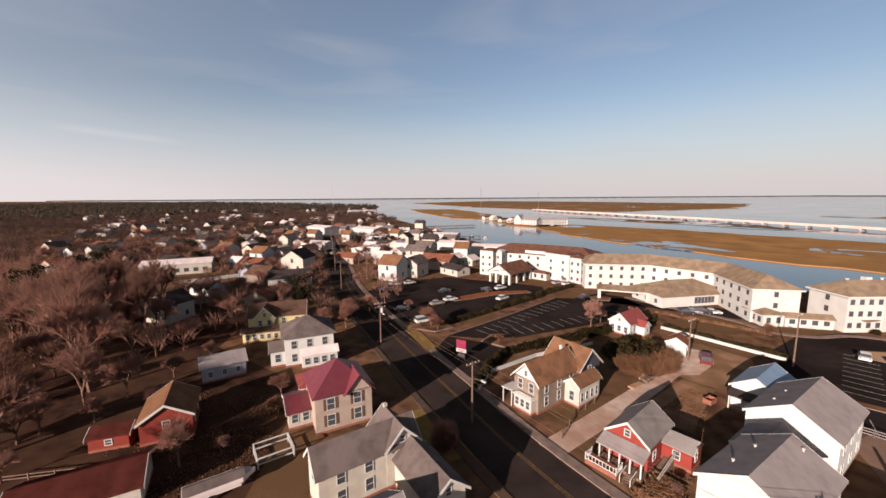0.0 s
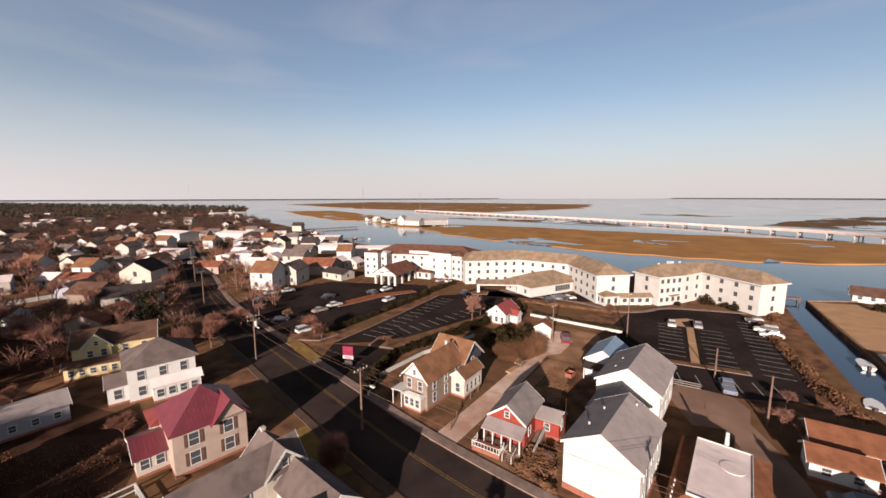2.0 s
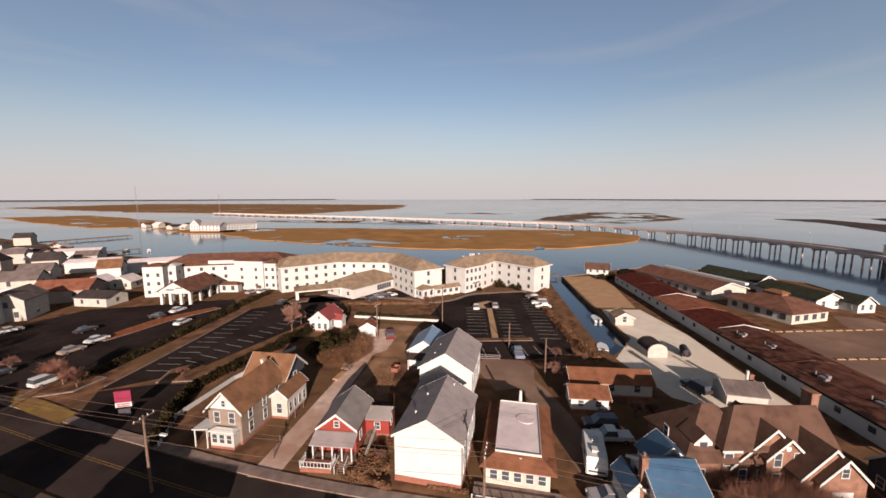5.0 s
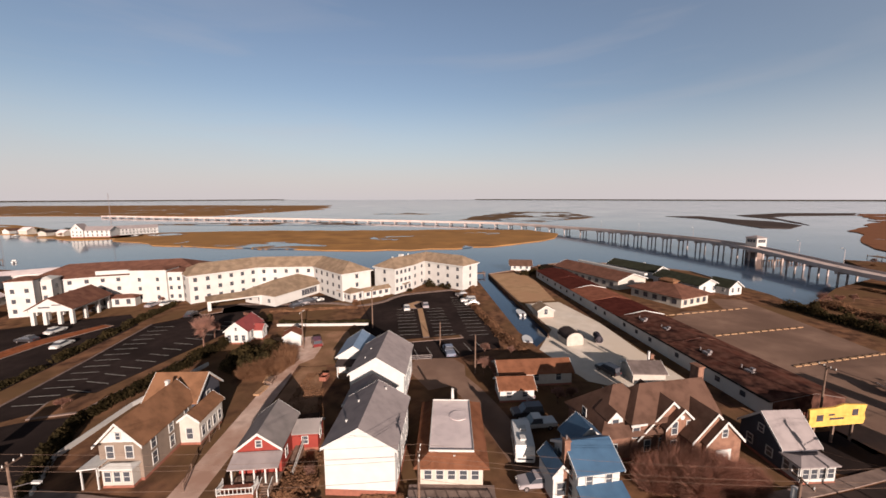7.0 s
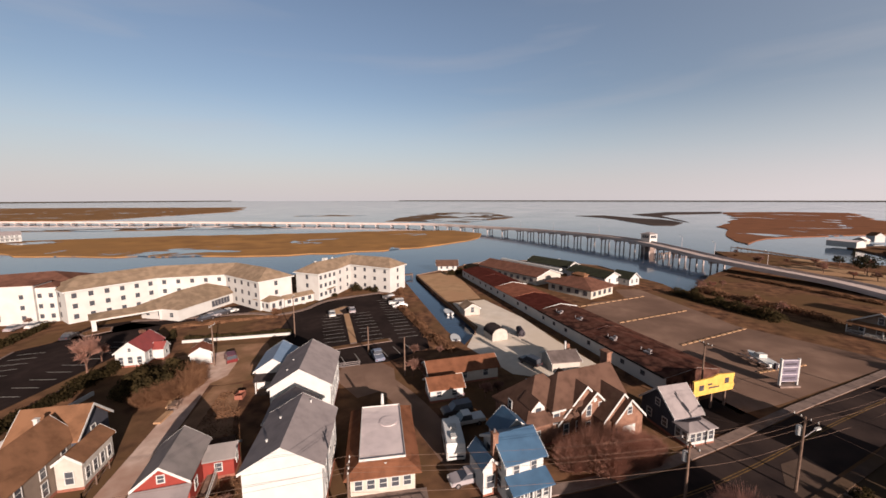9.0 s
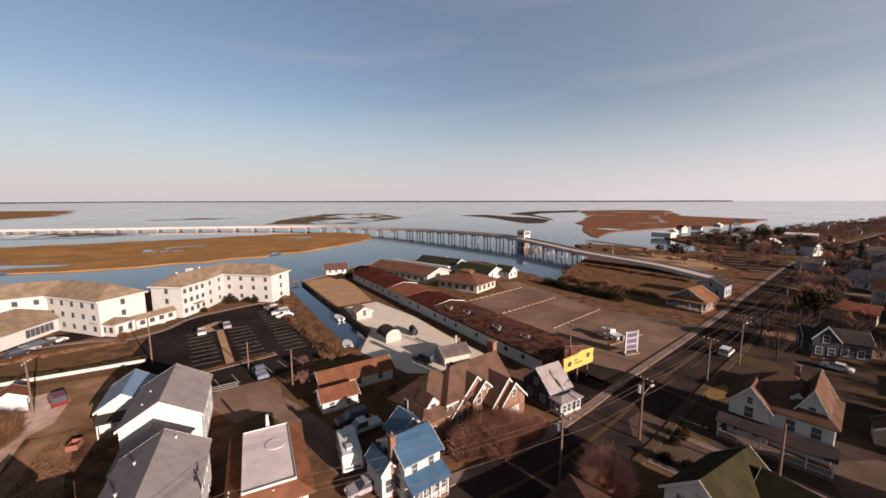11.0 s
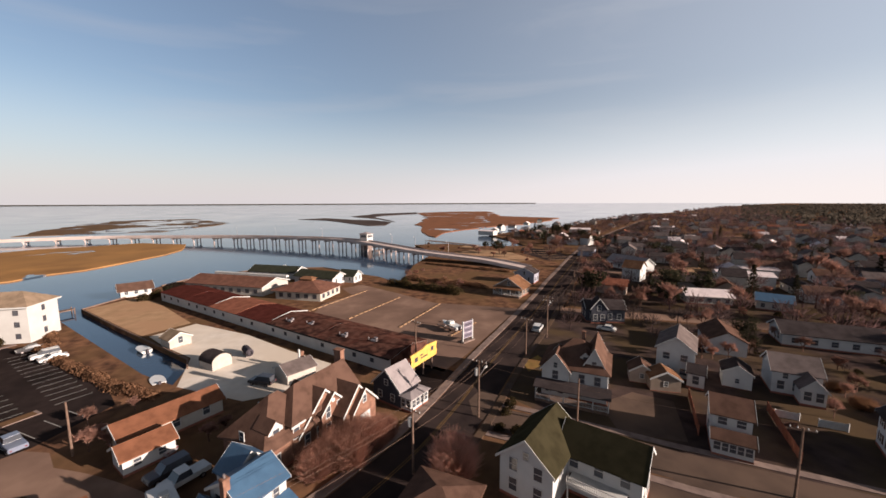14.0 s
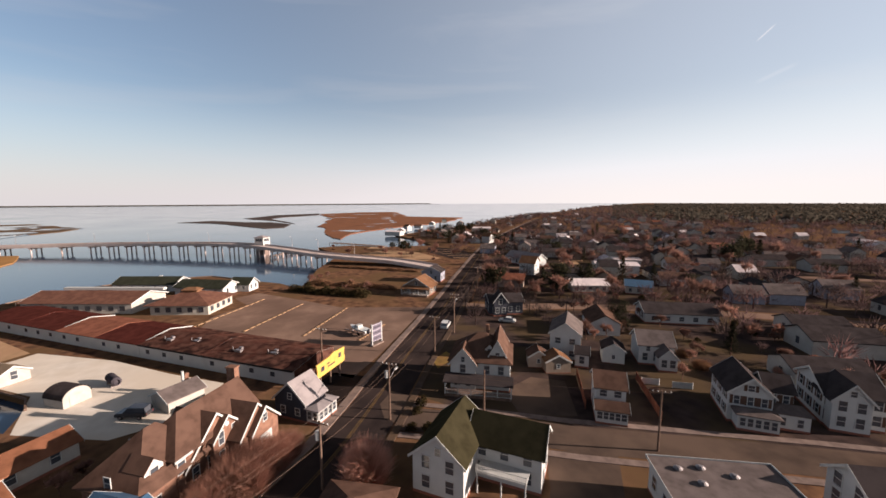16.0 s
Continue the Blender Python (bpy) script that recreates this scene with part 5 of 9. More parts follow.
block(g, "wall", w, 5.0, 3.0, 4.1, "stucco", "r_tan", axis="hip", over=0.5, found=0, wins={"f": [(1.0, 3, (0.8, 1.2))], "r": [(1.0, 2, (0.8, 1.2))]}, style="d")
m, w = site((85.2, 90.6), (94.8, 88.0), 2.8)
g = thing("covered_walk", m, "low white covered walk between the hotels", "walkway")
block(g, "wall", w, 2.8, 2.5, 3.3, "stucco", "r_tan", axis="x", over=0.3, found=0, wins={"f": [(1.0, 4, (1.0, 1.0))]}, style="d")

# brown-roofed hotel: long wing, two white towers, gabled porch
g = thing("hotel", I4, "white hotel with a long brown shingle roof and square towers", "hotel")
row_building(g, [(20, 163), (34, 156), (47, 147), (57, 139.5)], 18, 8.5, 12.0, "stucco", "r_cocoa", 3, (4, 4, 0), z0=1.2, wsize=(0.8, 1.0))
for fl, fr, dp, ev, lab in (((15.6, 157.6), (20.6, 154.2), 6.5, 10.2, ""), ((21.6, 157.0), (24.4, 155.2), 5.0, 9.6, ""), ((40.8, 148.6), (47.6, 140.2), 7.0, 10.4, ""), ((47.9, 141.0), (51.0, 137.2), 7.0, 9.6, "")):
    m, w = site(fl, fr, dp)
    bm = bmesh.new()
    box(bm, -w / 2, -dp / 2, 0, w / 2, dp / 2, ev)
    a = part("tower_wall", bm, M["stucco"], g)
    a.matrix_local = m
    bm = bmesh.new()
    hip_roof(bm, w, dp, ev, ev + 0.9, 0.3)
    part("tower_roof", bm, M["trim"] if dp < 6 else M["r_cocoa"], g).matrix_local = m
    for z in (1.2, 4.0, 6.9):
        for u in ((-w / 4, w / 4) if w > 4 else (0,)):
            put_window(g, m @ on_face(w, dp, "f", u, z), 0.7, 1.0, "d")
        put_window(g, m @ on_face(w, dp, "r", 0, z), 0.7, 1.0, "d")
bm = bmesh.new()
hull_prism(bm, [(34.5, 155.9, 9.2), (47.2, 147.0, 9.2), (47.2, 147.0, 10.4), (34.5, 155.9, 10.4)], (-0.3, -0.4, 0))
part("parapet_wall", bm, M["stucco"], g)
m, w = site((17.6, 143.2), (24.6, 136.4), 15)
g = thing("entrance_porch", m, "white gabled hotel porch on square piers with brown roof", "porch")
bm = bmesh.new()
gable_roof(bm, w, 15, 4.4, 7.2, "y", 0.6)
part("roof", bm, M["r_cocoa"], g)
bm = bmesh.new()
gable_wall(bm, w, 15, 3.6, 4.4, 7.2, "y")
part("gable", bm, M["stucco"], g)
for x, wd in ((-2.6, 3.2), (0.4, 2.6)):
    bm = bmesh.new()
    box(bm, x, -7.55, 4.6 if x < 0 else 5.2, x + wd * 0.8, -7.5, 4.95 if x < 0 else 5.45)
    part("sign_lettering", bm, M["ink"], g)
for y in (-7.2, -2.5, 2.5, 7.0):
    for x in (-w / 2 + 0.5, -w / 6, w / 6, w / 2 - 0.5) if y < -7 else (-w / 2 + 0.5, w / 2 - 0.5):
        bm = bmesh.new()
        box(bm, x - 0.4, y - 0.1, 0, x + 0.4, y + 0.7, 3.6)
        part("pier", bm, M["stucco"], g)
m, w = site((33, 150), (40, 143.5), 3.0)
g = thing("garden_pavilion", m, "low white pavilion beside the brown-roofed hotel", "pavilion")
block(g, "wall", w, 3.0, 2.6, 3.6, "stucco", "r_cocoa", axis="hip", over=0.4, found=0, wins={"f": [(0.8, 3, (0.9, 1.4))]}, style="d")

# ---- the long strip, restaurants and waterside sheds ----
STRIP_A, STRIP_B = Vector((150.0, 56.6)), Vector((71.8, -9.6))
units = [(0.00, 0.17, "r_oxide"), (0.17, 0.32, "r_oxide"), (0.32, 0.46, "r_rust"), (0.46, 0.60, "r_oxide"), (0.60, 0.78, "r_stain"), (0.78, 1.00, "r_stain")]
for i, (t0, t1, rf) in enumerate(units):
    m, w = site(STRIP_A.lerp(STRIP_B, t0 + 0.0004), STRIP_A.lerp(STRIP_B, t1 - 0.0004), 12)
    g = thing("strip_shop", m, "unit of a long low shop row with dark red-brown roof" if rf != "r_stain" else "unit of a long low shop row with stained brown roof", "shop", "long shop row")
    lo, hi = 2.9, 4.0 - 0.12 * (i % 2)
    bm = bmesh.new()
    hull_prism(bm, [(-w / 2, -6, 0), (-w / 2, 6, 0), (-w / 2, 6, lo), (-w / 2, 1, hi), (-w / 2, -6, lo)], (w, 0, 0))
    part("wall", bm, M["stucco"], g)
    bm = bmesh.new()
    for q in (((-6.4, lo - 0.06), (1, hi)), ((6.4, lo - 0.06), (1, hi))):
        hull_prism(bm, [(-w / 2 + 0.02, q[0][0], q[0][1] + 0.03), (w / 2 - 0.02, q[0][0], q[0][1] + 0.03), (w / 2 - 0.02, q[1][0], q[1][1] + 0.03), (-w / 2 + 0.02, q[1][0], q[1][1] + 0.03)], (0, 0, 0.12))
    part("roof", bm, M[rf], g)
    if i in (1, 3):
        bm = bmesh.new()
        hull_prism(bm, [(w / 2 - 0.25, -6.4, lo), (w / 2 - 0.25, 1, hi + 0.4), (w / 2 - 0.25, 6.4, lo + 0.3), (w / 2 - 0.25, 6.4, lo - 0.1), (w / 2 - 0.25, -6.4, lo - 0.1)], (0.2, 0, 0))
        part("fire_wall", bm, M["trim"], g)
    for k in range(int(w / 5)):
        put_window(g, on_face(w, 12, "f", -w / 2 + 2.5 + 5 * k, 1.3), 0.8, 0.7, "d")
    if i >= 4:
        for k in range(2):
            bm = bmesh.new()
            x, y = -w / 2 + w * (0.25 + 0.35 * k), -3.4 + 1.2 * k
            box(bm, x, y, 3.2, x + 1.5, y + 0.7, 3.85)
            box(bm, x + 0.2, y + 0.9, 3.3, x + 0.9, y + 1.4, 4.1)
            tube(bm, (x - 0.8, y + 0.4, 3.2), (x - 0.8, y + 0.4, 4.2), 0.12, n=8)
            part("rooftop_unit", bm, M["metal"], g)
        # black strip along the front eave
        bm = bmesh.new()
        box(bm, -w / 2 + 0.05, -6.5, lo - 0.1, w / 2 - 0.05, -6.42, lo + 0.25)
        part("gutter", bm, M["black"], g)
    if i == 5:
        bm = bmesh.new()
        hull_prism(bm, [(w / 2 + 0.01, -6, 0), (w / 2 + 0.01, 6, 0), (w / 2 + 0.01, 6, lo), (w / 2 + 0.01, 1, hi), (w / 2 + 0.01, -6, lo)], (0.08, 0, 0))
        part("end_boarding", bm, M["r_stain"], g)

m, w = site((163.5, 53.5), (145.5, 24.5), 14)
g = thing("restaurant", m, "long waterside restaurant with a dark red-brown roof", "restaurant")
block(g, "wall", w, 14, 3.3, 5.4, "greige", "r_cocoa", axis="x", over=0.6, found=0, wins={"f": [(1.0, 9, (1.4, 1.2))]}, style="d")
bm = bmesh.new()
box(bm, -w / 2, 6.2, 4.2, w / 2, 7.8, 5.0)
part("white_canopy", bm, M["trim"], g)
m, w = site((140.8, 19.5), (132.0, 4.6), 13)
g = thing("restaurant", m, "restaurant with a spreading brown hipped roof and a capped top", "restaurant")
block(g, "wall", w, 13, 3.0, 5.6, "cream", "r_cocoa", axis="hip", over=1.2, found=0, top=(5.5, 3.2), wins={"f": [(0.9, 5, (1.3, 1.3))], "r": [(0.9, 4, (1.3, 1.3))]}, style="d")
bm = bmesh.new()
hip_roof(bm, 4.4, 2.4, 6.2, 7.0, 0.4, top=(3.0, 1.0))
box(bm, -2.2, -1.2, 5.4, 2.2, 1.2, 6.2)
part("roof_cap", bm, M["r_brown"], g)
for fl, fr, dp, rf in (((186, 36), (174, 16), 9, "r_forest"), ((168, 15.5), (155.5, 0.5), 9, "r_forest"), ((163, -2), (158.5, -8), 6, "r_forest")):
    m, w = site(fl, fr, dp)
    g = thing("boathouse", m, "white waterside building with a dark green roof", "boathouse", "green-roofed waterside buildings")
    block(g, "wall", w, dp, 2.8, 4.8, "white", rf, axis="x", over=0.5, found=0, wins={"f": [(0.9, max(2, int(w / 4)), (1.0, 1.2))], "r": [(0.9, 2)]})
m, w = site((157.5, 71.5), (161.5, 63.8), 6)
g = thing("dock_house", m, "white dock house with a tan roof beside the channel", "house")
block(g, "wall", w, 6, 2.8, 4.5, "white", "r_umber", axis="x", over=0.9, found=0, wins={"f": [(1.0, 3)], "r": [(1, 1)]})
m, w = site((98.6, 36.6), (101.6, 33.2), 4.4)
g = thing("shed", m, "white gabled shed with a grey roof on the shell yard", "shed")
block(g, "wall", w, 4.4, 2.1, 3.4, "greige", "r_tan", over=0.3, found=0.1, wins={"f": [(1.0, 1)]})


def arch_hut(m, w, d, h):
    g = thing("arched_hut", m, "white arched storage hut with a curved roof", "shed")
    r = w / 2
    arc = [(r * math.cos(math.pi * k / 12), h - r * 0.75 + r * 0.75 * math.sin(math.pi * k / 12)) for k in range(13)]
    bm = bmesh.new()
    hull_prism(bm, [(-r, -d / 2, 0)] + [(r, -d / 2, 0)] + [(x, -d / 2, z) for x, z in arc], (0, d, 0))
    part("shell", bm, M["greige"], g)
    bm = bmesh.new()
    arc2 = [(x * 1.04, z * 1.02 + 0.05) for x, z in arc]
    for k in range(12):
        (x0, z0), (x1, z1) = arc2[k], arc2[k + 1]
        hull_prism(bm, [(x0, -d / 2 - 0.1, z0), (x1, -d / 2 - 0.1, z1), (x1, d / 2 + 0.1, z1), (x0, d / 2 + 0.1, z0)], (0, 0, 0.06))
    bmesh.ops.remove_doubles(bm, verts=bm.verts, dist=0.001)
    part("roof", bm, M["r_dark"], g)
    bm = bmesh.new()
    box(bm, -r * 0.55, -d / 2 - 0.06, 0.05, r * 0.55, -d / 2 - 0.01, h * 0.62)
    part("door", bm, M["greige"], g)


m, w = site((83.2, 24.0), (86.0, 21.2), 4.6)
arch_hut(m, w + 0.1, 4.4, 2.9)
# fuel tank on cradles
g = thing("fuel_tank", pose(90.0, 19.0, 0, 0, 0, 25), "dark cylindrical tank on cradles in the shell yard", "tank")
bm = bmesh.new()
tube(bm, (-1.7, 0, 1.1), (1.7, 0, 1.1), 0.8, n=16)
tube(bm, (-2.0, 0, 1.1), (-1.7, 0, 1.1), 0.45, 0.8, n=16, cap=False)
tube(bm, (1.7, 0, 1.1), (2.0, 0, 1.1), 0.8, 0.45, n=16)
part("tank", bm, M["ink"], g)
for x in (-1.1, 1.1):
    bm = bmesh.new()
    box(bm, x - 0.12, -0.7, 0, x + 0.12, 0.7, 0.5)
    part("cradle", bm, M["metal"], g)
# grey gabled shed half in the brick house's shade
m, w = site((72.6, 9.2), (75.6, 4.4), 5.0)
g = thing("shed", m, "pale shed with a low grey roof and white flue", "shed")
block(g, "wall", w, 5.0, 2.0, 3.2, "greige", "r_slate", axis="x", over=0.3, found=0)
bm = bmesh.new()
tube(bm, (1.5, 1.2, 2.4), (1.5, 1.2, 4.6), 0.22, n=8)
part("flue", bm, M["trim"], g)
chimney(g, 2.4, 1.9, 2.0, 3.8, "brick", 0.6)

# yellow board on the end of the strip
m, w = site((66.6, -12.6), (72.4, -19.2), 0.5)
g = thing("yellow_board", m @ pose(0, 0, 0), "large bright yellow shop board on posts", "billboard")
bm = bmesh.new()
pr = [(-w / 2, 2.7), (w / 2 - 0.2, 2.7), (w / 2, 3.5), (w / 2 - 0.25, 4.2), (w / 2, 5.4), (0.8, 5.7), (-0.5, 5.35), (-w / 2, 5.2), (-w / 2 + 0.2, 4.0)]
hull_prism(bm, [(x, -0.12, z) for x, z in pr], (0, 0.24, 0))
part("board", bm, M["billboard"], g)
for x, zz, ww, hh in ((-3.2, 3.5, 1.0, 0.9), (-1.4, 4.2, 0.9, 0.25), (-1.2, 3.6, 2.2, 0.25), (2.2, 4.0, 0.9, 0.9)):
    bm = bmesh.new()
    box(bm, x, -0.15, zz, x + ww, -0.121, zz + hh)
    part("lettering", bm, M["ink"], g)
for x in (-3.0, 0.0, 3.0):
    bm = bmesh.new()
    box(bm, x - 0.12, 0.13, 0, x + 0.12, 0.4, 5.0)
    part("post", bm, M["wood"], g)

# grey sign by the gravel lot
m, w = site((82.6, -28.6), (84.0, -31.4), 0.5)
g = thing("lot_sign", m, "tall grey and white roadside sign on two posts", "sign")
bm = bmesh.new()
box(bm, -1.5, -0.15, 1.0, 1.5, 0.15, 5.0)
part("sign_box", bm, M["signgrey"], g)
for z, hh in ((3.75, 1.1), (2.45, 1.1), (1.15, 1.1)):
    bm = bmesh.new()
    box(bm, -1.42, -0.17, z, 1.42, -0.151, z + hh)
    part("panel", bm, M["panelgrey"], g)
for z, hh in ((4.15, 0.25), (2.9, 0.2), (1.6, 0.2)):
    bm = bmesh.new()
    box(bm, -1.1, -0.19, z, 1.1, -0.171, z + hh)
    part("lettering", bm, M["ink"], g)
for x in (-1.62, 1.62):
    bm = bmesh.new()
    box(bm, x - 0.12, -0.2, 0, x + 0.12, 0.2, 5.2)
    part("post", bm, M["trim"], g)
bm = bmesh.new()
box(bm, -1.9, -0.6, 0, 1.9, 0.6, 0.35)
part("plinth", bm, M["concrete"], g)

# red sign of the car park
m, w = site((2.5, 73.7), (4.5, 72.5), 0.4)
g = thing("car_park_sign", m, "red and white roadside sign with a dark base", "sign")
bm = bmesh.new()
box(bm, -1.1, -0.15, 2.2, 1.1, 0.15, 4.0)
part("sign_box", bm, M["pink"], g)
bm = bmesh.new()
box(bm, -1.1, -0.15, 1.45, 1.1, 0.15, 2.15)
part("lower_box", bm, M["stucco"], g)
for z in (1.55, 1.85):
    bm = bmesh.new()
    box(bm, -0.8, -0.17, z, 0.8, -0.151, z + 0.15)
    part("lettering", bm, M["pink"], g)
bm = bmesh.new()
box(bm, -0.8, -0.1, 0, 0.8, 0.1, 1.1)
part("plinth", bm, M["ink"], g)

# ---- bridge over the channel ----
BRIDGE = smooth_line([(205, 850, 1.6), (243, 732, 1.6), (283, 626, 1.6), (328, 509, 1.7), (358, 406, 1.8), (381, 335, 1.9), (394, 267, 2.1), (401, 200, 2.8), (388, 154, 3.3), (370, 116, 3.9), (353, 84, 4.6), (334, 55, 5.2), (316, 31, 5.6), (299, 10, 5.9), (283, -7, 6.0), (266, -21, 5.7), (240, -35.5, 5.0), (215, -49, 4.2), (199, -64, 3.2), (184, -80, 2.0), (166, -92, 0.4)], 4)
g = thing("bridge", I4, "long low concrete road bridge on many piers", "bridge")
lft, rgt = ribbon_pts([(p[0], p[1]) for p in BRIDGE], 5.0)
bm = bmesh.new()
for i in range(len(BRIDGE) - 1):
    q = [(*rgt[i], BRIDGE[i][2]), (*rgt[i + 1], BRIDGE[i + 1][2]), (*lft[i + 1], BRIDGE[i + 1][2]), (*lft[i], BRIDGE[i][2])]
    hull_prism(bm, q, (0, 0, -0.85))
bmesh.ops.remove_doubles(bm, verts=bm.verts, dist=0.01)
part("deck", bm, M["deckgrey"], g)
for side in (lft, rgt):
    bm = bmesh.new()
    for i in range(len(BRIDGE) - 1):
        a, b = side[i], side[i + 1]
        hull_prism(bm, [(a.x, a.y, BRIDGE[i][2]), (b.x, b.y, BRIDGE[i + 1][2]), (b.x, b.y, BRIDGE[i + 1][2] + 0.9), (a.x, a.y, BRIDGE[i][2] + 0.9)], (0.25, 0.1, 0))
    bmesh.ops.remove_doubles(bm, verts=bm.verts, dist=0.01)
    part("parapet", bm, M["bridge"], g)
acc = 0.0
for i in range(len(BRIDGE) - 1):
    a, b = Vector(BRIDGE[i]), Vector(BRIDGE[i + 1])
    seg = (b - a).length
    while acc < seg:
        p = a.lerp(b, acc / seg)
        if p.z > (1.5 if p.y > 0 else 4.0):
            d = (b - a).normalized()
            nrm = Vector((-d.y, d.x, 0))
            bm = bmesh.new()
            for u in (-3.6, 0.0, 3.6):
                tube(bm, p + nrm * u + Vector((0, 0, -p.z - 2.5)), p + nrm * u + Vector((0, 0, -1.6)), 0.42, n=6)
            q = [p + nrm * 4.7 + d * 0.65, p - nrm * 4.7 + d * 0.65, p - nrm * 4.7 - d * 0.65, p + nrm * 4.7 - d * 0.65]
            hull_prism(bm, [(v.x, v.y, p.z - 1.9) for v in q], (0, 0, 1.05))
            part("pier", bm, M["bridge"], g)
        acc += 20.0 if p.y > 90 else 13.0
    acc -= seg
# bridge-keeper's house
m = pose(272, -24, 0, 0, 0, -135)
g = thing("bridge_tower", m, "square white bridge-keeper's tower above the drawbridge", "tower")
bm = bmesh.new()
box(bm, -3.0, -3.0, -2.0, 3.0, 3.0, 5.0)
part("base", bm, M["concrete"], g)
bm = bmesh.new()
box(bm, -3.2, -3.2, 5.0, 3.2, 3.2, 10.6)
part("wall", bm, M["stucco"], g)
bm = bmesh.new()
hip_roof(bm, 6.4, 6.4, 10.6, 12.0, 0.5)
part("roof", bm, M["r_grey"], g)
for side in "frl":
    for u in (-1.6, 0, 1.6):
        put_window(g, on_face(6.4, 6.4, side, u, 8.3), 1.2, 1.5, "d")
# draw machinery and fender below the span
g = thing("bridge_fender", pose(268, -30, 0, 0, 0, -45), "dark timber fender under the drawbridge", "fender")
bm = bmesh.new()
for i in range(16):
    box(bm, -14 + i * 1.8, -8.4, -2.5, -13.6 + i * 1.8, -8.0, 1.2)
box(bm, -14.5, -8.5, 0.3, 14, -8.2, 0.7)
part("timber", bm, M["wood"], g)
for x, y, z in ((404, 180, 3.0), (380, 122, 3.9), (354, 75, 4.7), (330, 42, 5.4), (302, 6, 5.9), (246, -38, 5.2), (226, -49, 4.6), (206, -64, 3.4)):
    g = thing("street_lamp", pose(x, y, z), "tall bridge lamp with a curved arm", "street lamp", "bridge lamps")
    bm = bmesh.new()
    tube(bm, (0, 0, -0.5), (0, 0, 6.5), 0.12, 0.08)
    tube(bm, (0, 0, 6.5), (1.6, 0.6, 7.0), 0.07)
    part("pole", bm, M["metal"], g)
    bm = bmesh.new()
    box(bm, 1.3, 0.4, 6.8, 2.5, 0.9, 7.05)
    part("lamp_head", bm, M["trim"], g)

# piers and jetties
def jetty(pts, w, label):
    g = thing("jetty", I4, label, "jetty", "timber jetties")
    l, r = ribbon_pts(pts, w / 2)
    bm = bmesh.new()
    for i in range(len(pts) - 1):
        hull_prism(bm, [(*r[i], 0.35), (*r[i + 1], 0.35), (*l[i + 1], 0.35), (*l[i], 0.35)], (0, 0, 0.25))
    part("deck", bm, M["wood"], g)
    A, B = Vector(pts[0]), Vector(pts[-1])
    for i in range(max(2, int((B - A).length / 6))):
        p = A.lerp(B, i / max(1, int((B - A).length / 6) - 1))
        for s in (-1, 1):
            bm = bmesh.new()
            d = (B - A).normalized() * (w / 2)
            tube(bm, (p.x - d.y * s, p.y + d.x * s, -2.2), (p.x - d.y * s, p.y + d.x * s, 1.1), 0.16)
            part("pile", bm, M["pole"], g)


jetty([(262, -105), (308, -78)], 5, "long timber pier above the water")
jetty([(-22, 400), (35, 420)], 7, "broad timber pier in the channel")
jetty([(144, 78), (133, 88)], 2, "small timber jetty at the canal mouth")
jetty([(5, 300), (30, 306)], 3, "small timber jetty with boats")

# ---- houses on the near side of the main street ----
m, w = site((-17.8, 48.4), (-10.7, 52.2), 8.4)
g = thing("pink_house", m, "taupe two-storey house with a maroon metal hipped roof", "house")
block(g, "wall", w, 8.4, 5.4, 8.9, "taupe", "r_maroon", axis="hip", over=0.4, wins={"f": [(1.0, 2, (1.0, 1.6)), (3.4, 2, (1.0, 1.6))], "r": [(1.0, 2), (3.4, 2)]}, style="s")
bm = bmesh.new()
hull_prism(bm, [(0.3, -4.6, 5.3), (3.9, -4.6, 5.3), (2.1, -4.6, 7.6)], (0, 3.6, 0))
part("front_gable", bm, M["taupe"], g)
bm = bmesh.new()
for s in (-1, 1):
    hull_prism(bm, [(2.1 + s * 2.3, -5.0, 5.05), (2.1, -5.0, 7.75), (2.1, -0.8, 7.75), (2.1 + s * 2.3, -0.8, 5.05)], (0, 0, 0.12))
part("gable_roof", bm, M["r_maroon"], g)
block(g, "wing_wall", 3.2, 6.0, 2.5, 3.6, "greige", "r_maroon", axis="x", over=0.3, at=(-w / 2 - 1.61, 1.9, 0), wins={"f": [(1.0, 2, (0.8, 1.2))]}, roof_name="wing_roof")
block(g, "rear_wall", 5.0, 4.6, 3.4, 4.6, "greige", "r_red", axis="hip", over=0.4, at=(-2.2, 6.4, 0), roof_name="rear_roof", wins={"l": [(1.0, 2)]})

m, w = site((-12.8, 34.5), (-3.2, 40.8), 4.0)
g = thing("cream_house", m, "cream two-storey house with a grey shingle roof", "house")
block(g, "wall", w, 4.0, 5.0, 7.0, "cream", "r_slate", axis="x", over=0.4, wins={"l": [(3.2, 1)]})
block(g, "gable_wall", 4.0, 5.0, 5.0, 7.05, "cream", "r_slate", over=0.4, at=(w / 2 - 1.96, 0.45, 0), wins={"f": [(5.2, 1, (0.6, 0.8))], "r": [(1.0, 2), (3.2, 2)]}, roof_name="gable_roof", found=0.34)
for x in (-3.4, -0.3, w / 2 - 1.96):
    for z in (1.0, 3.2):
        put_window(g, pose(x, -2.06 if x > 1 else -2.0, z), 0.85, 1.4)
block(g, "wing_wall", 4.2, 7.8, 3.7, 5.4, "cream", "r_slate", over=0.4, at=(w / 2 - 0.9, -5.97, 0), wins={"f": [(1.0, 2), (3.5, 1, (0.6, 0.8))], "r": [(1.0, 3)]}, roof_name="wing_roof", found=0.33)
chimney(g, w / 2 - 1.9, 2.7, 6.4, 7.6, "greige", 0.4)

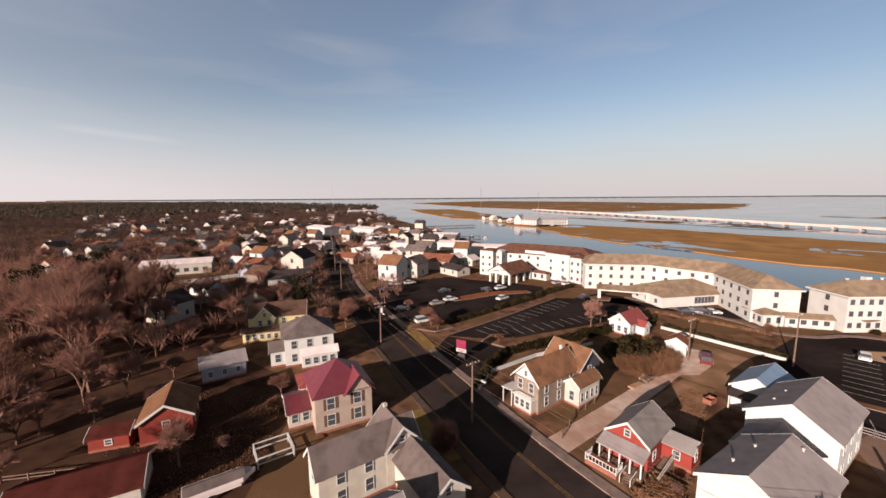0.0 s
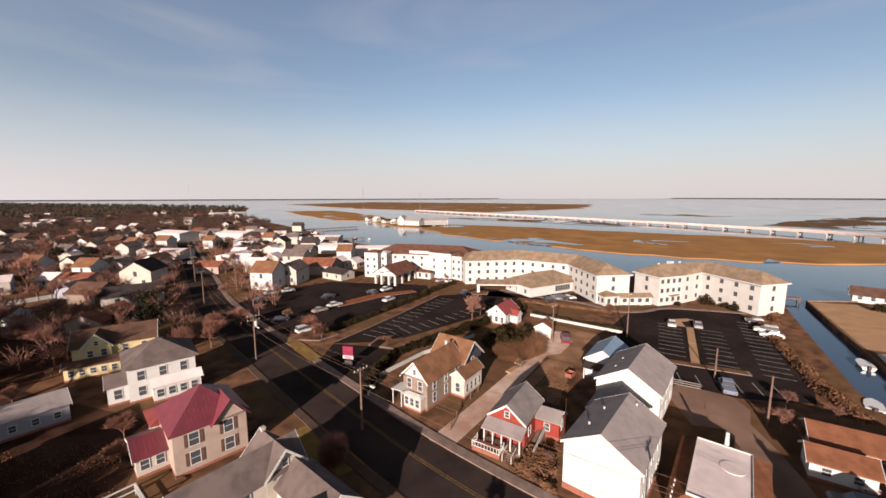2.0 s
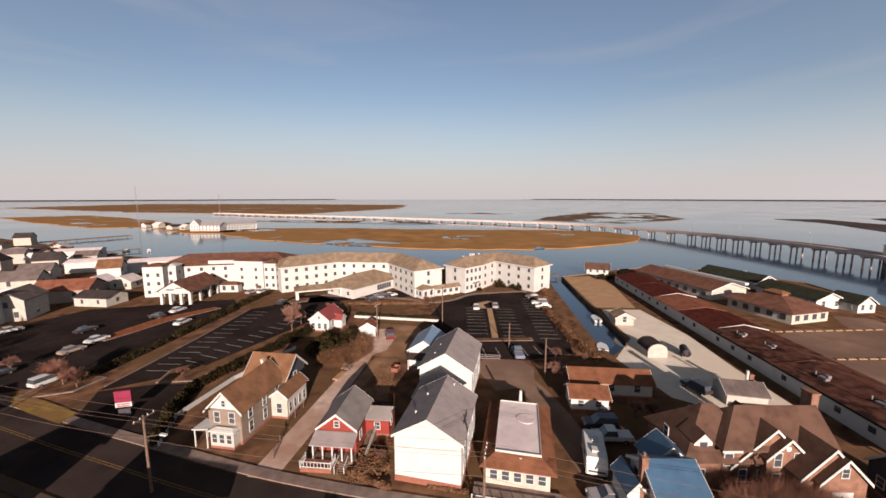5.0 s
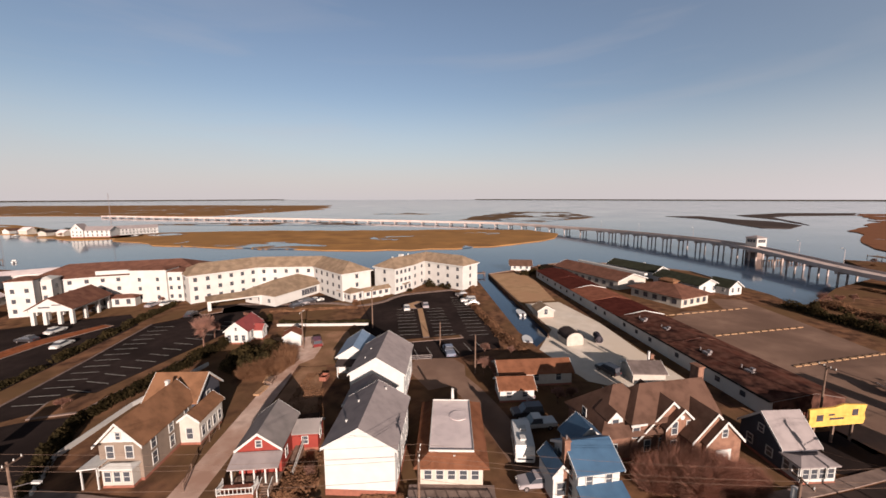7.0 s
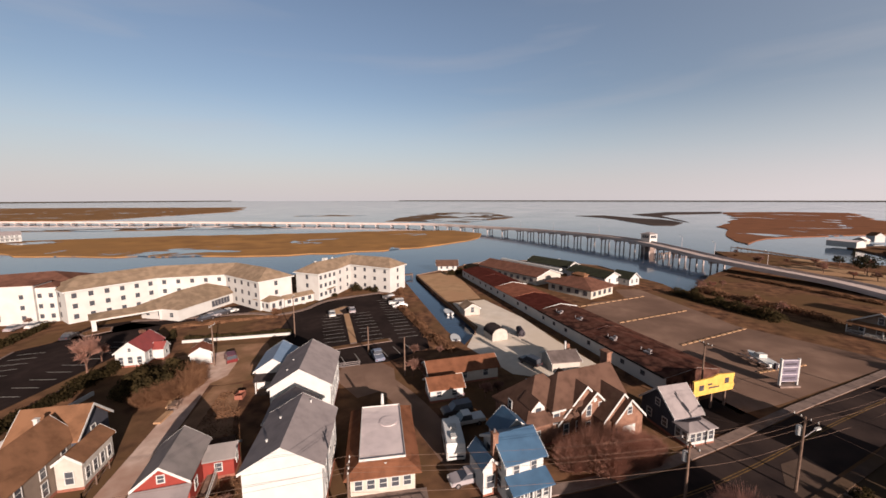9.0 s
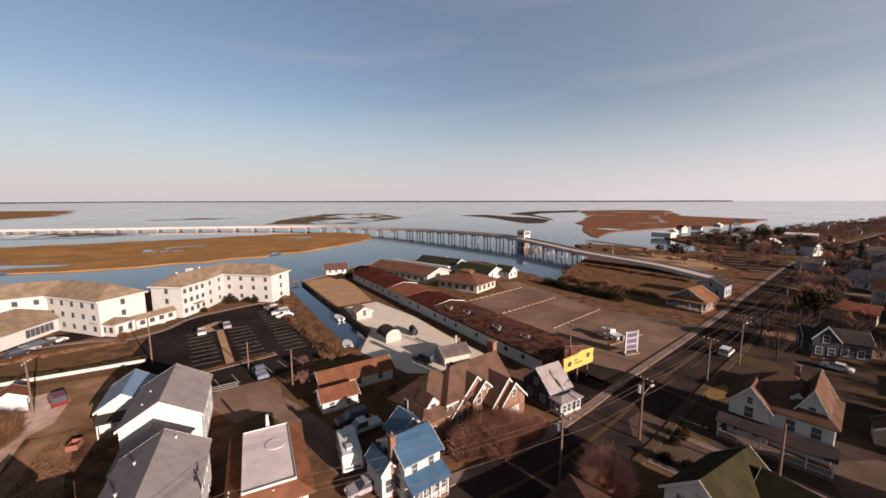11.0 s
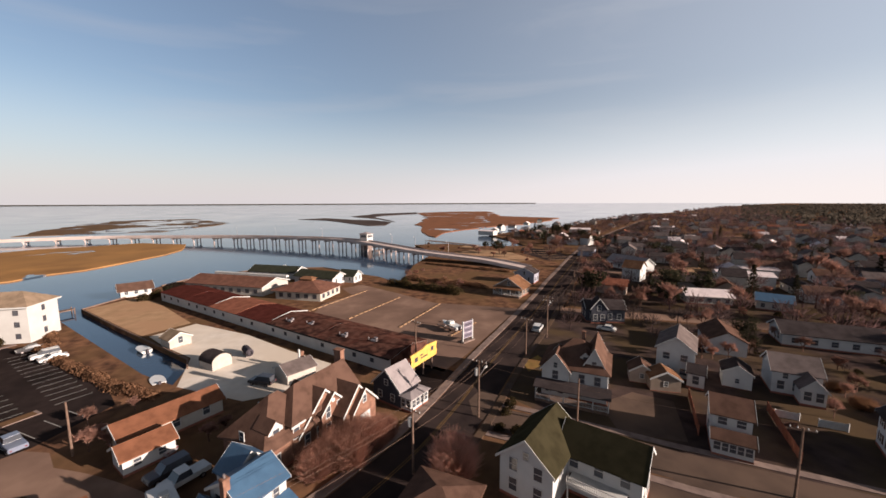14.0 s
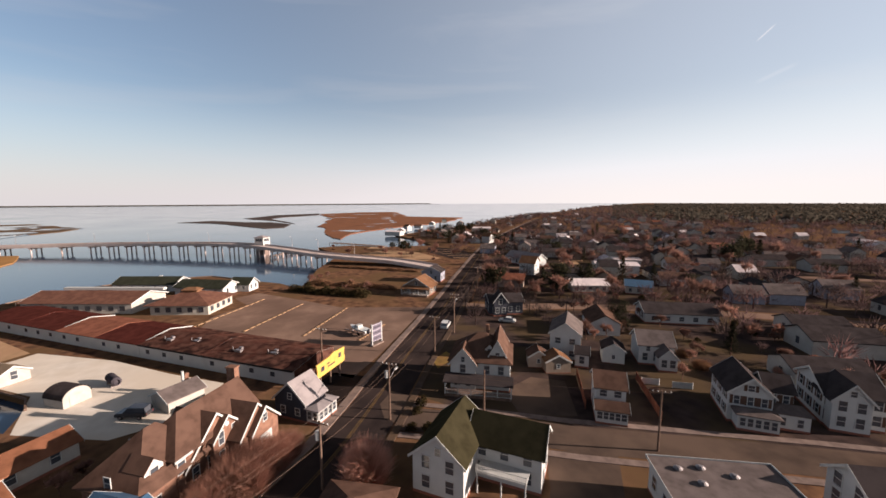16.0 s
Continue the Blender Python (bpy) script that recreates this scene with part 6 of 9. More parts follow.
# out of view; added for the shadow that lies across the street
m, w = site((-9.2, 23.4), (-2.4, 27.6), 6.6)
g = thing("cottage", m, "unseen low cream cottage with a grey roof, added to shade the street", "house")
block(g, "wall", w, 6.6, 4.2, 6.5, "cream", "r_grey", axis="x", over=0.4, wins={"f": [(1.0, 3)], "r": [(1.0, 2)]})

m, w = site((-30.8, 69.6), (-22.4, 73.4), 8.6)
g = thing("grey_roof_house", m, "white two-storey house with a steep grey hipped roof", "house")
block(g, "wall", w, 8.6, 5.8, 8.8, "white", "r_slate", axis="hip", over=0.6, wins={"f": [(1.0, 3), (3.6, 3)], "r": [(1.0, 3), (3.6, 3)]})
block(g, "porch_wall", w - 2.6, 2.2, 2.8, 3.6, "white", "r_white", axis="x", over=0.3, at=(1.6, -5.45, 0), wins={"f": [(0.9, 4, (0.9, 1.2))]}, roof_name="porch_roof")
block(g, "rear_wall", 2.6, 4.4, 3.2, 4.4, "white", "r_slate", axis="x", over=0.3, at=(-w / 2 - 1.3, -1.0, 0), wins={"f": [(1.0, 1)]}, roof_name="rear_roof")

m, w = site((-45.4, 84.2), (-33.4, 87.6), 8.0)
g = thing("yellow_house", m, "pale yellow house with a brown roof and dormers", "house")
block(g, "wall", w, 7.0, 5.2, 7.5, "yellow", "r_umber", axis="x", over=0.4, wins={"f": [(1.0, 4), (3.3, 4, (0.8, 1.2))], "l": [(1.0, 2), (3.4, 2)], "r": [(1.0, 2)]})
block(g, "gable_wall", 4.2, 5.0, 5.2, 7.4, "yellow", "r_umber", over=0.35, at=(-2.6, -1.6, 0), wins={"f": [(3.2, 2, (0.8, 1.2)), (5.3, 1, (0.6, 0.8))]}, roof_name="gable_roof", found=0.3)
block(g, "porch_wall", 8.0, 2.4, 2.5, 3.2, "yellow", "r_umber", axis="x", over=0.3, at=(-3.0, -5.25, 0), wins={"f": [(0.9, 5, (0.8, 1.0))]}, roof_name="porch_roof")

m, w = site((-40.6, 46.2), (-35.2, 49.0), 7.2)
g = thing("barn", m, "dark red barn with a brown gabled roof", "barn")
block(g, "wall", w, 7.2, 3.3, 5.2, "barn", "r_brown", over=0.35, wins={"f": [(2.0, 1, (0.8, 0.9))], "r": [(1.2, 2, (0.7, 0.8))]})
m, w = site((-46.4, 45.0), (-42.2, 46.4), 3.2)
g = thing("shed", m, "low red shed with an orange-brown roof", "shed")
block(g, "wall", w, 3.2, 1.9, 2.7, "barn", "r_oxide", axis="x", over=0.25, wins={"f": [(0.8, 1, (0.7, 0.7))]})
m, w = site((-42, 31.2), (-32.6, 36.4), 6.4)
g = thing("garage", m, "long garage with a dark maroon roof", "garage")
block(g, "wall", w, 6.4, 2.6, 4.0, "greige", "r_oxide", axis="x", over=0.4)
m, w = site((-43.0, 63.2), (-37.2, 67.2), 5.6)
g = thing("shed", m, "pale blue-grey shed with a grey gabled roof", "shed")
block(g, "wall", w, 5.6, 2.7, 4.0, "blue", "r_grey", axis="x", over=0.3, wins={"f": [(1.0, 3, (0.7, 0.9))], "r": [(1.0, 1)]})
# white pergola frame and a white trailer
g = thing("pergola", pose(-22.0, 44.5, 0, 0, 0, 34), "low white open garden frame on grass", "pergola")
for x in (-2.1, 2.1):
    for y in (-1.7, 1.7):
        bm = bmesh.new()
        box(bm, x - 0.09, y - 0.09, 0, x + 0.09, y + 0.09, 1.3)
        part("post", bm, M["trim"], g)
for z in (0.55, 1.3):
    for q in [(-2.2, y - 0.07, z, 2.2, y + 0.07, z + 0.13) for y in (-1.7, 1.7)] + [(x - 0.07, -1.62, z, x + 0.07, 1.62, z + 0.13) for x in (-2.12, 2.12)]:
        bm = bmesh.new()
        box(bm, *q)
        part("beam", bm, M["trim"], g)
g = thing("covered_boat", pose(-25.4, 38.2, 0, 0, 0, 34), "white covered boat on a trailer", "boat")
bm = bmesh.new()
hull_prism(bm, [(-3.4, -1.1, 1.1), (2.4, -1.1, 1.1), (3.8, 0, 1.15), (2.4, 1.1, 1.1), (-3.4, 1.1, 1.1)], (0, 0, 0.5))
hull_prism(bm, [(-3.2, -0.7, 0.45), (2.2, -0.7, 0.45), (3.0, 0, 0.6), (2.2, 0.7, 0.45), (-3.2, 0.7, 0.45)], (0, 0, 0.65))
part("hull", bm, M["r_white"], g)
bm = bmesh.new()
hull_prism(bm, [(-3.3, -1.05, 1.6), (-3.3, 1.05, 1.6), (-3.3, 0, 2.1)], (6.0, 0, 0))
part("cover", bm, M["r_slate"], g)
bm = bmesh.new()
for y in (-0.9, 0.9):
    tube(bm, (-0.8, y - 0.1, 0.33), (-0.8, y + 0.1, 0.33), 0.33, n=12)
part("wheels", bm, M["black"], g)

m, w = site((-126.5, 154), (-103, 165), 13)
g = thing("warehouse", m, "long pale warehouse with a white low-pitched roof", "warehouse")
block(g, "wall", w, 13, 4.6, 6.0, "greige", "r_white", axis="x", over=0.3, found=0, wins={"f": [(1.2, 7, (1.6, 1.5))], "r": [(1.2, 2)]}, style="d")

# ---- houses along the side street ----
m, w = site((38.2, -16.9), (33.2, -20.6), 9.0)
g = thing("green_roof_house", m, "white two-storey house with a mossy green roof", "house")
block(g, "wall", w, 9.0, 4.9, 7.6, "white", "r_green", over=0.4, wins={"f": [(1.0, 2), (3.4, 2), (5.2, 1, (0.6, 0.9))], "r": [(3.4, 2)], "l": [(1, 2), (3.4, 2)]})
block(g, "wing_wall", 8.6, 5.6, 4.8, 7.1, "white", "r_green", axis="x", over=0.4, at=(w / 2 + 3.4, 3.0, 0), wins={"f": [(1.0, 3), (3.3, 3)], "r": [(1.0, 2), (3.4, 2)]}, roof_name="wing_roof")
bm = bmesh.new()
box(bm, w / 2 + 0.6, -2.1, 2.6, w / 2 + 6.4, 0.18, 2.75)
part("balcony_floor", bm, M["trim"], g)
bm = bmesh.new()
for z in (2.85, 3.5):
    box(bm, w / 2 + 0.6, -2.1, z, w / 2 + 6.4, -2.03, z + 0.08)
for i in range(26):
    x = w / 2 + 0.6 + 5.7 * i / 25
    box(bm, x, -2.09, 2.75, x + 0.05, -2.04, 3.5)
part("balcony_rail", bm, M["trim"], g)
for x in (w / 2 + 0.7, w / 2 + 3.5, w / 2 + 6.2):
    bm = bmesh.new()
    box(bm, x, -2.05, 0, x + 0.14, -1.9, 2.6)
    part("balcony_post", bm, M["trim"], g)
g = thing("garage", pose(36.0, -9.0, 0, 0, 0, -130), "low building with a brown shingle roof", "garage")
block(g, "wall", 7.0, 6.4, 2.7, 4.3, "greige", "r_umber", axis="hip", over=0.5, found=0)

m, w = site((56.6, -33.6), (49.6, -41.4), 9.0)
g = thing("brown_house", m, "white house with steep brown roofs and front gables", "house")
block(g, "wall", w, 9.0, 5.2, 9.2, "white", "r_umber", axis="hip", over=0.5, wins={"f": [(1.0, 3), (3.2, 4)], "r": [(1.0, 3), (3.2, 2)], "l": [(3.2, 2)]})
block(g, "gable_wall", 4.4, 4.4, 5.2, 7.8, "white", "r_umber", over=0.4, at=(-w / 2 + 2.3, -2.9, 0), wins={"f": [(1.0, 2), (3.4, 1), (5.4, 1, (0.6, 0.9))], "l": [(3.3, 1)]}, roof_name="gable_roof")
dormer(g, 1.6, -3.0, 5.7, 1.7, 1.5, 3.0, "white", "r_umber")
block(g, "upper_wall", 4.0, 8.6, 5.4, 9.1, "white", "r_umber", over=0.3, at=(w / 2 - 2.2, 0.6, 0), roof_name="upper_roof", wins={"f": [(5.9, 1, (0.7, 1.0))]}, found=0)
porch(g, -w / 2 - 0.6, w / 2 + 0.4, -7.4, -5.15, 0.4, 2.5, "r_dark", posts=6, lean=0.7)
chimney(g, 0.8, 2.6, 7.6, 9.9, "brick", 0.6)

m, w = site((87.6, -66.6), (83.2, -75.6), 7.0)
g = thing("dark_house", m, "dark house with white-edged gables", "house")
block(g, "wall", w, 7.0, 3.9, 5.6, "slate", "r_dark", axis="x", over=0.35, wins={"f": [(1.0, 4)], "l": [(1.0, 2)]})
block(g, "gable_wall", 4.0, 3.4, 4.4, 7.0, "slate", "r_dark", over=0.35, at=(-2.0, -3.0, 0), wins={"f": [(1.0, 2), (3.6, 1)]}, roof_name="gable_roof")
m, w = site((56.6, -58.6), (51.8, -62.4), 8.6)
g = thing("white_house", m, "narrow white two-storey house with a grey gable roof", "house")
block(g, "wall", w, 8.6, 5.8, 8.0, "white", "r_slate", over=0.35, wins={"f": [(1.0, 2, (1.1, 1.2)), (3.6, 2, (1.1, 1.2))], "r": [(1.0, 3), (3.4, 3)], "l": [(3.4, 2)]})
block(g, "lean_wall", 2.6, 4.0, 2.8, 3.8, "white", "r_dark", axis="x", over=0.25, at=(w / 2 + 0.4, -5.0, 0), wins={"f": [(0.9, 1)]}, roof_name="lean_roof")
for fl, fr, dp, wl_, rf, ev in (((55.6, -51.6), (53.2, -54.8), 3.6, "taupe", "r_umber", 2.2), ((51.8, -52.6), (49.4, -56.8), 3.4, "olive", "r_brown", 2.3), ((49.4, -66.4), (46.2, -69.2), 4.6, "white", "r_dark", 2.8)):
    m, w = site(fl, fr, dp)
    g = thing("shed", m, "small gabled garden shed beside the yard", "shed")
    block(g, "wall", w, dp, ev, ev + 1.3, wl_, rf, over=0.25, found=0.1, wins={"f": [(1.0, 1, (0.6, 0.8))]})
m, w = site((37.4, -48.2), (34.2, -51.2), 5.0)
g = thing("brown_roof_house", m, "white house with a brown roof and enclosed porch", "house")
block(g, "wall", w, 5.0, 4.8, 6.4, "white", "r_umber", axis="x", over=0.35, wins={"f": [(3.4, 2, (1.0, 1.0))], "l": [(1.0, 1), (3.3, 1)], "r": [(1.0, 2)]})
block(g, "porch_wall", w, 2.2, 2.4, 3.2, "white", "r_umber", axis="x", over=0.3, at=(0, -3.62, 0), wins={"f": [(0.9, 5, (0.8, 1.1))]}, roof_name="porch_roof")
m, w = site((45.0, -72.0), (40.4, -76.6), 6.4)
g = thing("grey_house", m, "pale house with a blue-grey roof", "house")
block(g, "wall", w, 6.4, 4.2, 6.3, "white", "r_slate", axis="x", over=0.35, wins={"f": [(1.0, 3), (3.0, 2, (0.7, 0.9))], "r": [(1.0, 2)]})
block(g, "gable_wall", 3.2, 3.6, 2.9, 4.5, "white", "r_slate", over=0.3, at=(1.4, -4.4, 0), wins={"f": [(1.0, 2)]}, roof_name="gable_roof")
m, w = site((26.0, -64.2), (21.7, -67.6), 8.0)
g = thing("white_house", m, "large white house with dark roof and sunporch", "house")
block(g, "wall", w, 8.0, 4.9, 7.2, "white", "r_dark", over=0.4, wins={"f": [(3.0, 3, (0.7, 1.3)), (5.2, 1, (0.8, 0.9))], "l": [(1.0, 3, (0.7, 1.2)), (3.2, 3, (0.7, 1.2))]}, style="s")
block(g, "side_wall", 3.4, 5.0, 4.7, 6.4, "white", "r_dark", axis="x", over=0.35, at=(w / 2 + 1.7, 1.0, 0), wins={"f": [(3.0, 2, (0.7, 1.2))]}, style="s", roof_name="side_roof")
block(g, "extension_wall", 4.4, 3.0, 2.5, 3.4, "white", "r_slate", axis="hip", over=0.3, at=(w / 2 + 2.3, -2.6, 0), wins={"f": [(0.8, 2, (0.7, 1.2))]}, roof_name="extension_roof")
block(g, "sunporch_wall", 5.0, 2.2, 2.4, 3.1, "white", "r_slate", axis="hip", over=0.35, at=(0.4, -5.12, 0), wins={"f": [(0.8, 5, (0.65, 1.2))]}, roof_name="sunporch_roof")
m, w = site((18.2, -75.4), (12.6, -79.6), 8.4)
g = thing("white_house", m, "large white house with dark gabled roofs", "house")
block(g, "wall", w, 8.4, 5.0, 7.2, "white", "r_dark", axis="x", over=0.4, wins={"f": [(1.0, 4), (3.3, 4)], "l": [(1.0, 3), (3.3, 3)]}, style="s")
block(g, "gable_wall", 4.4, 4.8, 5.0, 7.4, "white", "r_dark", over=0.4, at=(-1.2, -3.6, 0), wins={"f": [(1.0, 2), (3.3, 2), (5.6, 1, (0.7, 0.8))]}, roof_name="gable_roof")
m, w = site((17.5, -35.2), (9.7, -45.0), 8.6)
g = thing("flat_roof_block", m, "grey building with a wide flat roof and vents", "house")
block(g, "wall", w, 8.6, 3.8, 4.0, "white", "r_slate", axis="flat", over=0.3, found=0.2, wins={"b": [(1.2, 4)], "l": [(1.2, 3)]})
for x, y in ((-4, 2.6), (-1.5, 3.0), (1.4, 2.0), (-2.5, 0.5)):
    bm = bmesh.new()
    tube(bm, (x, y, 3.98), (x, y, 4.15), 0.4, 0.4, n=10)
    tube(bm, (x, y, 4.15), (x, y, 4.32), 0.5, 0.2, n=10)
    part("roof_vent", bm, M["metal"], g)
m, w = site((9.0, -52.4), (4.0, -58.6), 5.2)
g = thing("white_house", m, "white two-storey house with a dark shingle roof", "house")
block(g, "wall", w, 5.2, 4.2, 6.1, "white", "r_dark", axis="x", over=0.4, wins={"l": [(1.0, 2), (3.0, 2)], "b": [(1.0, 3)], "f": [(1.0, 3), (3.0, 3)]})
m, w = site((59.6, -98.6), (47.6, -112.6), 8.0)
g = thing("ranch_house", m, "long low white house with a dark grey roof", "house")
block(g, "wall", w, 8.0, 3.0, 5.0, "white", "r_dark", axis="x", over=0.5, wins={"f": [(0.9, 5, (1.2, 1.2))], "l": [(1.0, 2)]})
m, w = site((93.6, -109.6), (86.6, -120.6), 8.0)
g = thing("ranch_house", m, "long low house with a pale roof", "house")
block(g, "wall", w, 8.0, 2.8, 4.4, "greige", "r_white", axis="x", over=0.5, wins={"f": [(0.9, 5, (1.2, 1.2))]})
m, w = site((82.6, -124.6), (75.6, -129.6), 7.0)
g = thing("cottage", m, "cottage with a bright blue roof", "house")
block(g, "wall", w, 7.0, 2.9, 4.6, "cream", "r_blue", axis="x", over=0.4, wins={"f": [(0.9, 3, (1.0, 1.2))]})
m, w = site((124.6, -56.2), (117.0, -62.6), 7.5)
g = thing("bungalow", m, "tan bungalow with a gabled orange-brown roof", "house")
block(g, "wall", w, 7.5, 3.2, 6.2, "olive", "r_brown", over=0.7, wins={"f": [(1.0, 3), (3.6, 1)], "r": [(1.0, 2)]})
porch(g, -w / 2, w / 2, -6.2, -3.8, 0.5, 2.7, "r_brown", posts=4, lean=0.5)
m, w = site((140.6, -72.0), (134.6, -77.6), 6.5)
g = thing("house", m, "small white gabled house beside the main street", "house")
block(g, "wall", w, 6.5, 4.2, 6.2, "blue", "r_dark", over=0.4, wins={"f": [(1.0, 2), (3.3, 1)], "r": [(1.0, 2)]})
m, w = site((160.0, -134.6), (140.0, -136.6), 8.5)
g = thing("white_house", m, "long white house with a steep white-edged gable", "house")
block(g, "wall", w, 8.5, 3.6, 6.4, "white", "r_grey", axis="x", over=0.5, wins={"f": [(1.0, 4)]})

# ---- trees, hedges, woods ----
def twig_faces(verts, faces, p, d, ln, w, rnd):
    """One thin tapering twig as two crossed slivers."""
    a = d.orthogonal().normalized()
    a.rotate(Matrix.Rotation(rnd.uniform(0, math.tau), 3, d))
    q = p + d * ln
    i = len(verts)
    verts += [p + a * w, p - a * w, q]
    faces.append((i, i + 1, i + 2))
    b = d.cross(a)
    verts += [p + b * w, p - b * w, q]
    faces.append((i + 3, i + 4, i + 5))


def limb_faces(verts, faces, p, q, r0, r1, n=5):
    d = (q - p).normalized()
    a = d.orthogonal().normalized()
    c = d.cross(a)
    i = len(verts)
    for pt, r in ((p, r0), (q, r1)):
        for k in range(n):
            t = math.tau * k / n
            verts.append(pt + (a * math.cos(t) + c * math.sin(t)) * r)
    for k in range(n):
        j = (k + 1) % n
        faces.append((i + k, i + j, i + n + j, i + n + k))


def poly_mesh(name, verts, faces, mat):
    me = bpy.data.meshes.new(name)
    me.from_pydata([tuple(v) for v in verts], [], faces)
    me.materials.append(mat)
    return me


def bare_tree_meshes(seed, height, spread, twigs, twig_mat, low=0.25, tw=0.024):
    rnd = random.Random(seed)
    V, F, TV, TF = [], [], [], []

    def spray(p, q, d, ln, count):
        for _ in range(count):
            dd = (d + Vector((rnd.uniform(-1, 1), rnd.uniform(-1, 1), rnd.uniform(-0.35, 1.0))) * 0.75).normalized()
            s = p.lerp(q, rnd.uniform(0.0, 1.0))
            l2 = ln * rnd.uniform(0.55, 1.5)
            twig_faces(TV, TF, s, dd, l2, tw, rnd)
            e = s + dd * l2 * rnd.uniform(0.3, 0.7)
            d3 = (dd + Vector((rnd.uniform(-1, 1), rnd.uniform(-1, 1), rnd.uniform(-0.4, 0.9))) * 0.8).normalized()
            twig_faces(TV, TF, e, d3, l2 * 0.7, tw * 0.8, rnd)

    def grow(p, d, ln, r, depth):
        q = p + d * ln
        limb_faces(V, F, p, q, r, r * 0.68)
        if depth == 0:
            spray(p, q, d, ln, int(twigs * 0.8))
            return
        if depth == 1:
            spray(p.lerp(q, 0.3), q, d, ln * 0.8, int(twigs * 0.7))
        n = 3 if depth > 1 else 4
        for k in range(n):
            az = math.tau * (k + rnd.uniform(-0.3, 0.3)) / n
            tilt = rnd.uniform(0.30, 0.80) * spread
            a = d.orthogonal().normalized()
            a.rotate(Matrix.Rotation(az, 3, d))
            dd = (d * math.cos(tilt) + a * math.sin(tilt) + Vector((0, 0, 0.15))).normalized()
            grow(p.lerp(q, rnd.uniform(0.55, 1.0)), dd, ln * rnd.uniform(0.60, 0.85), r * 0.6, depth - 1)

    grow(Vector((0, 0, -0.2)), Vector((rnd.uniform(-.06, .06), rnd.uniform(-.06, .06), 1)).normalized(), height * (0.22 + low * 0.3), height * 0.021, 3)
    return poly_mesh("trunk", V, F, M["bark"]), poly_mesh("crown", TV, TF, M[twig_mat])


def facing(u, rnd):
    """Two axes of a leaf clump that looks roughly along u."""
    n = (u + Vector((rnd.gauss(0, 1), rnd.gauss(0, 1), rnd.gauss(0, 1))) * 0.35).normalized()
    a = n.orthogonal().normalized()
    a.rotate(Matrix.Rotation(rnd.uniform(0, math.tau), 3, n))
    return a, n.cross(a)


def leaf_mesh(name, seed, n, rx, ry, rz, z0, size, mat, hollow=0.35):
    """A crown of many small leaf clumps with an uneven outline."""
    rnd = random.Random(seed)
    V, F = [], []
    lobes = [(Vector((rnd.uniform(-.6, .6) * rx, rnd.uniform(-.6, .6) * ry, rnd.uniform(-.5, .6) * rz)), rnd.uniform(0.4, 0.7)) for _ in range(9)]
    for _ in range(n):
        c, k = rnd.choice(lobes)
        u = Vector((rnd.gauss(0, 1), rnd.gauss(0, 1), rnd.gauss(0, 1))).normalized()
        rr = rnd.uniform(hollow, 1.0) ** 0.5 * k
        p = c + Vector((u.x * rx * rr, u.y * ry * rr, u.z * rz * rr)) + Vector((0, 0, z0))
        if p.z < 0.05:
            p.z = rnd.uniform(0.05, 0.3)
        a, b = facing(u, rnd)
        s = size * rnd.uniform(0.6, 1.4)
        i = len(V)
        V += [p - a * s, p + b * s * 0.6, p + a * s, p - b * s * 0.6]
        F.append((i, i + 1, i + 2, i + 3))
    return poly_mesh(name, V, F, M[mat])


def sliver_crown(name, seed, n, r, h, mat, w=0.02):
    """A leafless bush: fine twigs that spread from the ground."""
    rnd = random.Random(seed)
    V, F = [], []
    for _ in range(n):
        a, k = rnd.uniform(0, math.tau), rnd.uniform(0.05, 1.0) ** 0.5
        p = Vector((math.cos(a) * r * k * 0.75, math.sin(a) * r * k * 0.75, rnd.uniform(0.0, 0.6) * h * (1.1 - 0.5 * k)))
        d = Vector((math.cos(a) * k + rnd.gauss(0, 0.35), math.sin(a) * k + rnd.gauss(0, 0.35), rnd.uniform(0.5, 1.4))).normalized()
        twig_faces(V, F, p, d, h * rnd.uniform(0.25, 0.5), w, rnd)
    return poly_mesh(name, V, F, M[mat])


def tree_proto(meshes, label, category, name):
    g = thing(name, pose(0, 0, -60), label, category)
    for me in meshes:
        part(me.name.split(".")[0], me, None, g)
    return g


PROTO = {}
BARE = {
    "bare_a": (1, 10, 0.95, "twig", 0.25, "bare brown winter tree with fine twigs", "tree", "bare_tree"),
    "bare_b": (2, 12, 0.75, "twig", 0.4, "tall bare winter tree with upright limbs", "tree", "bare_tree"),
    "bare_c": (3, 8, 1.15, "twig", 0.1, "low spreading bare winter tree", "tree", "bare_tree"),
    "rust_a": (4, 6, 1.1, "rusttwig", 0.0, "rust-coloured leafless ornamental tree", "tree", "ornamental_tree"),
}
for key, (seed, high, wide, mat, low, label, cat, name) in BARE.items():
    PROTO[key] = tree_proto(bare_tree_meshes(seed, high, wide, 62 if key.startswith("rust") else 40, mat, low, 0.042 if key == "rust_a" else 0.034), label, cat, name)
    PROTO[key + "_far"] = tree_proto(bare_tree_meshes(seed, high, wide, 12, mat, low, 0.085), label, cat, name)


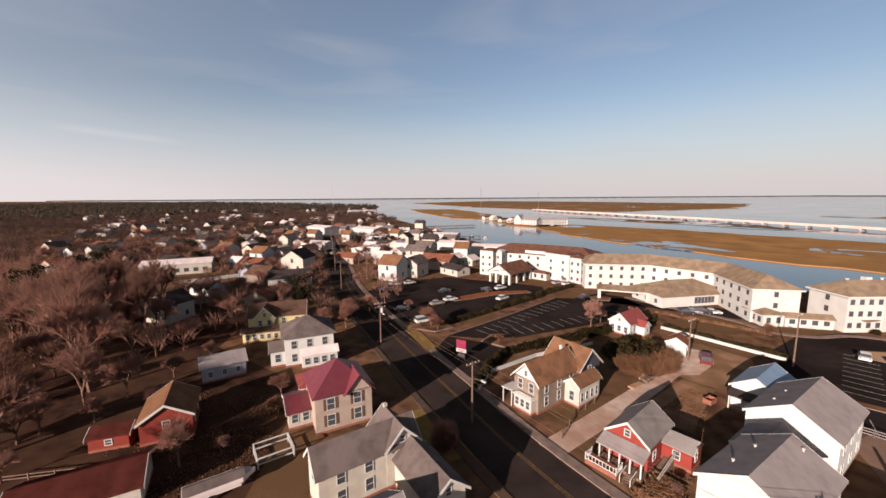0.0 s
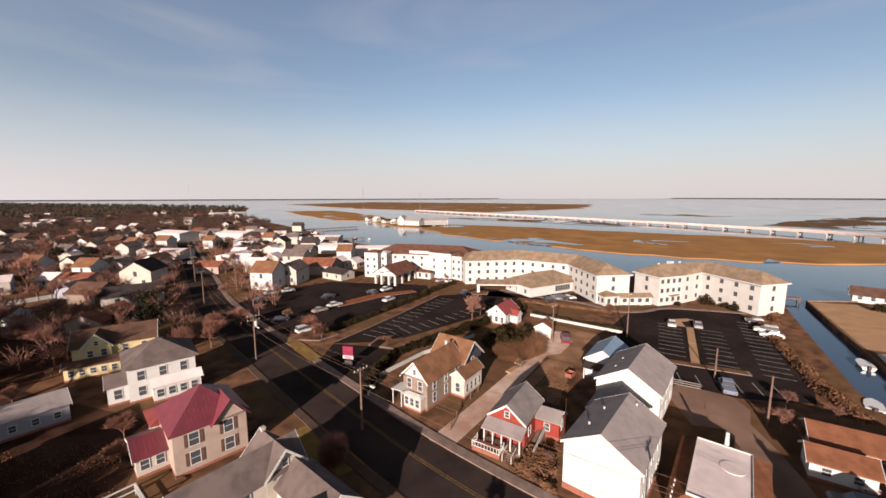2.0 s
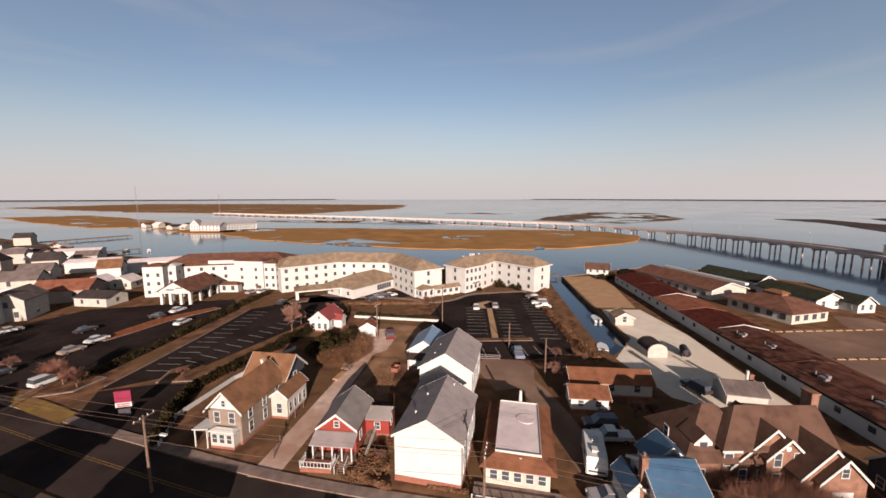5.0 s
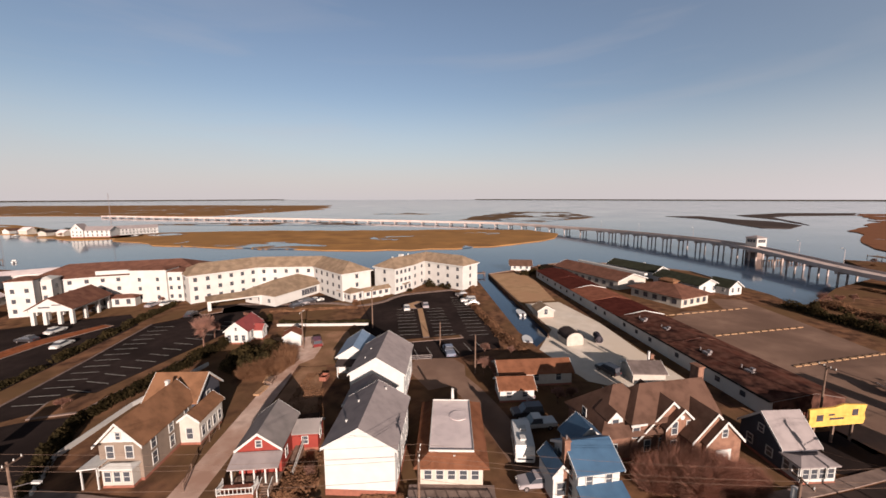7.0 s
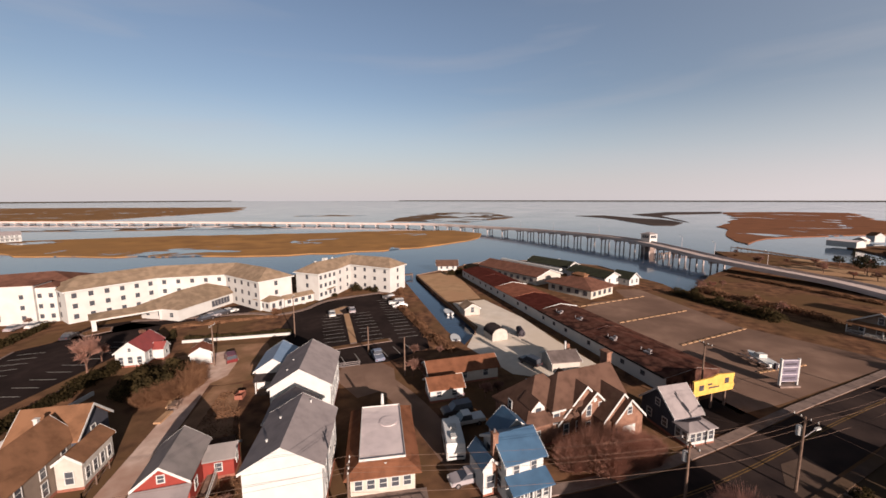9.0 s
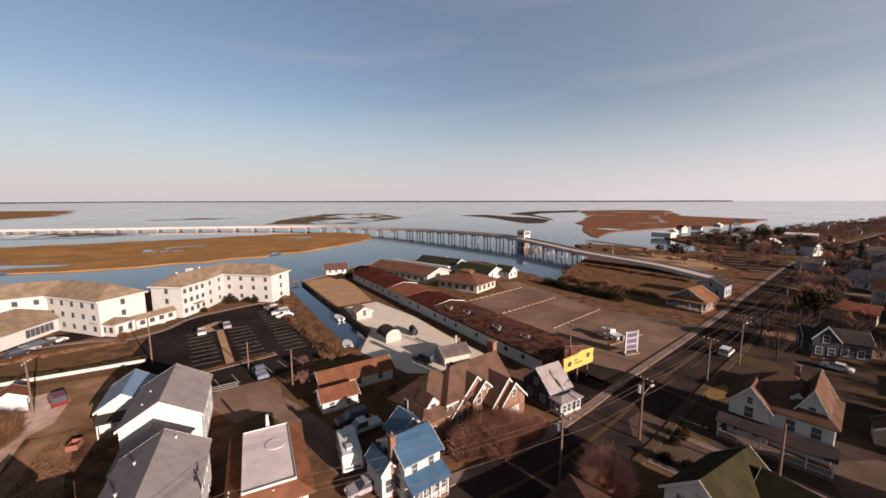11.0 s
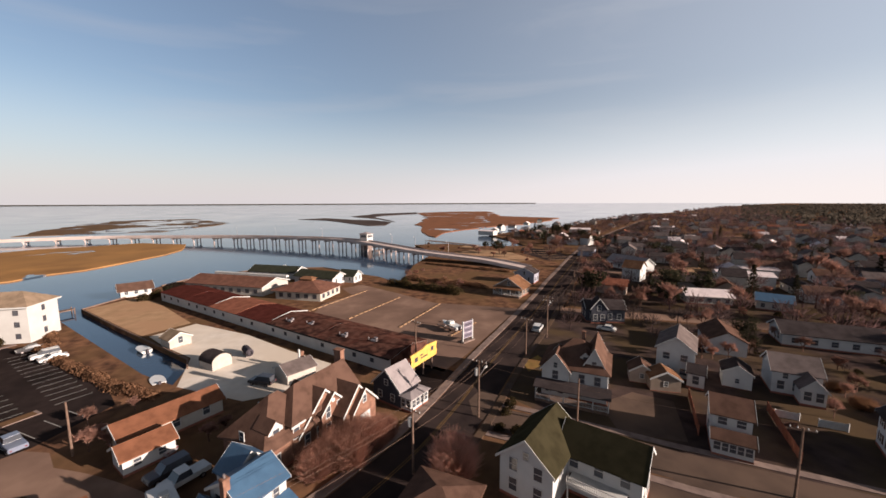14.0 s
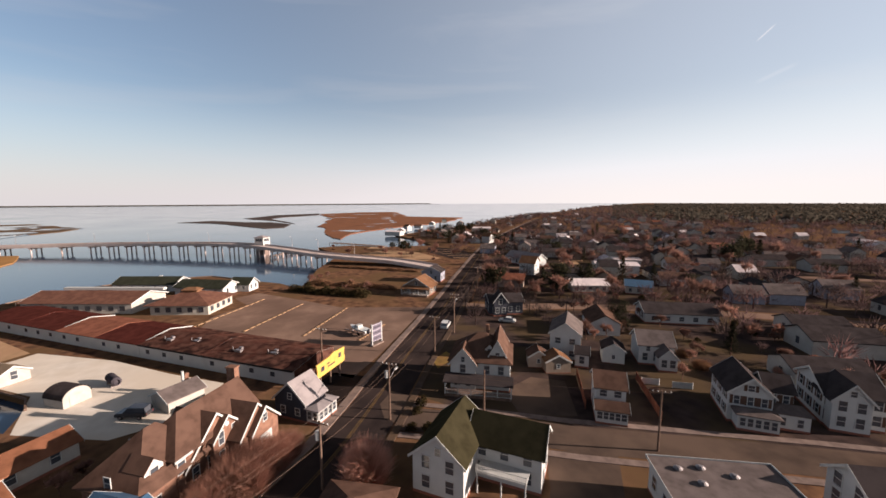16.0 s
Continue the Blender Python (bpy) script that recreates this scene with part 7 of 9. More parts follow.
def evergreen_meshes(seed, h, r):
    rnd = random.Random(seed)
    V, F = [], []
    limb_faces(V, F, Vector((0, 0, -0.2)), Vector((0, 0, h * 0.9)), h * 0.022, 0.04, 6)
    tr = poly_mesh("trunk", V, F, M["bark"])
    V, F = [], []
    for _ in range(900):
        z = rnd.uniform(0.12, 1.0)
        k = r * (1.05 - z) ** 0.7 * rnd.uniform(0.3, 1.0) * (0.75 + 0.25 * math.sin(z * 40))
        a = rnd.uniform(0, math.tau)
        p = Vector((k * math.cos(a), k * math.sin(a), z * h))
        d = Vector((math.cos(a), math.sin(a), rnd.uniform(-0.5, 0.3))).normalized()
        b = Vector((-math.sin(a), math.cos(a), rnd.uniform(-.5, .5))).normalized()
        s = rnd.uniform(0.25, 0.55)
        i = len(V)
        V += [p - d * s, p + b * s * 0.5, p + d * s, p - b * s * 0.5]
        F.append((i, i + 1, i + 2, i + 3))
    return tr, poly_mesh("crown", V, F, M["pine"])


def broad_evergreen(seed, h, r, n=2600, size=0.2):
    V, F = [], []
    limb_faces(V, F, Vector((0, 0, -0.2)), Vector((0, 0, h * 0.5)), 0.22, 0.14, 6)
    for k in range(5):
        a = k * 1.26
        limb_faces(V, F, Vector((0, 0, h * 0.4)), Vector((r * 0.5 * math.cos(a), r * 0.5 * math.sin(a), h * 0.7)), 0.12, 0.05, 5)
    return poly_mesh("trunk", V, F, M["bark"]), leaf_mesh("crown", seed, n, r, r, h * 0.36, h * 0.62, size, "pine")


PROTO["pine"] = tree_proto(evergreen_meshes(6, 11, 3.0), "tall dark green conifer tree", "tree", "evergreen_tree")
PROTO["oak"] = tree_proto(broad_evergreen(7, 9, 4.2), "broad dark evergreen garden tree", "tree", "evergreen_tree")
PROTO["oak_far"] = tree_proto(broad_evergreen(7, 9, 4.2, 520, 0.46), "broad dark evergreen garden tree", "tree", "evergreen_tree")
PROTO["bush"] = tree_proto([leaf_mesh("crown", 8, 420, 1.6, 1.6, 1.2, 1.1, 0.22, "hedge")], "rounded olive-green garden shrub", "shrub", "evergreen_shrub")
# this shrub's sunlight is put into its pale twig colour
PROTO["tan_shrub"] = tree_proto([sliver_crown("crown", 29, 4200, 2.6, 5.2, "littwig", 0.03)], "large round tan leafless shrub at the street corner, coloured as if sunlit", "shrub", "winter_shrub")
PROTO["thicket"] = tree_proto([sliver_crown("crown", 19, 3600, 2.3, 4.4, "rusttwig", 0.022)], "dense rust-brown leafless shrub before the brick house", "shrub", "winter_shrub")
PROTO["drybush"] = tree_proto([sliver_crown("crown", 9, 1300, 1.8, 2.4, "reed", 0.03)], "dry rust-brown winter shrub", "shrub", "dry_shrub")
for p in PROTO.values():
    p.location = (0, 0, -80)


TRNG = random.Random(77)


def plant(kind, x, y, s=1.0, sz=None, group=""):
    m = Matrix.Translation((x, y, 0)) @ Matrix.Rotation(TRNG.uniform(0, math.tau), 4, "Z") @ Matrix.Diagonal((s, s, sz or s, 1))
    if (kind in BARE or kind == "oak") and math.hypot(x, y) > 115:
        kind += "_far"
    ob = copy_thing(PROTO[kind], m)
    if group:
        ob["group"] = group
    return ob


# single trees that stand out
for k, x, y, s in (("bare_a", 36.5, 90, 1.0), ("bare_c", 41, 95, 0.9), ("thicket", 47.0, 3.6, 0.85), ("thicket", 48.2, 1.4, 1.0), ("thicket", 47.8, -0.8, 0.95), ("thicket", 49.6, -1.8, 1.05), ("thicket", 50.6, -3.6, 0.95), ("thicket", 52.0, -5.4, 0.8), ("thicket", 50.0, 0.8, 0.95),
                   # bare_b at (-51, 27) is unseen, added to shade the garage roof
                   ("bare_b", -51, 27, 0.9), ("rust_a", -27, 99, 1.7), ("rust_a", -21, 104, 1.5), ("rust_a", -3.2, 93, 1.5), ("bare_c", -10.4, 107, 0.7),
                   ("rust_a", 12.4, 82, 0.6), ("bare_c", -32, 140, 0.9), ("bare_a", -32.8, 42.4, 0.85), ("rust_a", -25.5, 54.0, 0.8), ("bare_b", -83, 74, 1.5), ("bare_b", -93, 103, 1.5), ("bare_a", -56, 55, 1.5), ("bare_b", -68, 66, 1.6),
                   ("bare_b", -61, 61, 1.5), ("bare_a", -84, 100, 1.0), ("bare_b", -70, 85, 1.5), ("bare_a", -72, 66, 1.0), ("bare_b", -88, 88, 1.5),
                   ("bare_b", -100, 90, 1.1), ("bare_a", -75, 115, 1.0), ("bare_c", -64, 124, 1.0), ("bare_c", -52, 40, 0.8), ("bare_a", -66, 40, 0.9),
                   ("bare_c", 67, 25, 0.62), ("bare_c", 68.5, 37, 0.6), ("bare_c", 58.5, 18.2, 0.6), ("bare_c", 63.5, 33, 0.5), ("bare_c", 71, 32, 0.5), ("bare_c", 60.5, 16.5, 0.55), ("bare_c", 29.3, 36.5, 0.35),
                   ("bare_c", 25.3, 37.2, 0.38), ("bare_c", 46, 56, 0.35), ("rust_a", 86, 94.5, 0.55), ("bare_c", 104, -89, 1.0), ("bare_a", 96, -93, 0.9), ("bare_a", 120, -178, 1.1), ("rust_a", 92, -193, 1.4),
                   ("bare_a", 72, -90, 0.8), ("oak", 58.5, -86, 0.55), ("bush", 46, -118, 0.8), ("bush", 40, -112, 0.8), ("oak", 91, -225, 1.5), ("oak", 99, -262, 1.5), ("pine", 84, -240, 1.2), ("oak", 98, -105, 0.9), ("pine", 103, -104, 0.8),
                   ("oak", 93, -103, 0.8), ("rust_a", 53.5, 104, 0.5), ("rust_a", 52.8, 137.0, 0.75), ("bare_c", 46.3, 141, 0.4), ("oak", -50, 112, 0.55), ("bush", 110.5, 82.8, 1.3), ("bush", 113.4, 79, 0.8), ("bush", 112.2, 76, 0.9), ("bush", 101.5, 84.6, 0.7),
                   ("bush", 154, 60, 1.4), ("bush", 151, 62, 1.2), ("oak", 160, 58.5, 0.4), ("rust_a", 80.0, 89.0, 0.5), ("drybush", 79.2, 87.6, 0.8), ("bare_c", 14.2, 31, 0.5)):
    plant(k, x, y, s, s * 1.3 if k == "thicket" else None)
for k, x, y, s in (("bare_a", -73.5, 84.5, 1.1), ("bare_a", -69, 90, 1.2), ("bare_c", -70, 113, 1.2), ("bare_a", -67, 120, 1.0), ("bare_a", -53, 59, 1.0), ("bare_c", -34.6, 43.4, 0.8), ("bare_c", -29, 44.8, 0.55), ("rust_a", -27.4, 59.5, 1.0),
                   ("rust_a", -24.8, 92, 1.8), ("rust_a", -29, 92, 1.6), ("bare_c", -84, 115, 0.7), ("bare_a", -57, 80, 0.9), ("bare_c", -58, 47, 1.1), ("bare_a", -103, 86, 1.4), ("bare_b", -92, 114, 0.8), ("rust_a", 0.5, 46.0, 1.0), ("rust_a", -1.5, 90, 1.1),
                   ("bare_c", -50, 66, 0.9), ("bare_c", -48, 74, 0.8), ("bare_a", -60, 98, 1.2), ("bare_c", -52, 52, 0.9), ("bare_a", -64, 74, 1.1), ("bare_c", -46, 56, 0.8),
                   ("bare_c", 60.7, 33.0, 0.75), ("bare_c", 60.2, 30.2, 0.6), ("bare_c", 28, 31.5, 0.35), ("rust_a", 39.1, -109, 1.0), ("rust_a", 35.5, -114, 1.2), ("rust_a", 109.4, -98.4, 1.3), ("rust_a", 119.6, -101.4, 1.2),
                   ("bare_a", 96, -186, 1.4), ("rust_a", 145.5, -174, 1.8), ("rust_a", 74, -141, 1.5), ("bare_a", 108, -198, 1.4), ("oak", 109, -121, 1.0), ("oak", 113, -124, 0.9), ("oak", 64.3, -93, 0.7), ("bare_a", 124.7, -141, 1.2),
                   ("rust_a", 142, -116, 1.2), ("bare_c", 159, -119, 1.2), ("rust_a", 55.0, -66, 0.6), ("bare_c", 40, -82, 0.6), ("drybush", 37, -80.5, 1.0), ("drybush", 42, -84, 0.9)):
    plant(k, x, y, s)
for x, y, s in ((39.4, 70.4, 1.2), (37.2, 68.4, 1.1), (41.6, 72.2, 1.3), (36.6, 71.6, 1.3), (39.0, 74.0, 1.4), (42.6, 75.4, 1.1), (35.0, 69.0, 1.0), (40.6, 77.6, 1.1), (37.6, 77.0, 1.2), (34.4, 73.6, 1.0), (43.0, 70.2, 1.4), (41.2, 67.6, 1.3), (38.6, 66.4, 1.2), (43.6, 73.0, 1.2)):
    plant("bush" if y > 70.3 else "drybush", x, y, s * 1.25, group="shrubs by the gravel yard")
for x, y in ((152, -25.5), (156, -28.5), (160, -31), (150, -29), (146, -34), (154, -34), (143, -40), (166, -36), (170, -40), (148, -44), (138, -47)):
    plant(TRNG.choice(("bare_c", "drybush", "rust_a", "bush")), x, y, TRNG.uniform(0.5, 0.9), group="thicket by the water")


for _ in range(46):
    x, y = TRNG.uniform(228, 345), TRNG.uniform(-235, -150)
    plant(TRNG.choice(("oak", "oak", "bare_a", "pine", "bare_c")), x, y, TRNG.uniform(0.7, 1.3), group="trees of the south shore")


plant("tan_shrub", 42.0, -12.6, 1.0, 1.25)
plant("thicket", -0.2, 45.4, 0.62, 1.15)
plant("thicket", 0.6, 46.6, 0.5, 0.9)
for x, y, s in ((52.4, -24.6, 0.6), (54.2, -26.2, 0.7), (47.0, -24.2, 0.8), (45.6, -26.4, 0.7), (49.0, -22.0, 0.6)):
    plant("bush", x, y, s, group="low dark shrubs beside the green-roofed house")


def hedge(pts, n, rx, h, seed, mat="hedge", label="long uneven olive-green hedge", jitter=0.5):
    """A run of shrubs grown together."""
    rnd = random.Random(seed)
    V, F = [], []
    P = [Vector(p) for p in pts]
    L = [(P[i + 1] - P[i]).length for i in range(len(P) - 1)]
    for _ in range(n):
        t = rnd.uniform(0, sum(L))
        i = 0
        while t > L[i]:
            t -= L[i]
            i += 1
        c = P[i].lerp(P[i + 1], t / L[i])
        hh = h * (0.7 + 0.5 * noise.noise(Vector((c.x * 0.35, c.y * 0.35, seed))))
        a = rnd.uniform(0, math.tau)
        r = rx * rnd.uniform(0.2, 1.0) * (0.8 + 0.5 * noise.noise(Vector((c.x * 0.5, c.y * 0.5, seed + 9))))
        z = rnd.uniform(0.05, 1.0) * hh
        k = math.sqrt(max(0.05, 1 - (z / hh) ** 2 * 0.8))
        p = Vector((c.x + math.cos(a) * r * k, c.y + math.sin(a) * r * k, z))
        d, b = facing(Vector((math.cos(a), math.sin(a), 1.6 * z / hh)).normalized(), rnd)
        s = rnd.uniform(0.12, 0.28)
        j = len(V)
        V += [p - d * s, p + b * s * 0.7, p + d * s, p - b * s * 0.7]
        F.append((j, j + 1, j + 2, j + 3))
    ob = new("hedge", poly_mesh("hedge", V, F, M[mat]))
    tagged(ob, label, "hedge", kind="stuff")


hedge([(5.7, 61.6), (8.4, 67.6), (12.8, 75)], 5200, 1.4, 2.6, 15)
hedge([(13, 75.5), (19, 78.2), (33, 84.5), (46, 91), (52, 95)], 9000, 1.5, 2.4, 1)
hedge([(16, 107), (26, 116), (36, 125), (47, 134)], 8000, 1.5, 2.2, 2)
hedge([(-1, 93), (6, 99), (14, 105)], 3500, 1.2, 1.4, 3)
hedge([(50, 92), (55, 95), (58, 100)], 1800, 1.0, 1.2, 4)
hedge([(60, 103), (66, 96), (73, 90), (77, 85)], 3000, 0.8, 0.9, 5, "reed", "low brown winter planting")
hedge([(109, 66), (97, 55.5), (88, 46), (80, 38), (75, 31)], 14000, 2.0, 1.3, 6, "reed", "rust-brown reeds along the canal bank")
hedge([(127, 74), (118, 69), (110, 64)], 4000, 1.6, 1.0, 7, "reed", "rust-brown reeds along the canal bank")
hedge([(53, 5), (50, 0), (52, -6)], 3000, 1.2, 1.3, 8, "reed", "dry shrubs before the brick house")
hedge([(55.4, 91.0), (58.4, 87.0), (63.4, 80.0), (69.2, 72.0)], 3200, 0.9, 1.3, 16, "hedge", "olive-green hedge behind the white wall")
hedge([(29.5, 26.2), (27.0, 30.0)], 500, 0.5, 0.5, 9, "reed", "low dry shrubs at the house front")
hedge([(23.5, 33.0), (21.8, 38.2)], 900, 0.9, 0.7, 10, "reed", "dry scrub between the houses")
hedge([(155, 55), (146, 49), (134, 39)], 3000, 0.7, 0.7, 11, "hedge", "low green hedge along the shop row")


hedge([(152, -22), (143, -28), (135, -36), (127, -43)], 9000, 3.0, 3.2, 12, "hedge", "dark evergreen thicket on the shore")
hedge([(160, -30), (150, -40), (141, -50), (132, -56)], 6000, 3.0, 2.6, 13, "reed", "dry brown brush beside the bridge")
hedge([(196, -48), (180, -62), (160, -80)], 5000, 1.6, 1.6, 14, "reed", "dry brown brush along the causeway")

# ---- the town farther off ----
def inside(x, y, poly):
    c = False
    j = len(poly) - 1
    for i in range(len(poly)):
        (xi, yi), (xj, yj) = poly[i], poly[j]
        if (yi > y) != (yj > y) and x < (xj - xi) * (y - yi) / (yj - yi) + xi:
            c = not c
        j = i
    return c


def line_gap(x, y, pts):
    best = 1e9
    for i in range(len(pts) - 1):
        ax, ay = pts[i][0], pts[i][1]
        bx, by = pts[i + 1][0], pts[i + 1][1]
        dx, dy = bx - ax, by - ay
        t = max(0, min(1, ((x - ax) * dx + (y - ay) * dy) / (dx * dx + dy * dy)))
        best = min(best, math.hypot(x - ax - dx * t, y - ay - dy * t))
    return best


TAKEN = [(o.location.x, o.location.y, 10.0) for o in scene.objects if o.parent is None and o.type == "EMPTY" and o.location.z > -5 and o.get("category") in ("house", "shed", "garage", "barn", "restaurant", "shop", "boathouse", "hall", "warehouse", "pavilion", "outbuilding", "porch", "canopy", "office")]
TAKEN += [(-110, 150, 14), (-100, 137, 12), (-114, 160, 14), (30, 150, 30), (60, 130, 25), (85, 110, 25), (105, 85, 20), (25, 100, 24), (5, 125, 24), (85, 60, 28), (115, -15, 40), (100, 30, 30), (140, 60, 20), (50, 75, 15), (10, 10, 30)]


def free(x, y, r, road=11):
    if line_gap(x, y, MAIN) < road or line_gap(x, y, SIDE) < 5 + r * 0.6 or line_gap(x, y, BRIDGE) < 14 or any(line_gap(x, y, q) < 5 + r * 0.6 for q in STREETS):
        return False
    for a, b, q in TAKEN:
        if (a - x) ** 2 + (b - y) ** 2 < (q + r) ** 2:
            return False
    return inside(x, y, SHORE) and inside(x + r, y, SHORE) and inside(x, y + r, SHORE)


def town_house(near, w, d, eave, ridge, wall, roof, axis, label):
    g = thing("town_house", pose(0, 0, -80), label, "house", "houses of the town")
    bm = bmesh.new()
    gable_wall(bm, w, d, 0, eave, ridge, axis)
    part("wall", bm, M[wall], g)
    bm = bmesh.new()
    gable_roof(bm, w, d, eave, ridge, axis, 0.4, 0.2)
    part("roof", bm, M[roof], g)
    bm = bmesh.new()
    box(bm, -0.45, -0.05, 0, 0.45, 0.02, 1.4)
    me = as_mesh("window", bm, M["glass"])
    spots = {1: (("f", -w / 4, 1.0), ("f", w / 4, 1.0), ("f", 0, 3.5), ("l", d / 5, 1.0), ("l", -d / 5, 3.5), ("r", 0, 1.0)), 0: (("f", -w / 4, 1.0), ("f", w / 4, 1.0), ("l", 0, 1.0), ("r", 0, 1.0))}
    for side, u, z in spots[eave > 4] if near else ():
        o = part("window", me, None, g)
        o.matrix_local = on_face(w, d, side, u, z)
    return g


KINDS = [
    (7, 9, 5.2, 7.4, "greige", "r_slate", "y", "pale gabled town house with a grey roof"),
    (10, 7, 3.0, 4.9, "white", "r_umber", "x", "low white house with a brown roof"),
    (8, 8, 5.0, 7.6, "cream", "r_dark", "y", "cream town house with a dark roof"),
    (12, 8, 3.0, 4.6, "greige", "r_dark", "x", "long low grey house with a dark roof"),
    (9, 7, 3.2, 5.4, "blue", "r_slate", "x", "pale blue cottage with a grey roof"),
    (7, 8, 5.4, 8.0, "white", "r_brown", "x", "white two-storey house with a brown roof"),
    (11, 8, 3.2, 5.0, "taupe", "r_rust", "x", "taupe house with a rust-brown roof"),
    (8, 7, 3.0, 5.2, "cream", "r_white", "y", "white cottage with a pale roof"),
    (18, 11, 4.2, 5.2, "stucco", "r_white", "x", "long pale commercial building with a white roof"),
    (9, 8, 3.0, 5.4, "olive", "r_umber", "x", "brown weathered house with a brown roof"),
]
TOWN = [town_house(True, *k) for k in KINDS]
TOWN_FAR = [town_house(False, *k) for k in KINDS]
HRNG = random.Random(5)


FAR_HOUSES = []


def put_house(k, x, y, ang, s=1.0):
    m = Matrix.Translation((x, y, 0)) @ Matrix.Rotation(radians(ang), 4, "Z") @ Matrix.Diagonal((s, s, s, 1))
    TAKEN.append((x, y, 6.5 * s))
    if math.hypot(x, y) > 290:
        FAR_HOUSES.append((k, m))
    else:
        copy_thing((TOWN if math.hypot(x, y) < 230 else TOWN_FAR)[k], m)


def settle(n, xr, yr, ang, kinds, region, tries=9000, gap=6.5):
    made = 0
    for _ in range(tries):
        if made >= n:
            break
        x, y = HRNG.uniform(*xr), HRNG.uniform(*yr)
        if region(x, y) and free(x, y, gap):
            put_house(HRNG.choice(kinds), x, y, ang + HRNG.choice((0, 90, 180, 270)) + HRNG.uniform(-4, 4), HRNG.uniform(0.88, 1.12))
            made += 1


def north(x, y):
    """Seen past the left edge and not behind the eye."""
    return y > 95 and x > -0.95 * y - 20


# named pieces of the north end
for k, x, y, ang, s in ((8, -106, 334, -39, 1.5), (8, -63, 321, -34, 1.4), (8, -170, 728, 40, 1.3), (8, -145, 745, 40, 1.3), (5, -20, 150, -25, 1.2), (0, -12, 156, -25, 1.1), (6, -2, 172, -25, 1.3), (7, 6, 186, -40, 0.9),
                       (7, 13, 180, -40, 0.9), (3, 5, 158, -50, 0.9), (3, -58, 140, 22, 1.25), (2, -65, 167, -10, 1.3), (8, -80, 240, -20, 1.0), (6, -48, 188, -20, 1.0), (0, -8, 262, 0, 1.0), (7, 12, 215, -30, 1.0)):
    put_house(k, x, y, ang, s)
settle(26, (-60, 40), (150, 330), -20, (0, 2, 3, 5, 7, 7, 8), lambda x, y: line_gap(x, y, MAIN) < 90 and y > 150)
settle(30, (-150, -34), (112, 300), -20, (0, 2, 3, 5, 6, 9, 7, 4), lambda x, y: x > -0.75 * y, gap=2.5)
settle(84, (-330, 20), (100, 420), -18, (0, 1, 2, 3, 4, 6, 6, 9, 9, 3), north)
settle(70, (-600, 0), (330, 900), -18, (0, 1, 2, 3, 6, 9, 7, 8), north)
for k, x, y, ang, s in ((8, 347, -150, 40, 0.9), (7, 285, -193, 40, 1.1), (0, 300, -178, 30, 1.0), (1, 262, -178, 40, 1.0), (3, 112, -130, 45, 1.0), (4, 196, -150, 40, 1.0)):
    put_house(k, x, y, ang, s)
for k, x, y, ang, s in ((3, 26.6, -116, 47, 1.15), (3, 33, -126, 47, 1.0), (4, 55.6, -148, 47, 1.0), (4, 49, -157, 47, 1.1), (4, 42, -181, 47, 1.1), (1, 82.3, -154, 47, 1.0), (5, 130, -123, 30, 1.0), (8, 120, -180, 47, 0.8),
                        (3, 106, -238, 47, 1.2), (3, 81.7, -241, 47, 1.2), (7, 166, -307, 40, 1.1), (7, 190, -300, 20, 1.0), (1, 204, -288, 47, 1.0), (7, 209.6, -240, 30, 1.0), (4, 195, -194, 47, 1.0), (5, 244, -187, 20, 1.0), (3, 61, -244, 47, 1.2), (3, 23.2, -93, 47, 1.0)):
    put_house(k, x, y, ang, s)
for k, x, y, ang in ((7, 374, -170, 49), (5, 392, -186, 20), (1, 424, -216, 49), (7, 470, -262, 40), (2, 500, -300, 60)):
    put_house(k, x, y, ang, 0.9)


def south(x, y):
    """The town beyond the side streets."""
    return y < -70 and x > 0.10 * y - 40 and (x > 25 or y < -95)


LRNG = random.Random(31)
for _ in range(26):
    x, y = LRNG.uniform(60, 300), LRNG.uniform(-330, -95)
    if free(x, y, 4):
        a, b = LRNG.uniform(6, 16), LRNG.uniform(3, 7)
        c, s = math.cos(radians(-43)), math.sin(radians(-43))
        flat("lawn", [(x + c * u * a - s * v * b, y + s * u * a + c * v * b) for u, v in ((-1, -1), (1, -0.9), (0.9, 1), (-1, 0.8))], 0.012 + 0.0006 * LRNG.random(), M["sand"], "dry golden lawn between the houses", "lawn")
settle(58, (-10, 330), (-300, -72), 47, (0, 1, 1, 2, 3, 3, 6, 9, 9), lambda x, y: south(x, y) and not (x > 120 and y > -165))
settle(24, (90, 280), (-270, -105), 47, (0, 1, 3, 4, 7, 2), lambda x, y: south(x, y) and not (x > 120 and y > -165), gap=3.0)
settle(44, (30, 340), (-430, -150), 47, (3, 3, 1, 6, 4, 7, 8, 0), lambda x, y: south(x, y) and not (x > 120 and y > -165), gap=2.5)
settle(110, (40, 620), (-800, -260), 47, (1, 3, 7, 6, 9, 0, 2), south)

# the far roofs and walls that cannot be told apart singly
V, F, SLOT, MATS = [], [], [], []
for k, m in FAR_HOUSES:
    for o in TOWN_FAR[k].children:
        mat = o.data.materials[0]
        if mat not in MATS:
            MATS.append(mat)
        base = len(V)
        V += [m @ v.co for v in o.data.vertices]
        F += [[base + i for i in q.vertices] for q in o.data.polygons]
        SLOT += [MATS.index(mat)] * len(o.data.polygons)
me = poly_mesh("far_houses", V, F, MATS[0])
for mat in MATS[1:]:
    me.materials.append(mat)
me.polygons.foreach_set("material_index", SLOT)
tagged(new("far_houses", me), "many small pale houses far off in the town", "houses", kind="stuff")

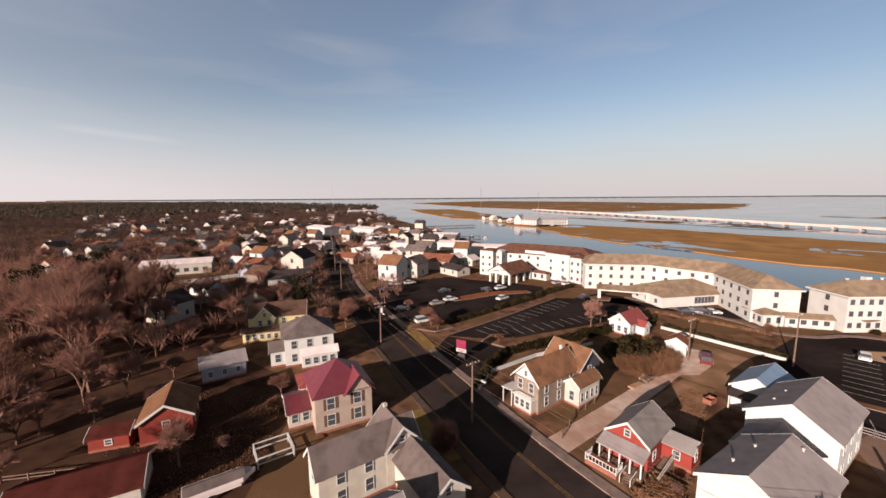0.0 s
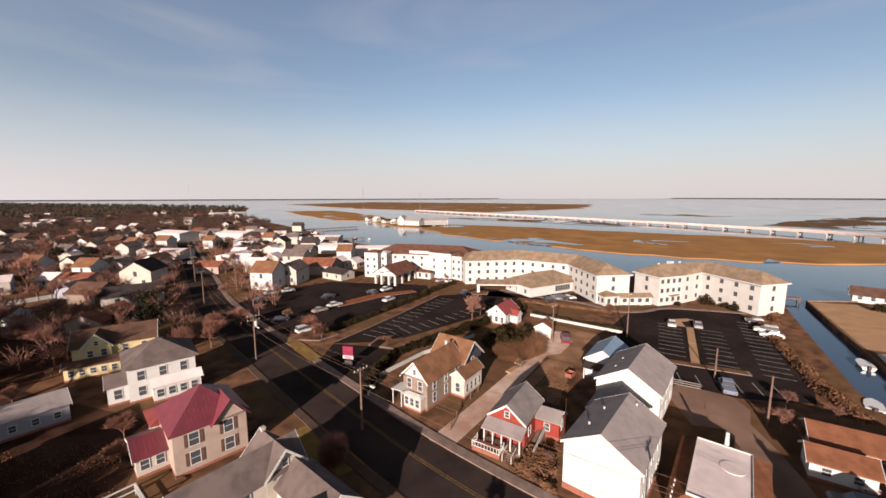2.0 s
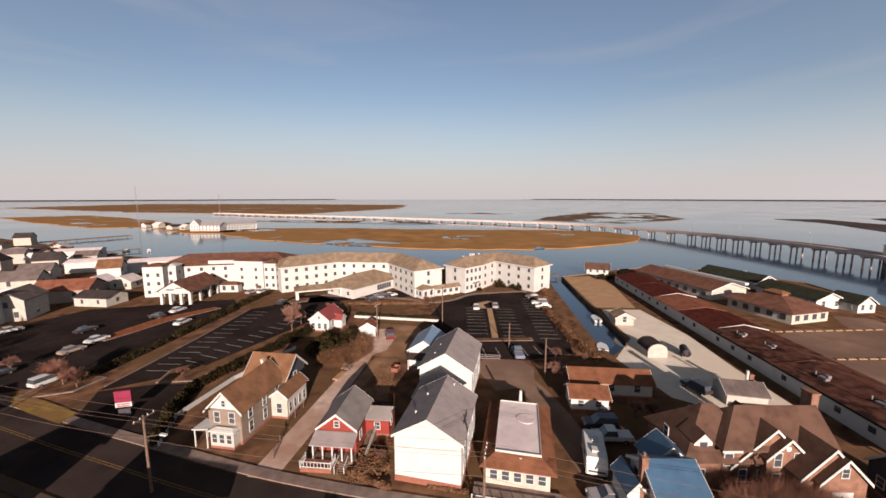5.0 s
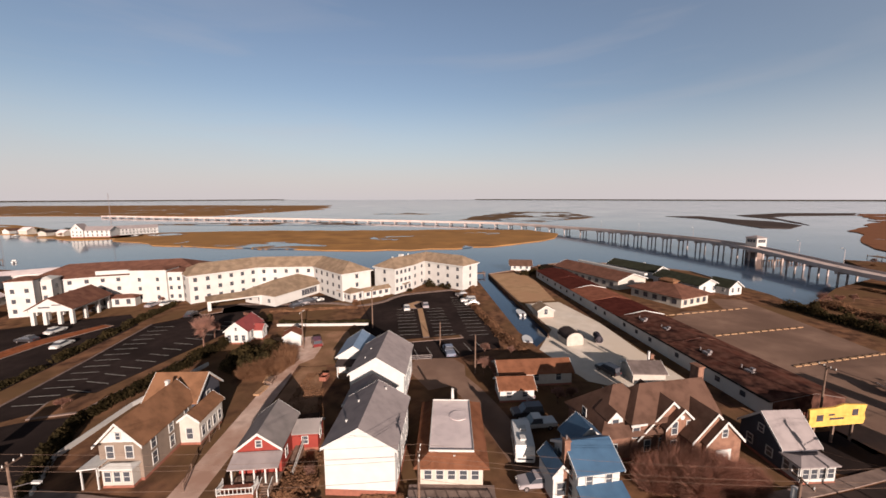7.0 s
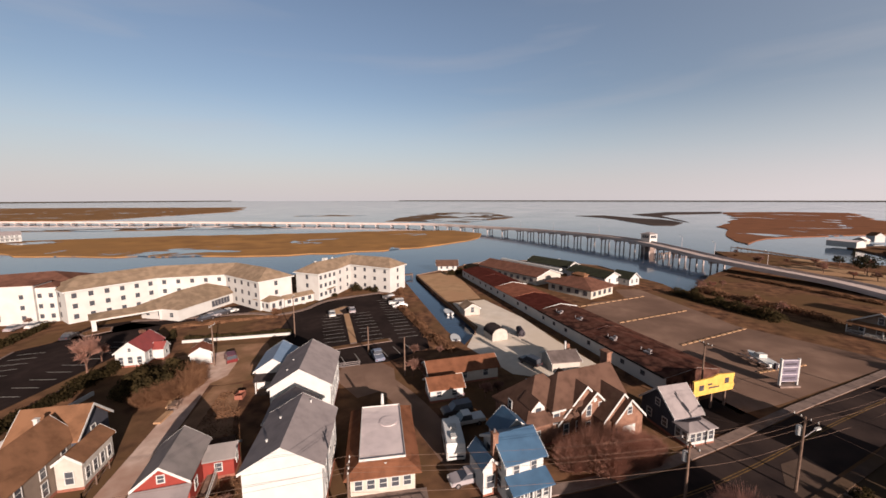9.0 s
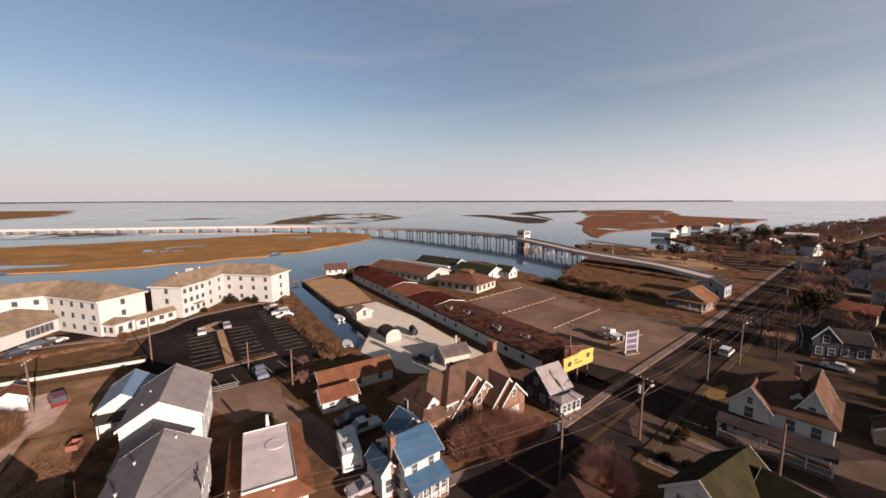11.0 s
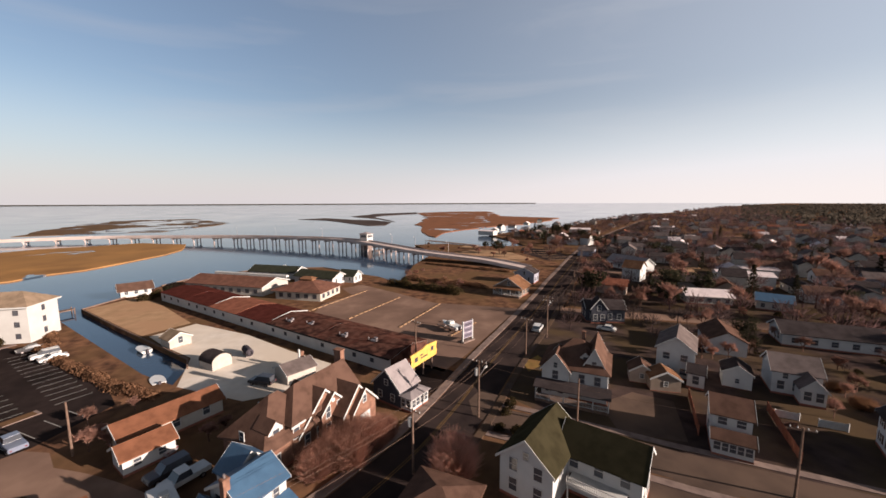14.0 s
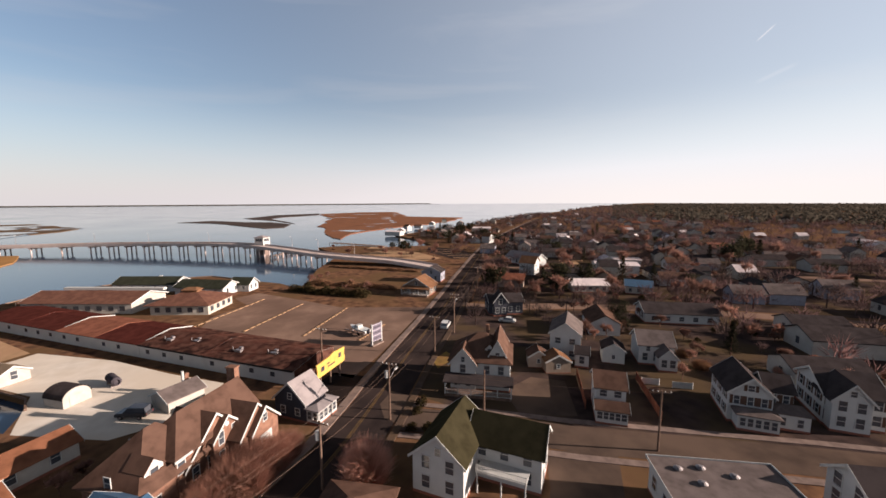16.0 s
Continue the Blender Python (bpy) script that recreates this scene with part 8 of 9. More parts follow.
def weeds(pts, n, seed, label, hmin=0.12, hmax=0.4, mat="reed"):
    """Loose dry tufts over a patch of ground."""
    rnd = random.Random(seed)
    V, F = [], []
    xs, ys = [q[0] for q in pts], [q[1] for q in pts]
    while len(F) < n * 3:
        x, y = rnd.uniform(min(xs), max(xs)), rnd.uniform(min(ys), max(ys))
        if not inside(x, y, pts) or noise.noise(Vector((x * 0.3, y * 0.3, seed))) + rnd.gauss(0, 0.25) < 0:
            continue
        h = rnd.uniform(hmin, hmax)
        for _ in range(3):
            a, s = rnd.uniform(0, math.tau), h * rnd.uniform(0.3, 0.6)
            d = Vector((math.cos(a) * s, math.sin(a) * s, 0))
            p = Vector((x, y, 0.01))
            j = len(V)
            V += [p - d * 0.6, p + d * 0.6, p + d + Vector((0, 0, h)), p - d * 0.4 + Vector((0, 0, h * 0.8))]
            F.append((j, j + 1, j + 2, j + 3))
    tagged(new("weeds", poly_mesh("weeds", V, F, M[mat])), label, "weeds", kind="stuff")


weeds([(20.5, 36.5), (24.5, 34.2), (31, 42), (38, 51), (45, 59), (42, 60.5), (33, 54), (27, 48), (20, 42)], 4000, 51, "dry tufts and weeds round the red house", 0.06, 0.2)
weeds([(24.0, 34.2), (27, 38), (25.0, 40.5), (21.6, 37.6)], 700, 52, "rust-brown brush beside the white house", 0.3, 0.8)
weeds([(-30, 36), (-22, 40), (-26, 58), (-40, 62), (-50, 48)], 5000, 53, "dry tufts and fallen leaves by the barn", 0.06, 0.2)


# trees among the houses
def grove(n, xr, yr, region, kinds, smin, smax, gap=2.5):
    made = 0
    for _ in range(n * 12):
        if made >= n:
            break
        x, y = TRNG.uniform(*xr), TRNG.uniform(*yr)
        if region(x, y) and free(x, y, gap - 5.0 if gap < 5 else gap, 8):
            plant(TRNG.choice(kinds), x, y, TRNG.uniform(smin, smax), group="trees of the town")
            made += 1


# the wood behind the red barn
for k, x, y, s in (("bare_b", -96, 98, 1.5), ("bare_a", -85, 95, 1.5), ("bare_b", -79, 79, 1.45), ("bare_a", -90, 112, 0.8), ("bare_a", -74, 84, 1.5), ("bare_b", -78, 102, 1.4)):
    plant(k, x, y, s, group="trees of the town")
grove(26, (-108, -46), (42, 118), lambda x, y: x < -0.3 * y - 42, ("bare_a", "bare_b", "bare_a", "bare_c"), 1.1, 1.55)
KN = ("bare_a", "bare_b", "bare_c", "bare_a", "bare_c", "oak")
grove(76, (-240, -30), (40, 260), lambda x, y: x > -0.95 * y - 25 and line_gap(x, y, MAIN) > 12, KN, 0.7, 1.2)
grove(40, (-60, 30), (150, 340), lambda x, y: True, ("bare_c", "bare_a", "rust_a"), 0.4, 0.8)
grove(100, (0, 260), (-320, -80), south, KN + ("pine", "rust_a"), 0.6, 1.1)
grove(40, (60, 230), (-230, -80), south, ("bare_a", "bare_c", "rust_a", "bare_a", "oak"), 0.8, 1.25)
grove(46, (6, 100), (-135, -50), lambda x, y: line_gap(x, y, SIDE) > 6, ("bare_a", "bare_c", "bare_c", "bush", "rust_a", "rust_a"), 0.4, 0.8)
grove(30, (100, 330), (-220, -60), lambda x, y: True, ("bare_c", "bare_a", "drybush", "rust_a"), 0.5, 0.9)


def woods(name, n, sampler, seed, label, hmin, hmax, quads=26, mat="woods"):
    """Far trees, one mesh: a short trunk with a clumpy crown each."""
    rnd = random.Random(seed)
    V, F = [], []
    made = 0
    while made < n:
        x, y = sampler(rnd)
        if not inside(x, y, SHORE):
            continue
        made += 1
        h = rnd.uniform(hmin, hmax)
        r = h * rnd.uniform(0.28, 0.45)
        limb_faces(V, F, Vector((x, y, 0)), Vector((x, y, h * 0.6)), h * 0.03, h * 0.015, 3)
        for _ in range(quads if mat in ("twig", "drytwig", "farwood") else 0):
            a, k = rnd.uniform(0, math.tau), rnd.uniform(0.05, 1.0) ** 0.5
            p = Vector((x + math.cos(a) * r * k * 0.8, y + math.sin(a) * r * k * 0.8, h * (0.25 + rnd.uniform(0.0, 0.5) * (1.1 - 0.6 * k))))
            d = Vector((math.cos(a) * k + rnd.gauss(0, 0.3), math.sin(a) * k + rnd.gauss(0, 0.3), rnd.uniform(0.5, 1.3))).normalized()
            twig_faces(V, F, p, d, h * rnd.uniform(0.22, 0.42), 0.011 * h + (0.02 if quads > 40 else 0.10), rnd)
        for _ in range(0 if mat in ("twig", "drytwig", "farwood") else quads):
            u = Vector((rnd.gauss(0, 1), rnd.gauss(0, 1), rnd.gauss(0, 1))).normalized() * rnd.uniform(0.4, 1.0)
            p = Vector((x + u.x * r, y + u.y * r, h * 0.6 + u.z * h * 0.4))
            d, b = facing(u.normalized(), rnd)
            s = r * rnd.uniform(0.32, 0.58)
            i = len(V)
            V += [p - d * s, p + b * s * 0.7, p + d * s, p - b * s * 0.7]
            F.append((i, i + 1, i + 2, i + 3))
    ob = new(name, poly_mesh(name, V, F, M[mat]))
    tagged(ob, label, "woods", kind="stuff")


def sector(r0, r1, a0, a1):
    def pick(rnd):
        r = math.sqrt(rnd.uniform(r0 * r0, r1 * r1))
        a = radians(rnd.uniform(a0, a1))
        return r * math.cos(a), r * math.sin(a)
    return pick


def town_gap(pick, r0):
    """Keeps clear of streets, houses and car parks."""
    def pick2(rnd):
        while True:
            x, y = pick(rnd)
            if free(x, y, r0, 7):
                return x, y
    return pick2


woods("garden_scrub", 1000, town_gap(sector(95, 340, 97, 142), -4.5), 21, "brown leafless shrubs and small trees among the houses", 1.5, 7.5, 48, "twig")
woods("garden_scrub", 760, town_gap(sector(100, 360, -84, -32), -4.5), 22, "tan leafless shrubs and small trees among the houses", 1.5, 9.0, 46, "drytwig")
woods("far_woods", 4600, town_gap(sector(280, 1000, 97, 142), -5.5), 11, "brown winter woods and gardens north of the town", 4, 9, 26, "farwood")
woods("far_woods", 5200, sector(800, 2800, 100, 142), 12, "dark woods on the northern horizon", 7, 12, 11, "pinewoods")
woods("far_woods", 2600, town_gap(sector(280, 1000, -88, -42), -5.5), 13, "tan winter woods and gardens south of the town", 4, 9, 24, "drytwig")
woods("far_woods", 5600, sector(620, 3200, -92, -60), 14, "dark pine woods on the southern horizon", 9, 17, 11, "pinewoods")
woods("far_woods", 1100, sector(700, 3000, -61, -55), 16, "pine woods thinning towards the shore", 6, 12, 11, "pinewoods")
woods("far_woods", 650, town_gap(sector(330, 1000, -45, -28), -5.5), 17, "brown bare trees along the southern shore", 3, 8, 24, "farwood")
woods("far_woods", 1200, sector(700, 2400, -58, -48), 15, "low woods along the southern shore", 5, 9, 11)

# ---- cars, boats, poles, wires ----
def paint(name, c, rough=0.3):
    return mottled(name, c, tint(c, 0.92), 1.0, rough, spec=0.6, bump=0.0)


for k, c in (("car_white", (0.78, 0.77, 0.75)), ("car_silver", (0.42, 0.43, 0.45)), ("car_dark", (0.035, 0.037, 0.042)), ("car_red", (0.14, 0.018, 0.018)), ("car_blue", (0.16, 0.21, 0.28)), ("car_tan", (0.38, 0.33, 0.27))):
    M[k] = paint(k, c)


def car(kind, mat, label):
    """A car facing +x: lofted body, glazed cabin, wheels and lamps."""
    g = thing("parked_car", pose(0, 0, -80), label, "car")
    if kind == "sedan":
        L, W, hood, roof = 4.6, 1.8, 0.92, 1.45
        prof = [(-2.3, 0.35), (-2.3, 0.85), (-1.75, 0.95), (1.0, 0.95), (2.1, 0.82), (2.3, 0.6), (2.28, 0.35)]
        cab = [(-1.65, 0.95), (-1.05, roof), (0.25, roof), (1.05, 0.95)]
    elif kind == "suv":
        L, W, hood, roof = 4.8, 1.95, 1.05, 1.8
        prof = [(-2.4, 0.4), (-2.42, 1.05), (1.05, 1.08), (2.2, 1.0), (2.4, 0.75), (2.38, 0.4)]
        cab = [(-2.35, 1.06), (-2.15, roof), (0.35, roof), (1.15, 1.06)]
    else:
        L, W, hood, roof = 5.4, 1.95, 1.1, 1.85
        prof = [(-2.7, 0.5), (-2.7, 1.1), (1.4, 1.12), (2.5, 1.05), (2.7, 0.8), (2.68, 0.45)]
        cab = [(-0.6, 1.1), (-0.45, roof), (0.75, roof), (1.4, 1.1)]
    bm = bmesh.new()
    hull_prism(bm, [(x, -W / 2, z) for x, z in prof], (0, W, 0))
    bmesh.ops.bevel(bm, geom=bm.edges[:], offset=0.07, segments=2, affect="EDGES")
    body = part("body", bm, M[mat], g, smooth=False)
    bm = bmesh.new()
    a = [bm.verts.new((x, -W / 2 + (0.06 if i in (0, 3) else 0.2), z)) for i, (x, z) in enumerate(cab)]
    b = [bm.verts.new((x, W / 2 - (0.06 if i in (0, 3) else 0.2), z)) for i, (x, z) in enumerate(cab)]
    bm.faces.new(a)
    bm.faces.new(b[::-1])
    for i in range(4):
        j = (i + 1) % 4
        bm.faces.new((a[i], b[i], b[j], a[j]))
    part("glazing", bm, M["glass"], g)
    bm = bmesh.new()
    box(bm, cab[1][0] - 0.05, -W / 2 + 0.19, roof - 0.02, cab[2][0] + 0.05, W / 2 - 0.19, roof + 0.04)
    part("roof", bm, M[mat], g)
    for x in (-L * 0.30, L * 0.31):
        for s in (-1, 1):
            bm = bmesh.new()
            tube(bm, (x, s * (W / 2 - 0.2), 0.34), (x, s * (W / 2 + 0.02), 0.34), 0.34, n=14)
            wh = part("wheel", bm, M["black"], g)
            bm = bmesh.new()
            tube(bm, (x, s * (W / 2 + 0.02), 0.34), (x, s * (W / 2 + 0.03), 0.34), 0.2, n=10)
            part("rim", bm, M["metal"], wh)
    for s in (-1, 1):
        bm = bmesh.new()
        box(bm, L / 2 - 0.12, s * W * 0.33 - 0.16, 0.62, L / 2 + 0.005, s * W * 0.33 + 0.16, 0.76)
        part("headlight", bm, M["trim"], g)
        bm = bmesh.new()
        box(bm, -L / 2 - 0.02, s * W * 0.36 - 0.12, 0.68, -L / 2 + 0.05, s * W * 0.36 + 0.12, 0.84)
        part("tail_light", bm, M["car_red"], g)
    return g


CARS = {
    "ws": car("sedan", "car_white", "parked white saloon car"), "wv": car("suv", "car_white", "parked white van-like car"),
    "ss": car("sedan", "car_silver", "parked silver saloon car"), "sv": car("suv", "car_silver", "parked silver sport utility car"),
    "ds": car("sedan", "car_dark", "parked dark saloon car"), "dv": car("suv", "car_dark", "parked dark sport utility car"),
    "rv": car("suv", "car_red", "parked dark red car"), "bp": car("pickup", "car_blue", "parked blue-grey pickup truck"),
    "tp": car("pickup", "car_white", "parked white pickup truck"), "ts": car("sedan", "car_tan", "parked tan saloon car"),
}
for k, x, y, ang in (("ws", 84.4, 71.8, 43), ("ss", 89.6, 68.8, 43), ("wv", 101.6, 60.8, 130), ("ws", 99.4, 58.2, 130), ("bp", 64.8, 43.6, 45), ("rv", 51.9, 71.0, 60), ("tp", 50.4, 18.6, 132), ("dv", 52.4, 21.0, 132),
                    ("ss", 39.6, 14.6, 130), ("ws", -17.9, 138, 20), ("ws", -12.8, 139.7, 20), ("ws", 2.2, 116.4, 30), ("ws", 20.2, 130.9, 35), ("ds", 15, 128, 125), 
                    ("wv", -5.2, 95.8, 30), ("ds", -12, 106.2, 30), ("ws", 18.9, 117.3, 40), ("ds", 45.2, 118, 40), ("ds", 67.4, 101.2, -10), ("ss", 69.6, 101.8, -10), ("ws", 74.6, 101.2, -10), ("dv", 72, 101.5, -10),
                    ("wv", 85.3, -50.0, -44), ("ws", 79.9, -66.8, 40), ("ds", -20, 130, 20), ("ds", 32, 146.5, 40), ("ws", 46.0, 136.6, 30), ("ss", 42.8, 138.4, 30), ("ts", -2, 112, 30), ("ds", 0.5, 127, 30), 
                    ("ds", 107, 66.5, 130), ("ss", 57.6, 23.8, 60), ("dv", 74.6, 13.8, 60), ("ds", 120, -122, -40), ("ws", 212, -168, -40), ("ds", -52, 186, 110), ("ws", -64, 214, 110)):
    copy_thing(CARS[k], pose(x, y, 0.03, 0, 0, ang))

# white camper with a roof unit
g = thing("camper", pose(44.0, 18.2, 0, 0, 0, 210), "white boxy camper van parked on the sandy lane", "camper")
bm = bmesh.new()
hull_prism(bm, [(-3.0, -1.2, 0.5), (2.2, -1.2, 0.5), (3.0, -1.2, 0.9), (3.0, -1.2, 1.9), (2.6, -1.2, 2.85), (-3.0, -1.2, 2.9)], (0, 2.4, 0))
bmesh.ops.bevel(bm, geom=bm.edges[:], offset=0.1, segments=2, affect="EDGES")
part("body", bm, M["car_white"], g)
for x, y in ((-0.8, 0.1), (1.3, -0.1)):
    bm = bmesh.new()
    box(bm, x - 0.5, y - 0.4, 2.88, x + 0.4, y + 0.4, 3.15)
    part("roof_unit", bm, M["trim"], g)
for y in (-1.22, 1.2):
    for x in (-1.6, 0.4):
        bm = bmesh.new()
        box(bm, x - 0.5, y, 1.6, x + 0.5, y + 0.02, 2.2)
        part("window", bm, M["glass"], g)
bm = bmesh.new()
hull_prism(bm, [(3.01, -0.95, 1.25), (3.01, 0.95, 1.25), (2.80, 0.9, 2.3), (2.80, -0.9, 2.3)], (0.03, 0, 0.01))
part("windscreen", bm, M["glass"], g)
bm = bmesh.new()
box(bm, -3.02, -0.6, 1.5, -2.99, 0.6, 2.3)
part("rear_window", bm, M["glass"], g)
for x in (-1.9, 1.9):
    for s in (-1, 1):
        bm = bmesh.new()
        tube(bm, (x, s * 0.95, 0.38), (x, s * 1.22, 0.38), 0.38, n=14)
        part("wheel", bm, M["black"], g)


def boat(m, label, L=6.0, trailer=True, cabin=True):
    g = thing("motor_boat", m, label, "boat")
    z = 0.7 if trailer else -0.3
    bm = bmesh.new()
    st = [(-L / 2, 1.1, 0.2), (-L / 6, 1.2, 0.12), (L / 5, 1.05, 0.2), (L / 2.6, 0.6, 0.45), (L / 2, 0.04, 0.8)]
    rows = []
    for x, w, k in st:
        top = 1.0 + 0.12 * (x / L + 0.5)
        rows.append([bm.verts.new(p) for p in ((x, -w, z + top), (x, -w * 0.75, z + k + 0.25), (x, 0, z + k), (x, w * 0.75, z + k + 0.25), (x, w, z + top))])
    for i in range(len(rows) - 1):
        for j in range(4):
            bm.faces.new((rows[i][j], rows[i][j + 1], rows[i + 1][j + 1], rows[i + 1][j]))
        bm.faces.new((rows[i][4], rows[i][0], rows[i + 1][0], rows[i + 1][4]))
    bm.faces.new(rows[0])
    part("hull", bm, M["car_white"], g)
    if cabin:
        bm = bmesh.new()
        hull_prism(bm, [(-0.6, -0.75, z + 1.08), (1.4, -0.75, z + 1.08), (0.7, -0.7, z + 1.75), (-0.6, -0.7, z + 1.8)], (0, 1.5, 0))
        part("cabin", bm, M["trim"], g)
        bm = bmesh.new()
        hull_prism(bm, [(1.32, -0.6, z + 1.2), (1.32, 0.6, z + 1.2), (0.85, 0.55, z + 1.68), (0.85, -0.55, z + 1.68)], (0.05, 0, 0.02))
        part("windscreen", bm, M["glass"], g)
    bm = bmesh.new()
    box(bm, -L / 2 - 0.5, -0.22, z + 0.3, -L / 2 - 0.02, 0.22, z + 1.35)
    part("outboard_motor", bm, M["ink"], g)
    if trailer:
        bm = bmesh.new()
        box(bm, -L / 2, -0.7, 0.45, L / 2 + 1.2, -0.6, 0.58)
        box(bm, -L / 2, 0.6, 0.45, L / 2 + 1.2, 0.7, 0.58)
        for x in (-L / 3, 0, L / 3):
            box(bm, x, -0.6, 0.46, x + 0.1, 0.6, 0.74)
        part("trailer_frame", bm, M["metal"], g)
        for s in (-1, 1):
            bm = bmesh.new()
            tube(bm, (-0.8, s * 0.8, 0.32), (-0.8, s * 1.0, 0.32), 0.32, n=12)
            part("trailer_wheel", bm, M["black"], g)


boat(pose(92.4, -28.6, 0, 0, 0, 20), "white motor boat on a trailer in the gravel lot", 7.0)
boat(pose(102.4, 43.4, -1.0, 0, 0, 40), "small white boat moored in the canal", 5.0, False, False)
boat(pose(140, 84.0, -1.0, 0, 0, 120), "small white boat at the jetty", 5.0, False, False)
boat(pose(82.4, 33.2, -0.6, 0, 0, 30), "small white boat pulled up at the canal's end", 4.4, False, False)
for x, y, a in ((16, 296, 30), (24, 310, 60), (34, 301, 80), (120, 415, 10), (60, 505, 30), (200, 20, 90), (212, 24, 80)):
    boat(pose(x, y, -1.0, 0, 0, a), "white boat moored in the channel", 7.0, False, True)


def utility_pole(x, y, h, ang, arms=1, transformer=False, lamp=False, label="weathered wooden utility pole with crossarm"):
    g = thing("utility_pole", pose(x, y, 0, 0, 0, ang), label, "utility pole", "utility poles")
    bm = bmesh.new()
    tube(bm, (0, 0, -0.3), (0, 0, h), 0.17, 0.11, n=8)
    part("pole", bm, M["pole"], g)
    for k in range(arms):
        z = h - 0.35 - 0.8 * k
        bm = bmesh.new()
        box(bm, -1.2, -0.17, z, 1.2, -0.05, z + 0.12)
        arm = part("crossarm", bm, M["pole"], g)
        for u in (-1.1, -0.45, 0.45, 1.1):
            bm = bmesh.new()
            tube(bm, (u, -0.11, z + 0.12), (u, -0.11, z + 0.34), 0.06, 0.04, n=6)
            part("insulator", bm, M["trim"], arm)
    if transformer:
        bm = bmesh.new()
        tube(bm, (0.42, 0, h - 2.4), (0.42, 0, h - 1.4), 0.28, n=12)
        tube(bm, (0.42, 0, h - 1.4), (0.42, 0, h - 1.3), 0.3, 0.2, n=12)
        part("transformer", bm, M["trim"], g)
    if lamp:
        bm = bmesh.new()
        tube(bm, (0, 0, h - 2.6), (0, -2.2, h - 2.0), 0.04)
        arm = part("lamp_arm", bm, M["metal"], g)
        bm = bmesh.new()
        box(bm, -0.14, -2.9, h - 2.08, 0.14, -2.1, h - 1.9)
        part("lamp_head", bm, M["trim"], arm)


POLES = [(-36.4, 131.4, 10.5), (-14.2, 81.6, 9.6), (4.1, 51.4, 9.4), (26.5, 21.5, 9.4), (43.8, -7.9, 8.6), (53.0, -20.3, 9.2), (71.8, -39.0, 8.4), (80.4, -49.6, 10.2), (112, -80, 9.5), (158.6, -117.7, 9.5), (205, -160, 9.5)]
for i, (x, y, h) in enumerate(POLES):
    a = POLES[min(i + 1, len(POLES) - 1)]
    b = POLES[max(i - 1, 0)]
    ang = math.degrees(math.atan2(a[1] - b[1], a[0] - b[0])) + 90
    utility_pole(x, y, h, ang, 1 + (i in (1, 7)), transformer=i in (1, 4, 5), lamp=i in (1, 2, 5, 7))
for x, y, h, lab in ((-30.5, 148, 9.5, ""), (-49, 168, 10, ""), (-62, 210, 10, ""), (-78, 262, 10, "")):
    utility_pole(x, y, h, 20)
for x, y, h, ang in ((27.4, -48.2, 8.6, 45), (67.2, 68.7, 10.4, 30), (48.9, 71.7, 8.6, 30), (60.3, 34.6, 7.6, 45), (66.4, 47, 6.0, 30), (-46, 92, 8.0, 10), (74.5, -15.2, 9.2, 40), (46.4, -33.4, 7.5, 40)):
    utility_pole(x, y, h, ang, 0 if h < 8 else 1, lamp=h > 10)


def wire(p, q, sag, r=0.013, label="thin sagging overhead power line"):
    p, q = Vector(p), Vector(q)
    bm = bmesh.new()
    n, rings = 10, []
    side = Vector((q.y - p.y, p.x - q.x, 0)).normalized()
    for i in range(n + 1):
        t = i / n
        c = p.lerp(q, t) - Vector((0, 0, sag * 4 * t * (1 - t)))
        rings.append([bm.verts.new(c + v) for v in (side * r, Vector((0, 0, r)), side * -r, Vector((0, 0, -r)))])
    for a, b in zip(rings, rings[1:]):
        for k in range(4):
            bm.faces.new((a[k], a[(k + 1) % 4], b[(k + 1) % 4], b[k]))
    ob = new("power_line", as_mesh("power_line", bm, M["pole"]))
    tagged(ob, label, "power line", "overhead lines")


for i in range(len(POLES) - 1):
    a, b = POLES[i], POLES[i + 1]
    d = Vector((b[0] - a[0], b[1] - a[1], 0)).normalized()
    nrm = Vector((-d.y, d.x, 0))
    for u in (-1.1, -0.45, 1.1):
        wire(Vector((a[0], a[1], a[2] - 0.05)) + nrm * u, Vector((b[0], b[1], b[2] - 0.05)) + nrm * u, 0.5)
    wire(Vector((a[0], a[1], a[2] - 2.9)), Vector((b[0], b[1], b[2] - 2.9)), 0.6, 0.018)
for a, b in (((43.8, -7.9, 7.6), (50.0, -12.0, 5.0)), ((53.0, -20.3, 8.0), (58.5, -12.0, 4.2)), ((4.1, 51.4, 8.0), (10.6, 54.5, 5.4)), ((26.5, 21.5, 8.0), (33, 24.6, 3.2)), ((71.8, -39, 7.4), (60, -38, 5.6)), ((53, -20.3, 8.6), (27.4, -48.2, 8.2))):
    wire(a, b, 0.5)

# thin radio masts on the far shore
for x, y, h in ((52, 520, 46), (118, 470, 38), (-260, 900, 62)):
    g = thing("radio_mast", pose(x, y, -0.6), "thin tall radio mast", "mast", "radio masts")
    bm = bmesh.new()
    for k in range(3):
        a = k * math.tau / 3
        tube(bm, (0.5 * math.cos(a), 0.5 * math.sin(a), 0), (0.3 * math.cos(a), 0.3 * math.sin(a), h), 0.09, 0.06, n=4)
    for k in range(int(h / 3)):
        for j in range(3):
            a, b = j * math.tau / 3, (j + 1) * math.tau / 3
            tube(bm, (0.45 * math.cos(a), 0.45 * math.sin(a), k * 3), (0.45 * math.cos(b), 0.45 * math.sin(b), k * 3 + 3), 0.05, n=3, cap=False)
    part("lattice", bm, M["metal"], g)

